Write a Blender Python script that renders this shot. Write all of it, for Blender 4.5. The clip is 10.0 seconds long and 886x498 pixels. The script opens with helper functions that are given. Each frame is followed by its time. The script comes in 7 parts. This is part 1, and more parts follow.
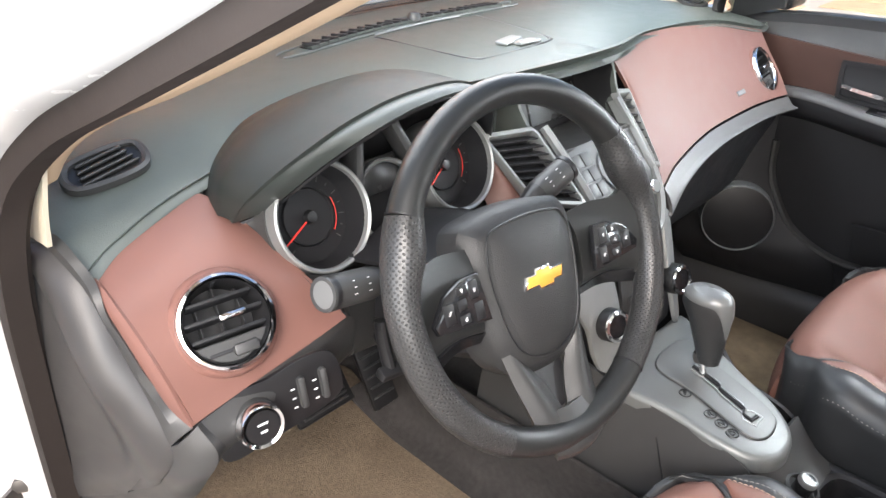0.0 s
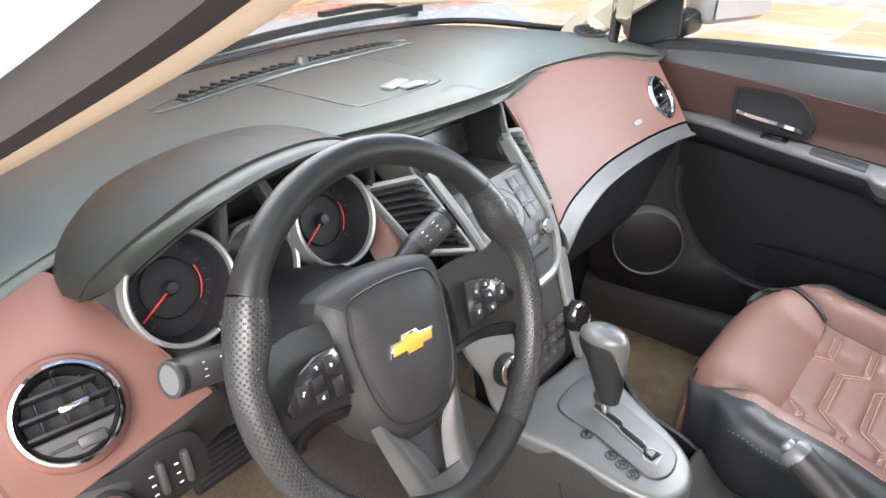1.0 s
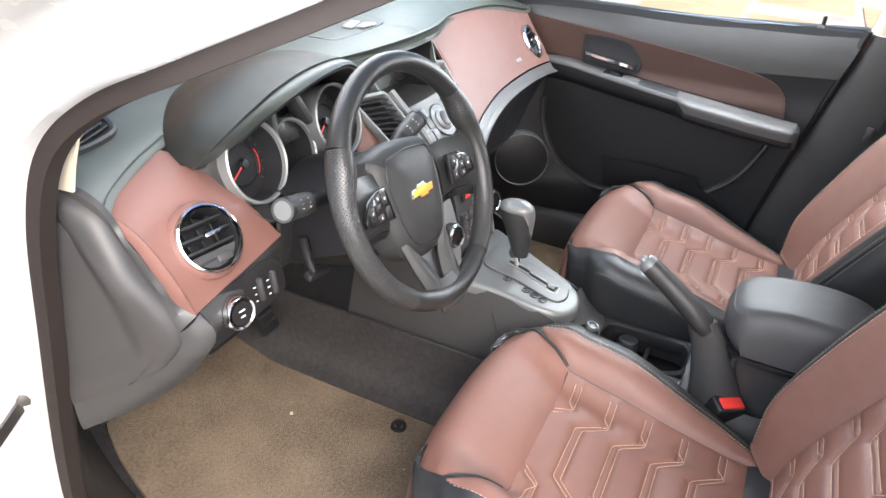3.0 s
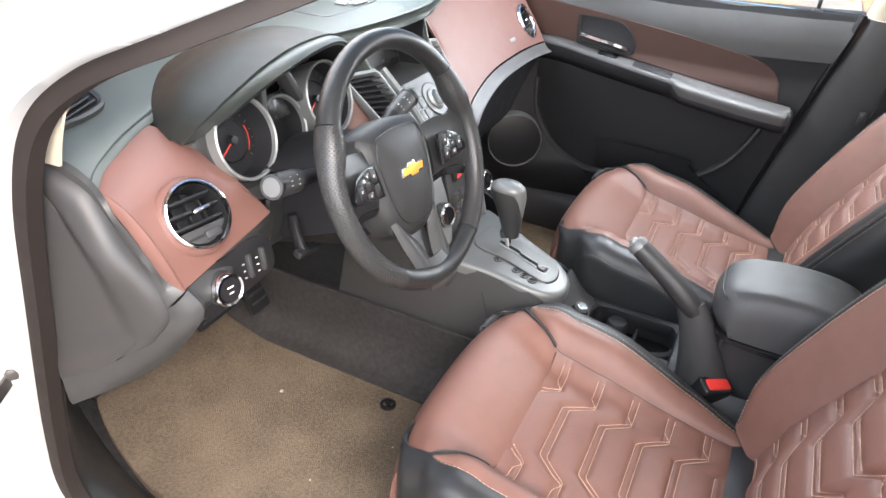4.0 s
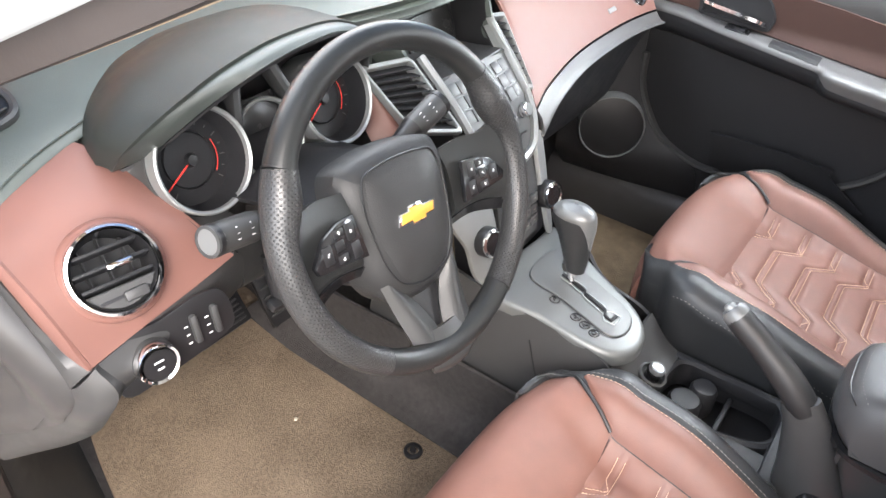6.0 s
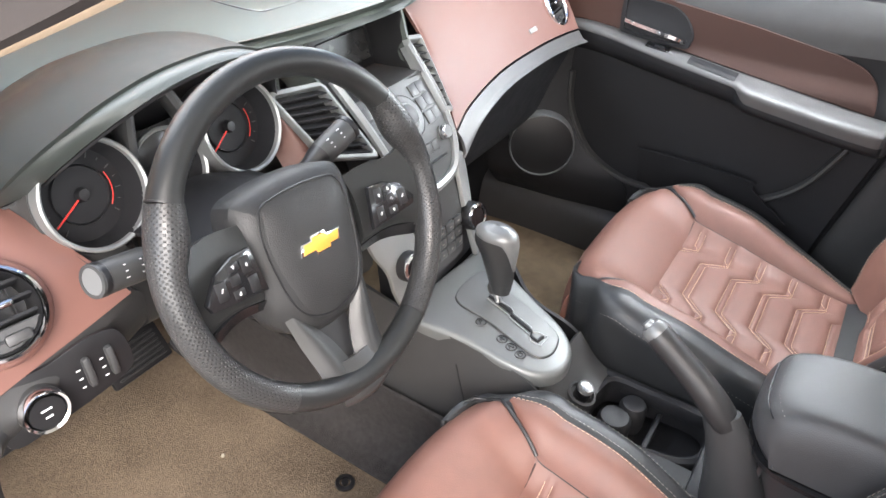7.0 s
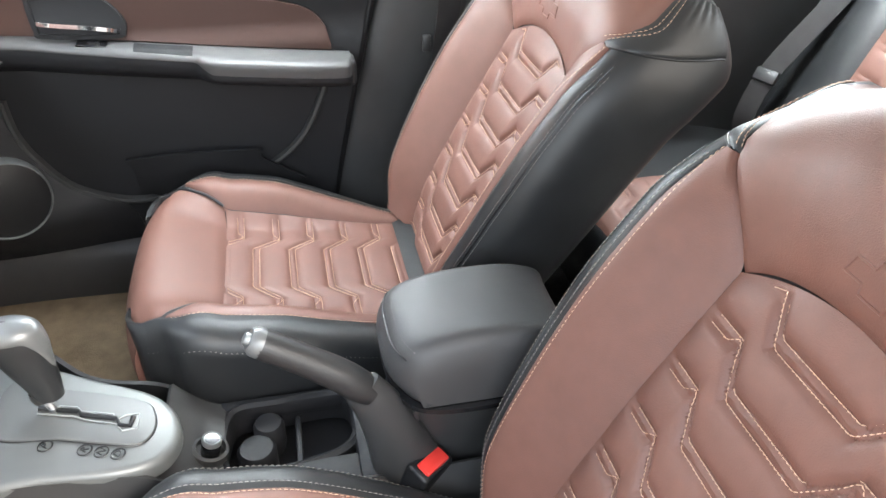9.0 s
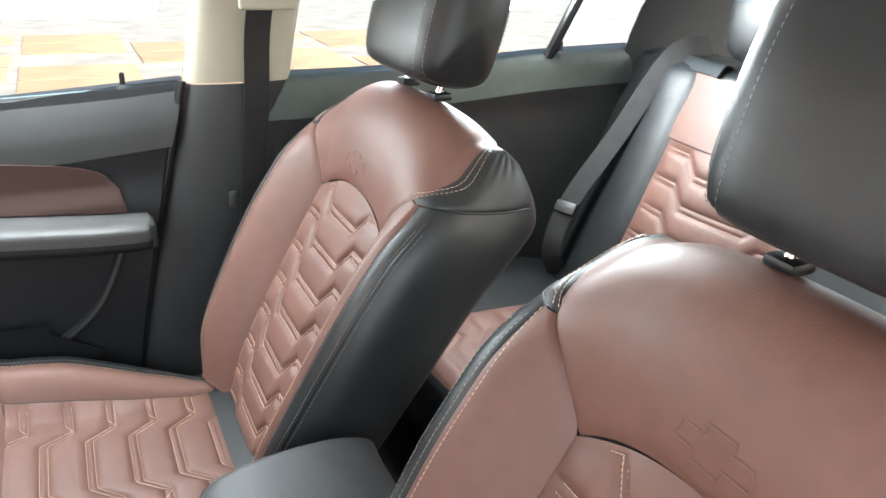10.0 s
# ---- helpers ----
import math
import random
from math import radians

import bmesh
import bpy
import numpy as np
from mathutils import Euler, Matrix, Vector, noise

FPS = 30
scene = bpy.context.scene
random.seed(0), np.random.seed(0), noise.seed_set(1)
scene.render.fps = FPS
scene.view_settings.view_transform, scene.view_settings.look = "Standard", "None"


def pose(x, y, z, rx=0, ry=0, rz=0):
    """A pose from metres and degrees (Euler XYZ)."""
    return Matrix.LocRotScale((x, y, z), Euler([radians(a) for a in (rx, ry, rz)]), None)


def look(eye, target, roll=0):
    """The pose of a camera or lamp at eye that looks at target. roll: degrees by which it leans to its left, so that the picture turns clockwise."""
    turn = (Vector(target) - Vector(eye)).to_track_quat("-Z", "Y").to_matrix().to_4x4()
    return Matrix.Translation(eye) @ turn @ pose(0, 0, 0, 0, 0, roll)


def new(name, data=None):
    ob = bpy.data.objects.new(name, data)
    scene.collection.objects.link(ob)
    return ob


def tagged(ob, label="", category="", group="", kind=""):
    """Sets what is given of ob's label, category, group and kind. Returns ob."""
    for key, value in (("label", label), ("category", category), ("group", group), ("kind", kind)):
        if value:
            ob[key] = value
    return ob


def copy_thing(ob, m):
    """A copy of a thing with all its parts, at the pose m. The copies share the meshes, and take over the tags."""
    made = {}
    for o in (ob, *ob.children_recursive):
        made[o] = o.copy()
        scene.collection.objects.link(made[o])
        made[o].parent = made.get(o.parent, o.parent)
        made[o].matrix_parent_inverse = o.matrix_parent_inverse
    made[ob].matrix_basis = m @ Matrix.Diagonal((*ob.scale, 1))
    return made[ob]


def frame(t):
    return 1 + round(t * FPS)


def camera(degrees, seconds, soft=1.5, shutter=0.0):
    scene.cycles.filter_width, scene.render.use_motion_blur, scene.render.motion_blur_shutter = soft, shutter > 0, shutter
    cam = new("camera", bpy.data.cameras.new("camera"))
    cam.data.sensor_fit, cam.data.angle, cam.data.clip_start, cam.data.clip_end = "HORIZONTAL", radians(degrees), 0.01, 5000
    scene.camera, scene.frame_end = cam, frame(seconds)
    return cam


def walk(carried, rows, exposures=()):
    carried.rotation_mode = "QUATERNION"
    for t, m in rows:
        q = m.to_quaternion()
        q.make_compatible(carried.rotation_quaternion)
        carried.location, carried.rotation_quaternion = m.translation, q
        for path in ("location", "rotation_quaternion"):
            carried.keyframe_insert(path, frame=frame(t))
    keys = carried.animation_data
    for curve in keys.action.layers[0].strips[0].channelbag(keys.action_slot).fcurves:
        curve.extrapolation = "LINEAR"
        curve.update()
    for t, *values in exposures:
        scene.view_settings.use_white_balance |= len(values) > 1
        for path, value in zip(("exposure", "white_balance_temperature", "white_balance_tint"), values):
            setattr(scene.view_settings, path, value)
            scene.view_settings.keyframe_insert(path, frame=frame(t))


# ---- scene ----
cam = camera(63.3, 10.0)
PATH = [
    (0, (-0.856, -0.341, 1.258), (0.408, 0.867, 0.289), 0.4),
    (0.5, (-0.801, -0.331, 1.263), (0.483, 0.87, 0.31), -0.3),
    (1, (-0.769, -0.374, 1.288), (0.601, 0.746, 0.356), -0.3),
    (1.5, (-0.788, -0.392, 1.304), (0.657, 0.636, 0.379), 0.0),
    (2, (-0.951, -0.402, 1.294), (0.565, 0.481, 0.335), 1.7),
    (2.5, (-1.142, -0.403, 1.324), (0.41, 0.378, 0.333), 3.2),
    (3, (-1.187, -0.406, 1.341), (0.393, 0.293, 0.335), 4.2),
    (4.5, (-1.184, -0.415, 1.337), (0.359, 0.256, 0.256), 5.5),
    (5, (-1.051, -0.406, 1.335), (0.414, 0.342, 0.196), 5.8),
    (5.2, (-0.985, -0.412, 1.326), (0.428, 0.395, 0.163), 5.0),
    (6.3, (-0.839, -0.369, 1.327), (0.476, 0.533, 0.119), 3.3),
    (6.5, (-0.828, -0.376, 1.344), (0.511, 0.517, 0.156), 3.5),
    (7, (-0.812, -0.409, 1.327), (0.595, 0.408, 0.164), 3.9),
    (7.5, (-0.764, -0.433, 1.302), (0.73, 0.222, 0.147), 4.7),
    (8, (-0.75, -0.485, 1.311), (0.832, -0.061, 0.163), 4.6),
    (8.5, (-0.762, -0.437, 1.31), (0.879, -0.33, 0.171), 3.2),
    (9, (-0.691, -0.36, 1.257), (0.917, -0.737, 0.129), 1.4),
    (9.5, (-0.646, -0.383, 1.262), (0.939, -1.124, 0.294), 1.7),
    (10, (-0.63, -0.39, 1.282), (0.978, -1.253, 0.465), 3.1),
]
EXPOSURES = [(0, 1.94, 6400, 12), (1.0, 1.97, 6350, 13), (1.5, 1.92, 6350, 13), (2.1, 2.07, 6400, 13), (3.0, 2.05, 6350, 13), (4.5, 2.04, 6350, 13), (5.0, 2.18, 6350, 12), (6.5, 2.26, 6400, 13), (7.0, 2.19, 6400, 13), (7.6, 2.33, 6400, 12), (8.5, 2.26, 6350, 10), (9.0, 2.27, 6350, 9), (9.5, 2.22, 6350, 8), (10, 1.97, 6300, 6)]
walk(cam, [(t, look(eye, target, roll)) for t, eye, target, roll in PATH], EXPOSURES)

# ---- light ----
sky = bpy.data.worlds.new("sky")
sky.use_nodes = True
scene.world = sky
_n = sky.node_tree.nodes
_tex = _n.new("ShaderNodeTexSky")
_tex.sky_type, _tex.sun_disc = "NISHITA", False
_tex.sun_elevation, _tex.sun_rotation = radians(40), radians(230)
_tex.air_density, _tex.dust_density, _tex.ozone_density = 1.0, 4.0, 1.0
sky.node_tree.links.new(_tex.outputs[0], _n["Background"].inputs[0])
_n["Background"].inputs[1].default_value = 0.095
sun = new("sun", bpy.data.lights.new("sun", "SUN"))
sun.data.energy, sun.data.angle, sun.data.color = 0.68, radians(30), (1.0, 0.97, 0.93)
sun.matrix_world = look((-3.2, -2.7, 3.5), (0, 0, 0))


def sky_lamp(name, at, target, width, height, watts):
    """Sky light in the opening of a window or of the open door."""
    lamp = new(name, bpy.data.lights.new(name, "AREA"))
    lamp.data.shape, lamp.data.size, lamp.data.size_y, lamp.data.energy, lamp.data.color = "RECTANGLE", width, height, watts, (0.93, 0.98, 1.0)
    lamp.matrix_world = look(at, target)


sky_lamp("side_sky", (0.672, -0.30, 1.17), (0.05, -0.36, 0.50), 0.50, 0.16, 1.8)
sky_lamp("door_sky", (-0.80, -0.25, 1.10), (0.45, -0.12, 0.70), 0.66, 0.42, 1.35)
sky_lamp("screen_sky", (-0.05, 0.30, 1.20), (0.02, -0.10, 0.62), 1.0, 0.22, 1.3)
sky_lamp("rear_side_sky", (0.648, -1.12, 1.21), (-0.30, -1.25, 0.90), 0.50, 0.16, 3.6)
sky_lamp("rear_sky", (0.0, -1.86, 1.27), (0.0, -1.0, 0.9), 1.0, 0.22, 1.2)


# ---- materials ----
def mat(name, color, rough=0.5, metal=0.0, vary=0.12, scale=40.0, bump=0.15, bump_scale=600.0, depth=0.0006,
        cells=False, coat=0.0, spec=0.5, stain=3.0, holes=0.0):
    """A surface with a base colour that varies at two scales, and a fine relief of grain."""
    m = bpy.data.materials.new(name)
    m.use_nodes = True
    nt = m.node_tree
    n, link = nt.nodes, nt.links.new
    b = n["Principled BSDF"]
    b.inputs["Metallic"].default_value = metal
    b.inputs["Coat Weight"].default_value = coat
    b.inputs["Specular IOR Level"].default_value = spec
    co = n.new("ShaderNodeTexCoord")
    n1, n2 = n.new("ShaderNodeTexNoise"), n.new("ShaderNodeTexNoise")
    n1.inputs["Scale"].default_value, n2.inputs["Scale"].default_value = scale, stain
    n1.inputs["Detail"].default_value = 6
    for t in (n1, n2):
        link(co.outputs["Object"], t.inputs["Vector"])
    add = n.new("ShaderNodeMath")
    add.operation = "ADD"
    link(n1.outputs["Fac"], add.inputs[0])
    link(n2.outputs["Fac"], add.inputs[1])
    ramp = n.new("ShaderNodeMapRange")
    ramp.inputs["From Min"].default_value, ramp.inputs["From Max"].default_value = 0.6, 1.4
    ramp.inputs["To Min"].default_value, ramp.inputs["To Max"].default_value = 1 - vary, 1 + vary
    link(add.outputs[0], ramp.inputs["Value"])
    mix = n.new("ShaderNodeVectorMath")
    mix.operation = "SCALE"
    mix.inputs[0].default_value = color
    link(ramp.outputs[0], mix.inputs["Scale"])
    link(mix.outputs[0], b.inputs["Base Color"])
    rr = n.new("ShaderNodeMapRange")
    rr.inputs["From Min"].default_value, rr.inputs["From Max"].default_value = 0.3, 0.7
    rr.inputs["To Min"].default_value, rr.inputs["To Max"].default_value = rough * 0.90, min(rough * 1.10, 1)
    link(n1.outputs["Fac"], rr.inputs["Value"])
    link(rr.outputs[0], b.inputs["Roughness"])
    if bump:
        if cells:
            t = n.new("ShaderNodeTexVoronoi")
            t.feature = "SMOOTH_F1"
            out = t.outputs["Distance"]
        else:
            t = n.new("ShaderNodeTexNoise")
            t.inputs["Detail"].default_value = 3
            out = t.outputs["Fac"]
        t.inputs["Scale"].default_value = bump_scale
        link(co.outputs["Object"], t.inputs["Vector"])
        bp = n.new("ShaderNodeBump")
        bp.inputs["Strength"].default_value, bp.inputs["Distance"].default_value = bump, depth or 0.0006
        link(out, bp.inputs["Height"])
        link(bp.outputs[0], b.inputs["Normal"])
    if holes:
        dots = n.new("ShaderNodeTexVoronoi")
        dots.voronoi_dimensions = "2D"
        dots.inputs["Scale"].default_value, dots.inputs["Randomness"].default_value = holes, 0.0
        turn = n.new("ShaderNodeMapping")
        turn.inputs["Rotation"].default_value = (0, 0, radians(45))
        link(co.outputs["UV"], turn.inputs["Vector"])
        link(turn.outputs[0], dots.inputs["Vector"])
        pit = n.new("ShaderNodeMapRange")
        pit.inputs["From Min"].default_value, pit.inputs["From Max"].default_value = 0.16, 0.30
        link(dots.outputs["Distance"], pit.inputs["Value"])
        bp = n.new("ShaderNodeBump")
        bp.inputs["Strength"].default_value, bp.inputs["Distance"].default_value = 1.0, 0.0006
        link(pit.outputs[0], bp.inputs["Height"])
        link(bp.outputs[0], b.inputs["Normal"])
        dark = n.new("ShaderNodeVectorMath")
        dark.operation = "SCALE"
        shade = n.new("ShaderNodeMapRange")
        shade.inputs["To Min"].default_value = 0.40
        link(pit.outputs[0], shade.inputs["Value"])
        link(mix.outputs[0], dark.inputs[0])
        link(shade.outputs[0], dark.inputs["Scale"])
        link(dark.outputs[0], b.inputs["Base Color"])
    return m


M_BROWN = mat("brown_leather", (0.155, 0.0745, 0.0565), 0.52, vary=0.14, bump=0.4, bump_scale=850, depth=0.0006, cells=True)
M_FASCIA = mat("brown_fascia", (0.160, 0.077, 0.062), 0.52, vary=0.07, bump=0.2, bump_scale=1400, depth=0.0003, cells=True)
M_SEAM = mat("seam_shadow_leather", (0.050, 0.026, 0.022), 0.7, vary=0.1, bump=0)
M_BLACKL = mat("black_leather", (0.020, 0.021, 0.022), 0.40, vary=0.2, bump=0.4, bump_scale=1100, depth=0.0004, cells=True)
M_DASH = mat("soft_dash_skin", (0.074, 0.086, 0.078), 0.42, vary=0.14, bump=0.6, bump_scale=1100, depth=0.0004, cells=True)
# Hood and lip repeat the dash skin's hue at lower values, the lip lighter.
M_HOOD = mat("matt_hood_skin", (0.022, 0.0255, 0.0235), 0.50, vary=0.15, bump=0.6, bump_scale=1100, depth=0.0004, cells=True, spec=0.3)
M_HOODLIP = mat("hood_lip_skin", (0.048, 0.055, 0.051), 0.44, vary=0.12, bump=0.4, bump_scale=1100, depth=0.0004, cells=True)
M_PLAST = mat("dark_grained_plastic", (0.036, 0.0362, 0.0362), 0.45, vary=0.15, bump=0.35, bump_scale=1300, depth=0.0003, cells=True)
# The grained plastic again, darkened: the passenger side's shade sits in its base colour.
M_DOOR = mat("dark_shaded_plastic", (0.014, 0.0142, 0.0158), 0.56, vary=0.15, bump=0.35, bump_scale=1300, depth=0.0003, cells=True, spec=0.3)
M_GREY = mat("grey_trim_plastic", (0.036, 0.035, 0.035), 0.42, vary=0.1, bump=0.3, bump_scale=1300, depth=0.0003, cells=True)
M_BLACK = mat("black_plastic", (0.012, 0.012, 0.013), 0.38, vary=0.2, bump=0.1)
M_GLOSS = mat("gloss_black", (0.010, 0.010, 0.011), 0.18, vary=0.1, bump=0, coat=0.3)
M_SATIN = mat("satin_grey", (0.068, 0.070, 0.070), 0.40, 0.2, vary=0.06, bump=0.1, bump_scale=900)
M_SPOKE = mat("satin_spoke", (0.040, 0.041, 0.041), 0.36, 0.3, vary=0.06, bump=0.1, bump_scale=900)
M_ARM = mat("satin_armrest", (0.078, 0.077, 0.077), 0.40, vary=0.08, bump=0.15, bump_scale=900)
M_SILVER = mat("silver_paint", (0.28, 0.29, 0.287), 0.36, 0.5, vary=0.05, bump=0.05)
M_PLATE = mat("silver_gear_plate", (0.135, 0.142, 0.140), 0.40, 0.35, vary=0.05, bump=0.08, bump_scale=900)
M_GATE = mat("grey_gate_plate", (0.105, 0.109, 0.108), 0.42, 0.3, vary=0.05, bump=0.08, bump_scale=900)
M_VINYL = mat("armrest_vinyl", (0.040, 0.040, 0.041), 0.48, vary=0.10, bump=0.5, bump_scale=1000, depth=0.0004, cells=True)
M_CHROME = mat("chrome", (0.82, 0.82, 0.83), 0.10, 1.0, vary=0.03, bump=0)
M_RIM = mat("wheel_leather", (0.017, 0.018, 0.018), 0.36, vary=0.02, bump=0.35, bump_scale=1500, depth=0.0003, cells=True, spec=0.4)
# The fascia's brown, darkened: shade on the passenger door is put into this colour.
M_INSERT = mat("shaded_brown_insert", (0.054, 0.027, 0.021), 0.55, vary=0.08, bump=0.2, bump_scale=1400, depth=0.0003, cells=True, spec=0.35)
M_PERF = mat("perforated_leather", (0.028, 0.028, 0.028), 0.34, vary=0.08, bump=0, holes=270)
M_GRIP = mat("ribbed_grip", (0.018, 0.018, 0.0185), 0.46, vary=0.08, bump=0.5, bump_scale=800, depth=0.0005, cells=True)
M_PANEL = mat("dark_radio_panel", (0.050, 0.051, 0.052), 0.36, vary=0.08, bump=0.1, bump_scale=900)
M_PAINT = mat("white_paint", (0.48, 0.48, 0.475), 0.26, vary=0.03, bump=0, coat=0.6)
M_SEAL = mat("door_rubber", (0.024, 0.019, 0.017), 0.7, vary=0.15, bump=0.2, bump_scale=300, spec=0.2)
M_TAN = mat("tan_pillar_trim", (0.36, 0.27, 0.185), 0.75, vary=0.06, bump=0.3, bump_scale=900, spec=0.3)
M_BEIGE = mat("beige_trim", (0.46, 0.42, 0.33), 0.7, vary=0.06, bump=0.3, bump_scale=900)
M_CARPET = mat("tan_floor_mat", (0.180, 0.140, 0.100), 0.95, vary=0.42, scale=170, stain=7, bump=1.0, bump_scale=480, depth=0.004, spec=0.15)
M_DARKCARPET = mat("dark_carpet", (0.050, 0.047, 0.046), 0.95, vary=0.4, scale=90, bump=1.0, bump_scale=600, depth=0.003, spec=0.15)
M_MAT = mat("brown_floor_mat", (0.19, 0.14, 0.09), 0.95, vary=0.38, scale=38, stain=6, bump=1.0, bump_scale=480, depth=0.004, spec=0.15)
M_THREAD = mat("tan_thread", (0.62, 0.42, 0.30), 0.7, vary=0.15, bump=0)
M_GREYTHREAD = mat("grey_thread", (0.26, 0.24, 0.22), 0.7, vary=0.15, bump=0)
M_BELT = mat("belt_webbing", (0.022, 0.019, 0.019), 0.75, vary=0.12, bump=0.8, bump_scale=900, depth=0.0006)
M_RED = mat("red_button", (0.72, 0.045, 0.035), 0.35, vary=0.05, bump=0)
M_GOLD = mat("gold_badge", (0.70, 0.36, 0.06), 0.30, 0.3, vary=0.08, bump=0.2, bump_scale=500)
M_PRINT = mat("white_print", (0.85, 0.85, 0.85), 0.5, vary=0.03, bump=0)
M_PAD = mat("black_grained_pad", (0.024, 0.0245, 0.025), 0.47, vary=0.12, bump=0.6, bump_scale=1000, depth=0.0005, cells=True, spec=0.35)
M_SCREEN = mat("display_glass", (0.020, 0.020, 0.020), 0.26, vary=0.1, bump=0)
M_CAP = mat("satin_knob_cap", (0.155, 0.160, 0.160), 0.36, 0.3, vary=0.06, bump=0)
M_METAL = mat("bare_metal", (0.16, 0.155, 0.15), 0.42, 0.9, vary=0.2, bump=0.2)
M_PAVE = mat("orange_paving", (0.67, 0.43, 0.26), 0.85, vary=0.3, scale=2.5, stain=0.4, bump=0.4, bump_scale=60, depth=0.004)
M_PAVE2 = mat("pale_joint", (0.50, 0.46, 0.40), 0.9, vary=0.2, scale=3, bump=0.3, bump_scale=60, depth=0.004)
M_WALL = mat("orange_render", (0.60, 0.23, 0.09), 0.8, vary=0.15, scale=3, bump=0.3, bump_scale=60, depth=0.004)
M_GREEN = mat("grey_green_shutter", (0.16, 0.18, 0.15), 0.6, vary=0.15, scale=3, bump=0.2)
M_LINING = mat("pale_headlining", (0.55, 0.53, 0.48), 0.9, vary=0.05, bump=0.5, bump_scale=900)


def glass(name, tint):
    m = bpy.data.materials.new(name)
    m.use_nodes = True
    b = m.node_tree.nodes["Principled BSDF"]
    b.inputs["Base Color"].default_value = tint
    b.inputs["Transmission Weight"].default_value = 1.0
    b.inputs["Roughness"].default_value = 0.02
    b.inputs["IOR"].default_value = 1.12
    return m


M_GLASS = glass("window_glass", (0.93, 0.97, 0.95, 1))
M_CLEAR = glass("clear_plastic", (0.97, 0.96, 0.94, 1))


# ---- tools ----
CABIN = Vector((-0.10, -0.30, 1.25))


def V(*a):
    return Vector(a)


def spl(points, n, closed=False):
    """n points on a smooth curve through the given ones."""
    p = [Vector(q) for q in points]
    k = len(p)
    if k == 2:
        return [p[0].lerp(p[1], i / (n - 1)) for i in range(n)]
    out, last = [], (k if closed else k - 1)
    for i in range(n):
        s = i / n * last if closed else i / (n - 1) * last
        j = min(int(s), last - 1)
        f = s - j
        if closed:
            a, b, c, d = (p[(j + o) % k] for o in (-1, 0, 1, 2))
        else:
            b, c = p[j], p[j + 1]
            a = p[j - 1] if j > 0 else b * 2 - c
            d = p[j + 2] if j + 2 < k else c * 2 - b
        out.append(((b * 2) + (c - a) * f + (a * 2 - b * 5 + c * 4 - d) * f * f + (b * 3 - a - c * 3 + d) * f ** 3) * 0.5)
    return out


def smooth01(a, b, x):
    f = min(1.0, max(0.0, (x - a) / (b - a)))
    return f * f * (3 - 2 * f)


def interp(x, xs, ys):
    return float(np.interp(x, xs, ys))


def sheet(grid, thick=0.0, flip=False):
    """A bmesh from rows of points; with a thickness it becomes a closed shell (the back lies along minus the normal)."""
    bm = bmesh.new()
    nu, nv = len(grid), len(grid[0])
    vs = [[bm.verts.new(p) for p in row] for row in grid]
    def quad(a, b, c, d):
        if len({a, b, c, d}) == 4:
            bm.faces.new((d, c, b, a) if flip else (a, b, c, d))
    for i in range(nu - 1):
        for j in range(nv - 1):
            quad(vs[i][j], vs[i + 1][j], vs[i + 1][j + 1], vs[i][j + 1])
    if thick:
        bm.normal_update()
        mid = sum((v.co for v in bm.verts), Vector()) / len(bm.verts)
        nrm = sum((f.normal * f.calc_area() for f in bm.faces), Vector())
        if nrm.dot(CABIN - mid) < 0:
            bmesh.ops.reverse_faces(bm, faces=bm.faces)
            bm.normal_update()
            flip = not flip
        ws = [[bm.verts.new(v.co - v.normal * thick) for v in row] for row in vs]
        for i in range(nu - 1):
            for j in range(nv - 1):
                quad(ws[i][j + 1], ws[i + 1][j + 1], ws[i + 1][j], ws[i][j])
        for i in range(nu - 1):
            quad(vs[i + 1][0], vs[i][0], ws[i][0], ws[i + 1][0])
            quad(vs[i][-1], vs[i + 1][-1], ws[i + 1][-1], ws[i][-1])
        for j in range(nv - 1):
            quad(vs[0][j], vs[0][j + 1], ws[0][j + 1], ws[0][j])
            quad(vs[-1][j + 1], vs[-1][j], ws[-1][j], ws[-1][j + 1])
    return bm


def patch(curves, nu, nv, thick=0.0, flip=False):
    """A smooth surface through a few curves of points."""
    rows = [spl(c, nv) for c in curves]
    cols = [spl([r[j] for r in rows], nu) for j in range(nv)]
    return sheet([[cols[j][i] for j in range(nv)] for i in range(nu)], thick, flip)


def sweep(path, prof, up=(0, 0, 1), closed=False, scale=None):
    """A profile (points right, up) carried along a path."""
    bm = bmesh.new()
    path = [Vector(p) for p in path]
    n, rings = len(path), []
    up = Vector(up)
    for i, p in enumerate(path):
        a = path[i - 1] if i or closed else p
        b = path[(i + 1) % n] if i + 1 < n or closed else p
        d = (b - a).normalized()
        r = d.cross(up)
        r = r.normalized() if r.length > 1e-4 else Vector((1, 0, 0))
        u = r.cross(d)
        s = scale[i] if scale else 1.0
        rings.append([bm.verts.new(p + r * (x * s) + u * (y * s)) for x, y in prof])
    m = len(prof)
    for i in range(n if closed else n - 1):
        a, b = rings[i], rings[(i + 1) % n]
        for j in range(m):
            bm.faces.new((a[j], a[(j + 1) % m], b[(j + 1) % m], b[j]))
    if not closed:
        bm.faces.new(rings[0])
        bm.faces.new(rings[-1][::-1])
    bmesh.ops.recalc_face_normals(bm, faces=bm.faces)
    return bm


def circle(r, n=12, rx=None):
    return [((rx or r) * math.cos(2 * math.pi * i / n), r * math.sin(2 * math.pi * i / n)) for i in range(n)]


def tube(path, r, n=8, scale=None, up=(0, 0, 1), closed=False):
    return sweep(path, circle(r, n), up, closed, scale)


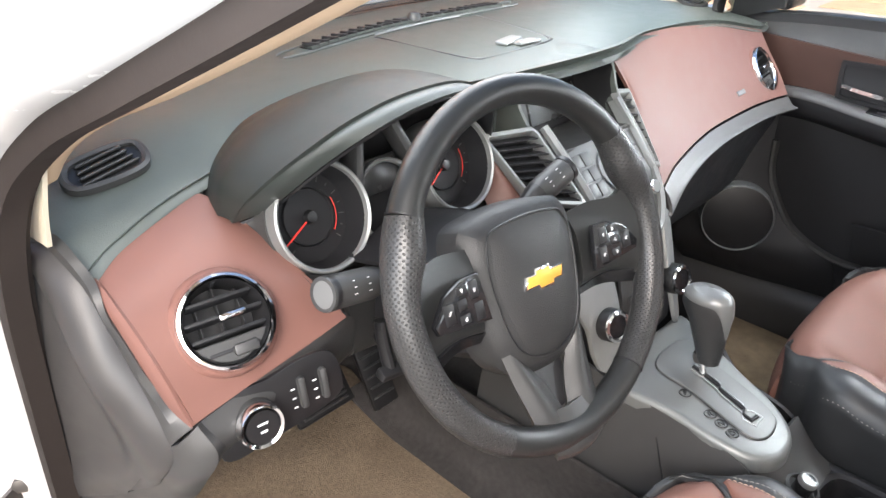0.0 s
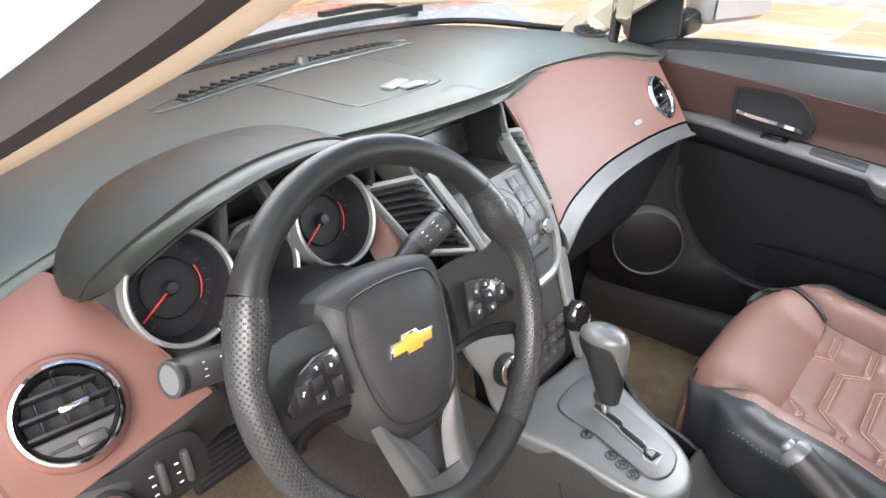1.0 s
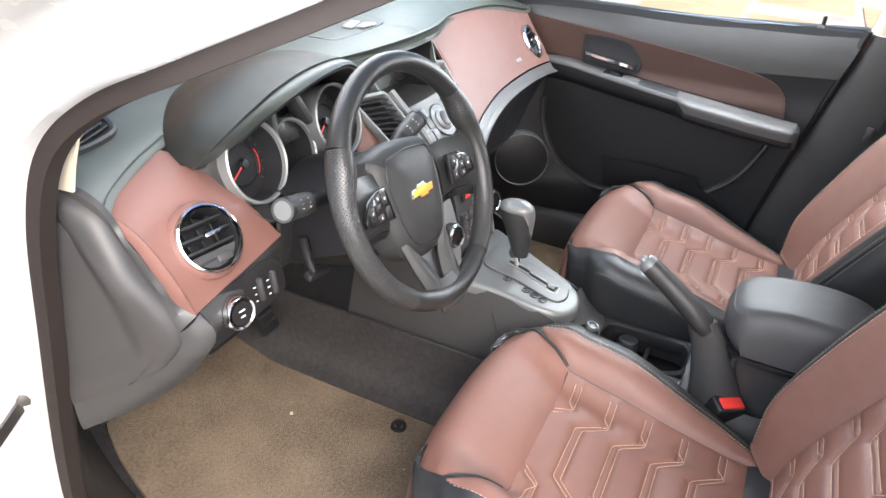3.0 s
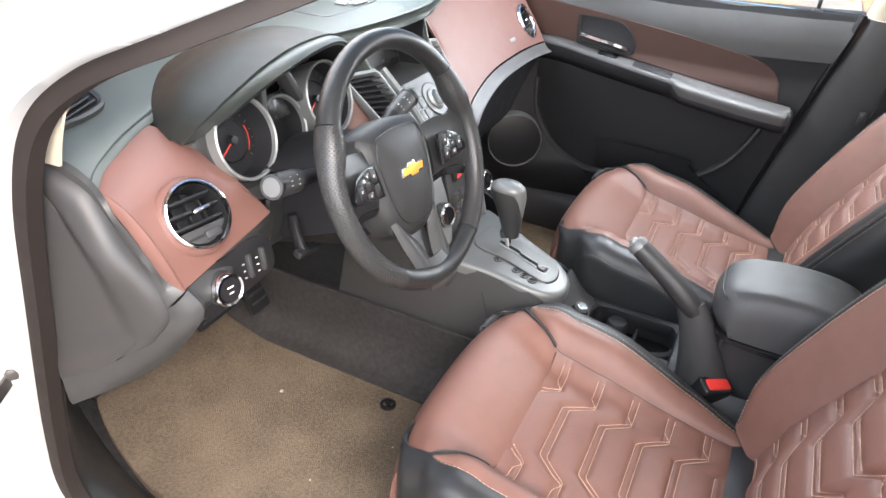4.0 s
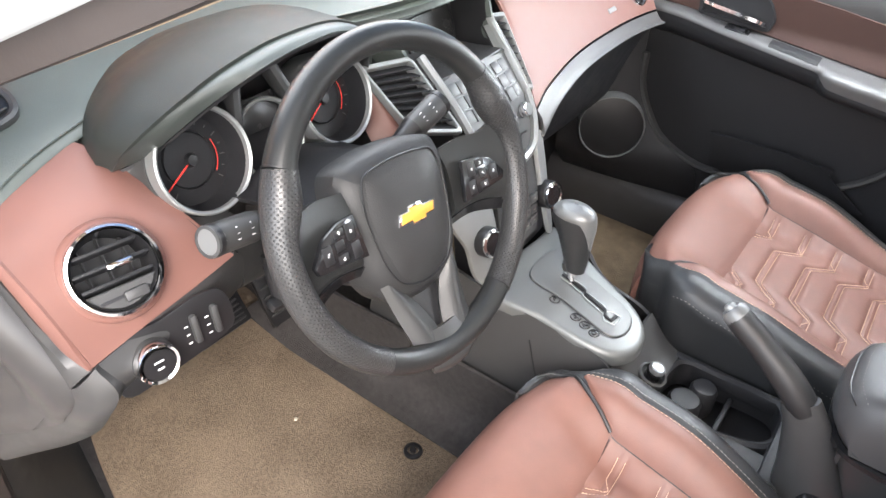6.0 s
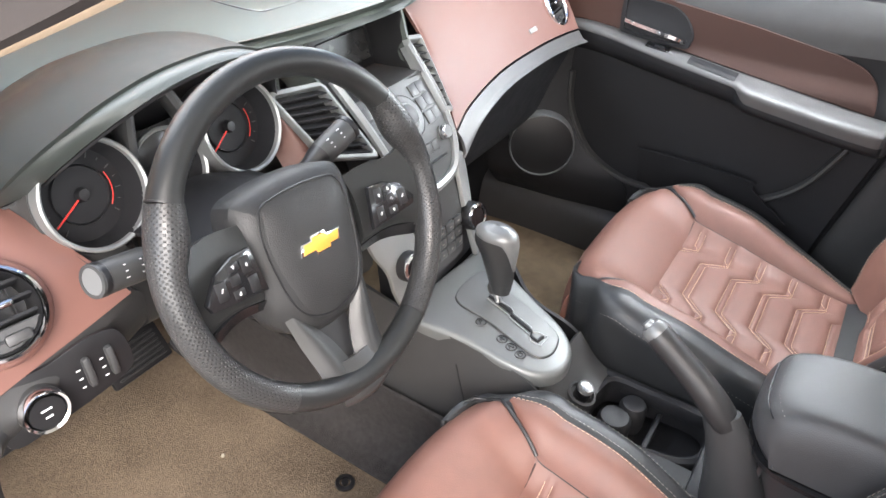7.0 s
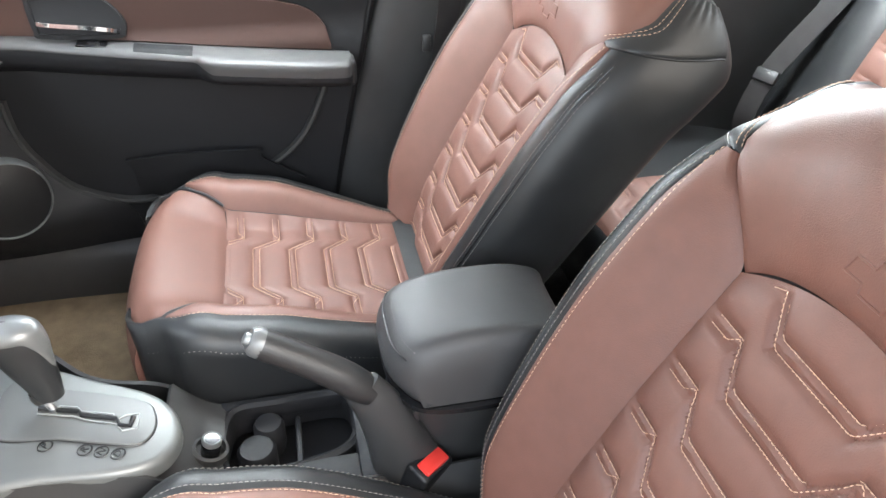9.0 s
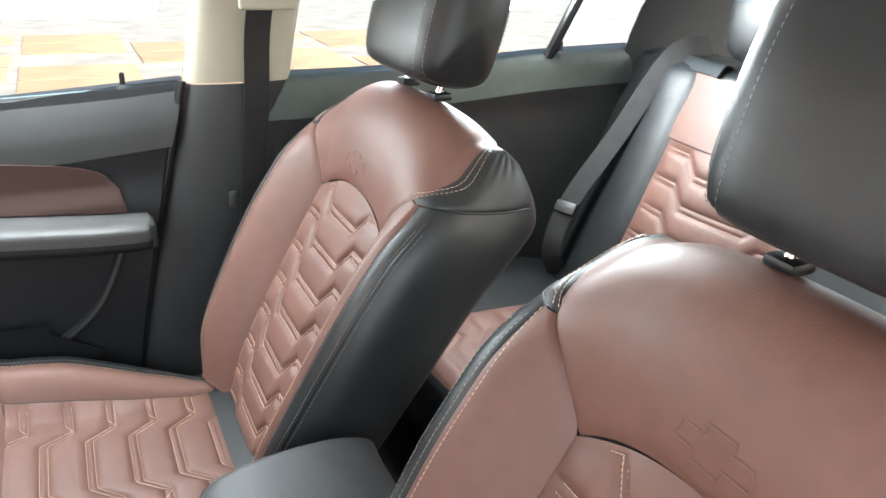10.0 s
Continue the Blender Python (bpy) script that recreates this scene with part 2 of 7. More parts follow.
def rbox(sx, sy, sz, r=0.004, seg=3, m=None):
    """A box with rounded edges."""
    bm = bmesh.new()
    bmesh.ops.create_cube(bm, size=1.0)
    for v in bm.verts:
        v.co = Vector((v.co.x * sx, v.co.y * sy, v.co.z * sz))
    r = min(r, 0.49 * min(sx, sy, sz))
    if r > 0:
        bmesh.ops.bevel(bm, geom=bm.edges[:], offset=r, segments=seg, profile=0.5, affect="EDGES")
    if m is not None:
        bmesh.ops.transform(bm, matrix=m, verts=bm.verts)
    return bm


def prism(outline, depth, r=0.0, seg=2, m=None):
    """An outline in x, y raised by depth along z, its upper rim rounded."""
    bm = bmesh.new()
    a = [bm.verts.new((x, y, 0)) for x, y in outline]
    b = [bm.verts.new((x, y, depth)) for x, y in outline]
    n = len(a)
    bm.faces.new(a[::-1])
    top = bm.faces.new(b)
    for i in range(n):
        bm.faces.new((a[i], a[(i + 1) % n], b[(i + 1) % n], b[i]))
    bmesh.ops.recalc_face_normals(bm, faces=bm.faces)
    if r:
        bmesh.ops.bevel(bm, geom=[e for e in top.edges], offset=r, segments=seg, profile=0.5, affect="EDGES")
    if m is not None:
        bmesh.ops.transform(bm, matrix=m, verts=bm.verts)
    return bm


def lathe(prof, n=32, m=None):
    """A profile (radius, height) turned round z."""
    bm = bmesh.new()
    rings = [[bm.verts.new((r * math.cos(2 * math.pi * i / n), r * math.sin(2 * math.pi * i / n), z)) for i in range(n)]
             if r > 1e-6 else [bm.verts.new((0, 0, z))] for r, z in prof]
    for a, b in zip(rings, rings[1:]):
        for i in range(n):
            q = [a[i % len(a)], a[(i + 1) % n % len(a)], b[(i + 1) % n % len(b)], b[i % len(b)]]
            q = [v for k, v in enumerate(q) if v not in q[:k]]
            if len(q) > 2:
                bm.faces.new(q)
    bmesh.ops.recalc_face_normals(bm, faces=bm.faces)
    if m is not None:
        bmesh.ops.transform(bm, matrix=m, verts=bm.verts)
    return bm


def bore(bm, m, r):
    """Opens a round hole along the z axis of a frame."""
    inv = m.inverted()
    gone = []
    for f in bm.faces:
        p = inv @ f.calc_center_median()
        if p.x * p.x + p.y * p.y < r * r and abs(p.z) < 0.06:
            gone.append(f)
    bmesh.ops.delete(bm, geom=gone, context="FACES")
    return bm


def join(*bms):
    out = bmesh.new()
    for b in bms:
        me = bpy.data.meshes.new("tmp")
        b.to_mesh(me)
        b.free()
        out.from_mesh(me)
        bpy.data.meshes.remove(me)
    return out


def facing(at, normal, up=(0, 0, 1)):
    """A frame at a place: its z along the normal, its y as near to up as it goes."""
    z = Vector(normal).normalized()
    x = Vector(up).cross(z).normalized()
    y = z.cross(x)
    m = Matrix((x, y, z)).transposed().to_4x4()
    m.translation = at
    return m


def thing(name, base, label, category, group="", kind=""):
    e = new(name)
    e.empty_display_size = 0.05
    e.matrix_world = Matrix.Translation(base)
    return tagged(e, label, category, group, kind)


def mesh_of(name, bm, material, smooth=True, angle=38):
    me = bpy.data.meshes.new(name)
    bm.to_mesh(me)
    bm.free()
    me.materials.append(material)
    if smooth:
        me.shade_smooth()
        me.set_sharp_from_angle(angle=radians(angle))
    return me


def part(name, bm, material, parent=None, label="", smooth=True, angle=38):
    """Links a bmesh in world places as one mesh under a thing or a part."""
    ob = new(name, mesh_of(name, bm, material, smooth, angle))
    if parent is not None:
        bpy.context.view_layer.update()
        ob.parent = parent
        w = parent.matrix_basis.copy()
        q = parent.parent
        if q is not None:
            w = q.matrix_basis @ parent.matrix_parent_inverse @ w
        ob.matrix_parent_inverse = w.inverted()
    if label:
        tagged(ob, label)
    return ob


def structure(name, bm, material, label, category, smooth=True, angle=38):
    return tagged(part(name, bm, material, None, "", smooth, angle), label, category, "", "structure")


def strip(points, width, height, n=None, up=(0, 0, 1)):
    return sweep(points, [(-width / 2, -height / 2), (width / 2, -height / 2), (width / 2, height / 2), (-width / 2, height / 2)], up)


def stitches(path, length=0.005, gap=0.003, r=0.0007, up=(0, 0, 1)):
    """A row of single stitches along a path, as one mesh."""
    pts = [Vector(p) for p in path]
    acc = [0.0]
    for a, b in zip(pts, pts[1:]):
        acc.append(acc[-1] + (b - a).length)
    arr = np.array(pts)
    def at(s):
        return Vector([float(np.interp(s, acc, arr[:, k])) for k in range(3)])
    verts, faces, s = [], [], 0.0
    r *= 0.68
    up = Vector(up)
    while s + length < acc[-1]:
        a, b = at(s), at(s + length)
        d = b - a
        if d.length > 1e-6:
            d.normalize()
            x = d.cross(up)
            x = x.normalized() if x.length > 1e-4 else Vector((1, 0, 0))
            y = x.cross(d)
            k = len(verts)
            mid = (a + b) / 2 + y * r
            for c, rr in ((a - y * r * 0.6, 0.5), (mid, 1.0), (b - y * r * 0.6, 0.5)):
                for i in range(4):
                    t = math.pi / 2 * i + math.pi / 4
                    verts.append(c + (x * math.cos(t) + y * math.sin(t)) * r * rr)
            for q in (0, 4):
                for i in range(4):
                    faces.append((k + q + i, k + q + (i + 1) % 4, k + q + 4 + (i + 1) % 4, k + q + 4 + i))
            faces.append((k + 3, k + 2, k + 1, k))
            faces.append((k + 8, k + 9, k + 10, k + 11))
        s += length + gap
    me = bpy.data.meshes.new("tmp")
    me.from_pydata([tuple(v) for v in verts], [], faces)
    bm = bmesh.new()
    bm.from_mesh(me)
    bpy.data.meshes.remove(me)
    return bm


def quad_sheet(c, n=12, m=12, bulge=0.0, thick=0.004):
    """A four-cornered panel (corners in turn), bulged along its normal."""
    a, b, d, e = (Vector(p) for p in (c[0], c[1], c[2], c[3]))
    nrm = (b - a).cross(e - a).normalized()
    g = [[a.lerp(b, i / n).lerp(e.lerp(d, i / n), j / m) + nrm * (bulge * (1 - (2 * i / n - 1) ** 2) * (1 - (2 * j / m - 1) ** 2))
          for j in range(m + 1)] for i in range(n + 1)]
    return sheet(g, thick)


# ---- the car's shell ----
# The edge of the driver's door opening, from the sill up the hinge pillar, along the roof and down the centre pillar.
OPENING = [(-0.722, 0.10, 0.342), (-0.722, 0.265, 0.340), (-0.722, 0.352, 0.405), (-0.722, 0.356, 0.53), (-0.720, 0.318, 0.78),
           (-0.715, 0.295, 0.93), (-0.700, 0.268, 1.02), (-0.678, 0.210, 1.078), (-0.660, 0.110, 1.128), (-0.638, -0.02, 1.190),
           (-0.615, -0.14, 1.250), (-0.590, -0.30, 1.335), (-0.575, -0.50, 1.38), (-0.575, -0.68, 1.38), (-0.600, -0.80, 1.30),
           (-0.690, -0.76, 1.00), (-0.722, -0.66, 0.70), (-0.722, -0.60, 0.43), (-0.722, -0.50, 0.352), (-0.722, -0.20, 0.342)]
opening = spl(OPENING, 120, True)


def out_from(k, out, side):
    """A place beside the opening's edge: out along the edge's plane away from the opening, side metres towards the left of the car."""
    a, b = opening[k - 1], opening[(k + 1) % 120]
    d = (b - a).normalized()
    o = d.cross(Vector((1, 0, 0.25)).normalized()).normalized()
    return opening[k] + o * out + Vector((-side, 0, 0))


def closed_band(profile):
    """A band round the whole opening from rows of (out, side)."""
    rows = [[out_from(k % 120, o, s) for o, s in profile] for k in range(121)]
    return rows


body = thing("car_body", (-0.72, 0, 0.39), "white painted car body round the open front door", "car body", kind="structure")
jamb = part("door_jamb", sheet(closed_band([(0.010, 0.010), (0.010, 0.024), (0.014, 0.042), (0.034, 0.054), (0.070, 0.058), (0.088, 0.072),
                                            (0.095, 0.102), (0.115, 0.116), (0.21, 0.125)]), 0.004), M_PAINT, body, "white painted door jamb")
seal = part("door_seal", sweep([out_from(k, 0.002, 0.016) for k in range(120)],
            [(-0.016, -0.012), (0.004, -0.013), (0.012, -0.008), (0.015, 0.0), (0.012, 0.008), (0.004, 0.0105), (-0.004, 0.008), (-0.016, 0.009)],
            (1, 0, 0), True), M_SEAL, body, "dark brown rubber door seal")
part("seal_lip", sweep([out_from(k, -0.005, 0.006) for k in range(120)], circle(0.0055, 8), (1, 0, 0), True), M_SEAL, body)

# tan trim on the screen pillar, inside the seal
pillar_k = list(range(36, 66))
pillar_trim = structure("pillar_trim_1", sheet([[out_from(k, o * (0.4 + 0.6 * smooth01(36, 50, k)), s * (0.4 + 0.6 * smooth01(38, 52, k))) for o, s in ((-0.002, 0.0), (-0.010, -0.010), (-0.013, -0.022), (-0.006, -0.045), (0.02, -0.07))]
                                                for k in pillar_k], 0.004, True), M_TAN, "tan plastic trim on the screen pillar", "pillar trim")

pillar_foot = part("pillar_foot", patch([[(-0.699, 0.268, 0.962), (-0.706, 0.35, 0.960), (-0.712, 0.40, 0.955), (-0.700, 0.50, 0.945)], [(-0.697, 0.260, 0.995), (-0.700, 0.34, 1.005), (-0.702, 0.40, 1.005), (-0.69, 0.50, 0.99)], [(-0.692, 0.246, 1.040), (-0.690, 0.32, 1.055), (-0.690, 0.38, 1.045), (-0.68, 0.48, 1.03)]], 12, 14, 0.004), M_BEIGE, pillar_trim)

# roof, headlining and the far side of the shell
roof_x = [-0.58, -0.40, -0.15, 0.15, 0.40, 0.58]
def roof_row(y, dz):
    h = interp(y, [-1.95, -1.5, -1.0, -0.5, -0.2], [1.30, 1.40, 1.44, 1.43, 1.385]) + dz
    return [(x, y, h - 0.10 * (abs(x) / 0.58) ** 3 * 0.5) for x in roof_x]
structure("ceiling", patch([roof_row(y, 0) for y in (-1.95, -1.5, -1.0, -0.5, -0.24)], 20, 20, 0.012, True), M_LINING, "pale woven headlining under the roof", "ceiling")
structure("roof", patch([roof_row(y, 0.035) for y in (-2.0, -1.5, -1.0, -0.5, -0.18)], 20, 20, 0.004), M_PAINT, "white painted roof panel", "roof")

# windscreen, bonnet, far pillar
screen_low = [(-0.68, 0.46, 0.965), (-0.45, 0.60, 1.0), (0.0, 0.685, 1.005), (0.45, 0.62, 1.0), (0.70, 0.46, 0.965)]
screen_top = [(-0.56, -0.18, 1.36), (-0.30, -0.16, 1.40), (0.0, -0.15, 1.41), (0.30, -0.16, 1.40), (0.58, -0.18, 1.36)]
screen_mid = [tuple(a * 0.5 + b * 0.5 + (0.0, 0.03, 0.03)[i] for i, (a, b) in enumerate(zip(p, q))) for p, q in zip(screen_low, screen_top)]
windscreen = structure("window_1", patch([screen_low, screen_mid, screen_top], 16, 24, 0.004), M_GLASS, "clear curved windscreen", "windscreen")
windscreen.visible_shadow = False
part("windscreen_seal", tube(spl([(x, y + 0.004, z + 0.006) for x, y, z in screen_low], 40), 0.007), M_BLACK, windscreen, "black windscreen rubber")
part("cowl", patch([[(x, y + 0.015, z - 0.006) for x, y, z in screen_low], [(x * 1.02, y + 0.14, z - 0.02) for x, y, z in screen_low]], 6, 24, 0.01), M_BLACK, windscreen, "black plastic cowl")
bonnet = structure("bonnet", patch([[(x * 1.05, y + 0.10, z - 0.012) for x, y, z in screen_low],
                                    [(-0.80, 0.75, 0.985), (-0.4, 0.88, 1.01), (0, 0.92, 1.015), (0.4, 0.88, 1.01), (0.80, 0.75, 0.985)],
                                    [(-0.80, 1.10, 0.93), (-0.4, 1.30, 0.95), (0, 1.35, 0.955), (0.4, 1.30, 0.95), (0.80, 1.10, 0.93)],
                                    [(-0.70, 1.55, 0.74), (-0.4, 1.62, 0.77), (0, 1.66, 0.78), (0.4, 1.62, 0.77), (0.70, 1.55, 0.74)]], 20, 20, 0.006, True), M_PAINT, "white bonnet beyond the windscreen", "bonnet")
wiper = thing("windscreen_wiper", (0.25, 0.68, 1.0), "black wiper lying along the windscreen's foot", "wiper")
part("blade", strip(spl([(-0.15, 0.70, 1.02), (0.15, 0.715, 1.028), (0.45, 0.68, 1.03)], 12), 0.010, 0.014), M_BLACK, wiper)
part("arm", strip(spl([(0.50, 0.74, 1.005), (0.38, 0.75, 1.035), (0.20, 0.722, 1.044)], 10), 0.016, 0.010), M_BLACK, wiper)
far_pillar = structure("pillar_trim_2", sweep(spl([(0.690, 0.44, 0.94), (0.682, 0.385, 1.00), (0.665, 0.24, 1.10), (0.635, 0.02, 1.22), (0.585, -0.24, 1.36)], 16),
                       [(-0.03, -0.03), (0.03, -0.035), (0.045, 0.0), (0.03, 0.03), (-0.02, 0.03), (-0.035, 0.0)]), M_BEIGE, "pale trim on the far screen pillar", "pillar trim")

# floor, bulkhead and tunnel
structure("floor", patch([[(-0.70, y, z), (-0.4, y, z), (0, y, z), (0.4, y, z), (0.72, y, z)] for y, z in
                          ((-1.95, 0.285), (-0.8, 0.285), (0.0, 0.285), (0.36, 0.286), (0.52, 0.34), (0.66, 0.52), (0.70, 0.85))], 40, 16, 0.02, True), M_DARKCARPET,
          "dark carpeted car floor rising to the bulkhead", "floor")
structure("sill_1", patch([[(-0.735, y, 0.338), (-0.722, y, 0.350), (-0.70, y, 0.356), (-0.672, y, 0.350), (-0.655, y, 0.332), (-0.645, y, 0.29)] for y in (-0.62, -0.2, 0.1, 0.25)], 30, 14, 0.004), M_PLAST,
          "dark plastic sill plate along the door opening", "sill")
structure("kick_panel", patch([[(-0.735, 0.335, 0.64), (-0.700, 0.36, 0.62), (-0.64, 0.50, 0.58), (-0.60, 0.64, 0.56)], [(-0.735, 0.366, 0.51), (-0.694, 0.392, 0.49), (-0.625, 0.50, 0.43), (-0.545, 0.58, 0.34)],
                               [(-0.735, 0.362, 0.42), (-0.698, 0.382, 0.41), (-0.645, 0.42, 0.36), (-0.580, 0.47, 0.285)], [(-0.735, 0.325, 0.352), (-0.702, 0.332, 0.362), (-0.668, 0.33, 0.342), (-0.628, 0.32, 0.285)],
                               [(-0.735, 0.245, 0.338), (-0.70, 0.248, 0.357), (-0.668, 0.24, 0.345), (-0.645, 0.23, 0.285)]], 24, 16, 0.004, True), M_PLAST, "dark plastic kick panel beside the footwell", "kick panel")
structure("wall_left", patch([[(-0.735, y, 0.28), (-0.735, y, 0.95)] for y in (-1.95, -0.80)], 6, 6, 0.03), M_PLAST, "dark rear door lining on the driver's side", "door lining")
structure("wall_rear", patch([[(x, -1.93, 0.28), (x, -1.93, 1.02)] for x in (-0.72, 0, 0.72)], 6, 6, 0.03), M_PLAST, "dark panel behind the rear bench", "panel")


# ---- seats ----
def ease(x, xs, ys):
    """A smooth curve through given values, with no overshoot."""
    x = min(max(x, xs[0]), xs[-1])
    k = 0
    while k < len(xs) - 2 and x > xs[k + 1]:
        k += 1
    d = [(ys[i + 1] - ys[i]) / (xs[i + 1] - xs[i]) for i in range(len(xs) - 1)]
    def slope(i):
        if i == 0:
            return d[0]
        if i == len(xs) - 1:
            return d[-1]
        return 0.0 if d[i - 1] * d[i] <= 0 else 2 * d[i - 1] * d[i] / (d[i - 1] + d[i])
    h = xs[k + 1] - xs[k]
    f = (x - xs[k]) / h
    return ((2 * f ** 3 - 3 * f * f + 1) * ys[k] + (f ** 3 - 2 * f * f + f) * h * slope(k)
            + (3 * f * f - 2 * f ** 3) * ys[k + 1] + (f ** 3 - f * f) * h * slope(k + 1))


CUSHION_Y = [-0.62, -0.50, -0.40, -0.30, -0.235, -0.19, -0.15, -0.115]
CUSHION_Z = [0.500, 0.502, 0.510, 0.522, 0.535, 0.556, 0.572, 0.577]


def cushion_top(x, y):
    """Height of the cushion's upper side, x from the seat's middle."""
    a = abs(x)
    z = interp(y, CUSHION_Y, CUSHION_Z)
    rise = ease(y, [-0.60, -0.545, -0.45, -0.38, -0.30, -0.22, -0.16, -0.10], [-0.015, -0.004, 0.020, 0.040, 0.056, 0.052, 0.024, 0.0])
    out = max(0.0, a - edge_x(y) + 0.008)
    return z + rise * smooth01(0.112, 0.19, a) - 0.35 * out * (0.3 + 6 * out)


def edge_x(y):
    """Where the brown top of the bolster ends outside."""
    return ease(y, [-0.60, -0.545, -0.45, -0.36, -0.28, -0.215, -0.17, -0.145, -0.132, -0.10], [0.155, 0.168, 0.194, 0.2085, 0.2135, 0.2115, 0.2065, 0.201, 0.1965, 0.192])


def seam_x(y):
    """Half the width of the middle panels."""
    return interp(y, [-0.60, -0.225, -0.16, -0.105], [0.142, 0.150, 0.180, 0.205])


def chevron(x, half):
    """How far a quilting line lies ahead of its row, by the place across the panel."""
    a = abs(x) / half
    return 0.036 * smooth_lin(0.60, 0.40, a)


def smooth_lin(a, b, x):
    return min(1.0, max(0.0, (x - a) / (b - a)))


def quilt(x, t, half, period):
    """Depth of the quilting at x across and t along the panel: 0 at the stitched lines, about 1 between them."""
    s = ((t - chevron(x, half)) / period) % 1.0
    d = min(abs(s - 0.09), abs(s - 1.09), abs(s - 0.91), abs(s + 0.09)) * period
    inside = 0.7 if (s < 0.09 or s > 0.91) else 1.0
    return inside * (1 - math.exp(-d / 0.0055))


def quilt_lines(half, t0, t1, period, place):
    """Stitched double lines across a panel; place(x, t) gives the point."""
    out, k = [], math.ceil(t0 / period) - 1
    while k * period < t1 + 0.05:
        for off in (-0.09, 0.09):
            row = []
            xs = sorted({*[half * (-0.97 + 1.94 * i / 60) for i in range(61)]})
            for x in xs:
                t = (k + off) * period + chevron(x, half)
                notch = abs(x) / half
                if off > 0 and 0.58 < notch < 0.74:
                    t -= 0.011 * (1 - abs(notch - 0.64) / 0.10) if notch > 0.64 else 0.011 * (notch - 0.58) / 0.06
                if t0 + 0.004 < t < t1 - 0.004:
                    row.append(place(x, t))
                elif row:
                    out.append(row)
                    row = []
            if len(row) > 1:
                out.append(row)
        k += 1
    return out


def spl_xz(prof, n):
    return [(p.x, p.z) for p in spl([(x, 0, z) for x, z in prof], n)]


BACK_T = [0.0, 0.15, 0.35, 0.55, 0.72, 0.88, 1.0]
BACK_Y = [-0.565, -0.590, -0.645, -0.705, -0.755, -0.792, -0.815]
BACK_Z = [0.500, 0.580, 0.690, 0.800, 0.895, 0.985, 1.078]
OUT = Vector((0, 0.90, 0.43))


def back_half(t):
    return ease(t, [0.0, 0.15, 0.35, 0.55, 0.70, 0.80, 0.88, 0.94, 0.98, 1.0], [0.215, 0.240, 0.261, 0.271, 0.271, 0.265, 0.255, 0.242, 0.226, 0.210])


def crest(t):
    """Where the bolster stands proudest."""
    return ease(t, [0.0, 0.15, 0.5, 0.75, 0.85, 0.93, 1.0], [0.180, 0.199, 0.219, 0.222, 0.214, 0.202, 0.180])


def crown(t):
    """How far the front has turned over towards the top: 0 below, 1 at the ridge."""
    u = min(1.0, max(0.0, (t - 0.86) / 0.14))
    return 1 - math.sqrt(max(0.0, 1 - u * u))


def back_depth(t):
    return ease(t, [0.0, 0.3, 0.7, 0.9, 1.0], [0.15, 0.17, 0.18, 0.18, 0.17])


def back_point(x, t, push=0.0):
    """A place on the front of the backrest: x across, t up it, push metres out of it."""
    y, z = ease(t, BACK_T, BACK_Y), ease(t, BACK_T, BACK_Z)
    a = abs(x)
    f = 0.058 * smooth01(quilt_half(min(t, 0.75)) - 0.012, crest(t), a) * ease(t, [0, 0.15, 0.5, 0.68, 0.82, 0.92, 1.0], [0.6, 0.9, 1.0, 0.85, 0.30, 0.05, 0.0])
    f += 0.016 * smooth01(0.70, 0.84, t) * (1 - (a / 0.24) ** 2)
    f -= 0.5 * back_depth(t) * crown(t) + 0.006 * smooth01(0.85, 1.0, t) * (a / 0.13) ** 2
    return Vector((x, y, z - 0.034 * smooth01(0.78, 1.0, t) * (a / 0.2) ** 3)) + OUT * (f + push)


def skin(s, t, push=0.0):
    """The backrest's skin: s 0 to 1 from the middle of the front to the bolster's crest, 1 to 2 round the side to the middle of the back."""
    g, sgn = abs(s), (1 if s >= 0 else -1)
    c = crest(t)
    if g <= 1:
        return back_point(s * c, t, push)
    q = g - 1
    o, d = back_half(t) - c, max(0.002, back_depth(t) * (1 - crown(t)))
    line = [(c, 0.0), (c + 0.55 * o, -0.05 * d), (c + 0.90 * o, -0.20 * d), (c + o, -0.42 * d), (c + 0.92 * o, -0.72 * d), (c + 0.45 * o, -0.95 * d), (c - 0.05, -1.05 * d), (0.0, -1.12 * d)]
    k = q * (len(line) - 1)
    i = min(int(k), len(line) - 2)
    a0, a1, a2, a3 = (Vector((*line[min(max(i + m, 0), len(line) - 1)], 0)) for m in (-1, 0, 1, 2))
    f = k - i
    v = ((a1 * 2) + (a2 - a0) * f + (a0 * 2 - a1 * 5 + a2 * 4 - a3) * f * f + (a1 * 3 - a0 - a2 * 3 + a3) * f ** 3) * 0.5
    tangent = (a2 - a0) * (1 - f) + (a3 - a1) * f
    nx, nf = -tangent.y, tangent.x
    ln = math.hypot(nx, nf) or 1.0
    nx, nf = nx / ln, nf / ln
    base = back_point(sgn * c, t)
    return Vector((sgn * (v.x + nx * push), base.y, base.z)) + OUT * (v.y + nf * push)


def quilt_half(t):
    return ease(t, [0.0, 0.2, 0.5, 0.72, 0.80], [0.118, 0.124, 0.130, 0.128, 0.120])


def arch(x):
    """Where the quilted part of the backrest ends above."""
    return 0.745 - 0.060 * (abs(x) / 0.128) ** 2


def upper_half(t):
    """Half the width of the plain upper panel of the backrest."""
    return ease(t, [0.66, 0.69, 0.76, 0.83, 0.87, 0.91, 0.95, 0.985, 1.0], [0.124, 0.130, 0.160, 0.1985, 0.206, 0.204, 0.196, 0.184, 0.176])


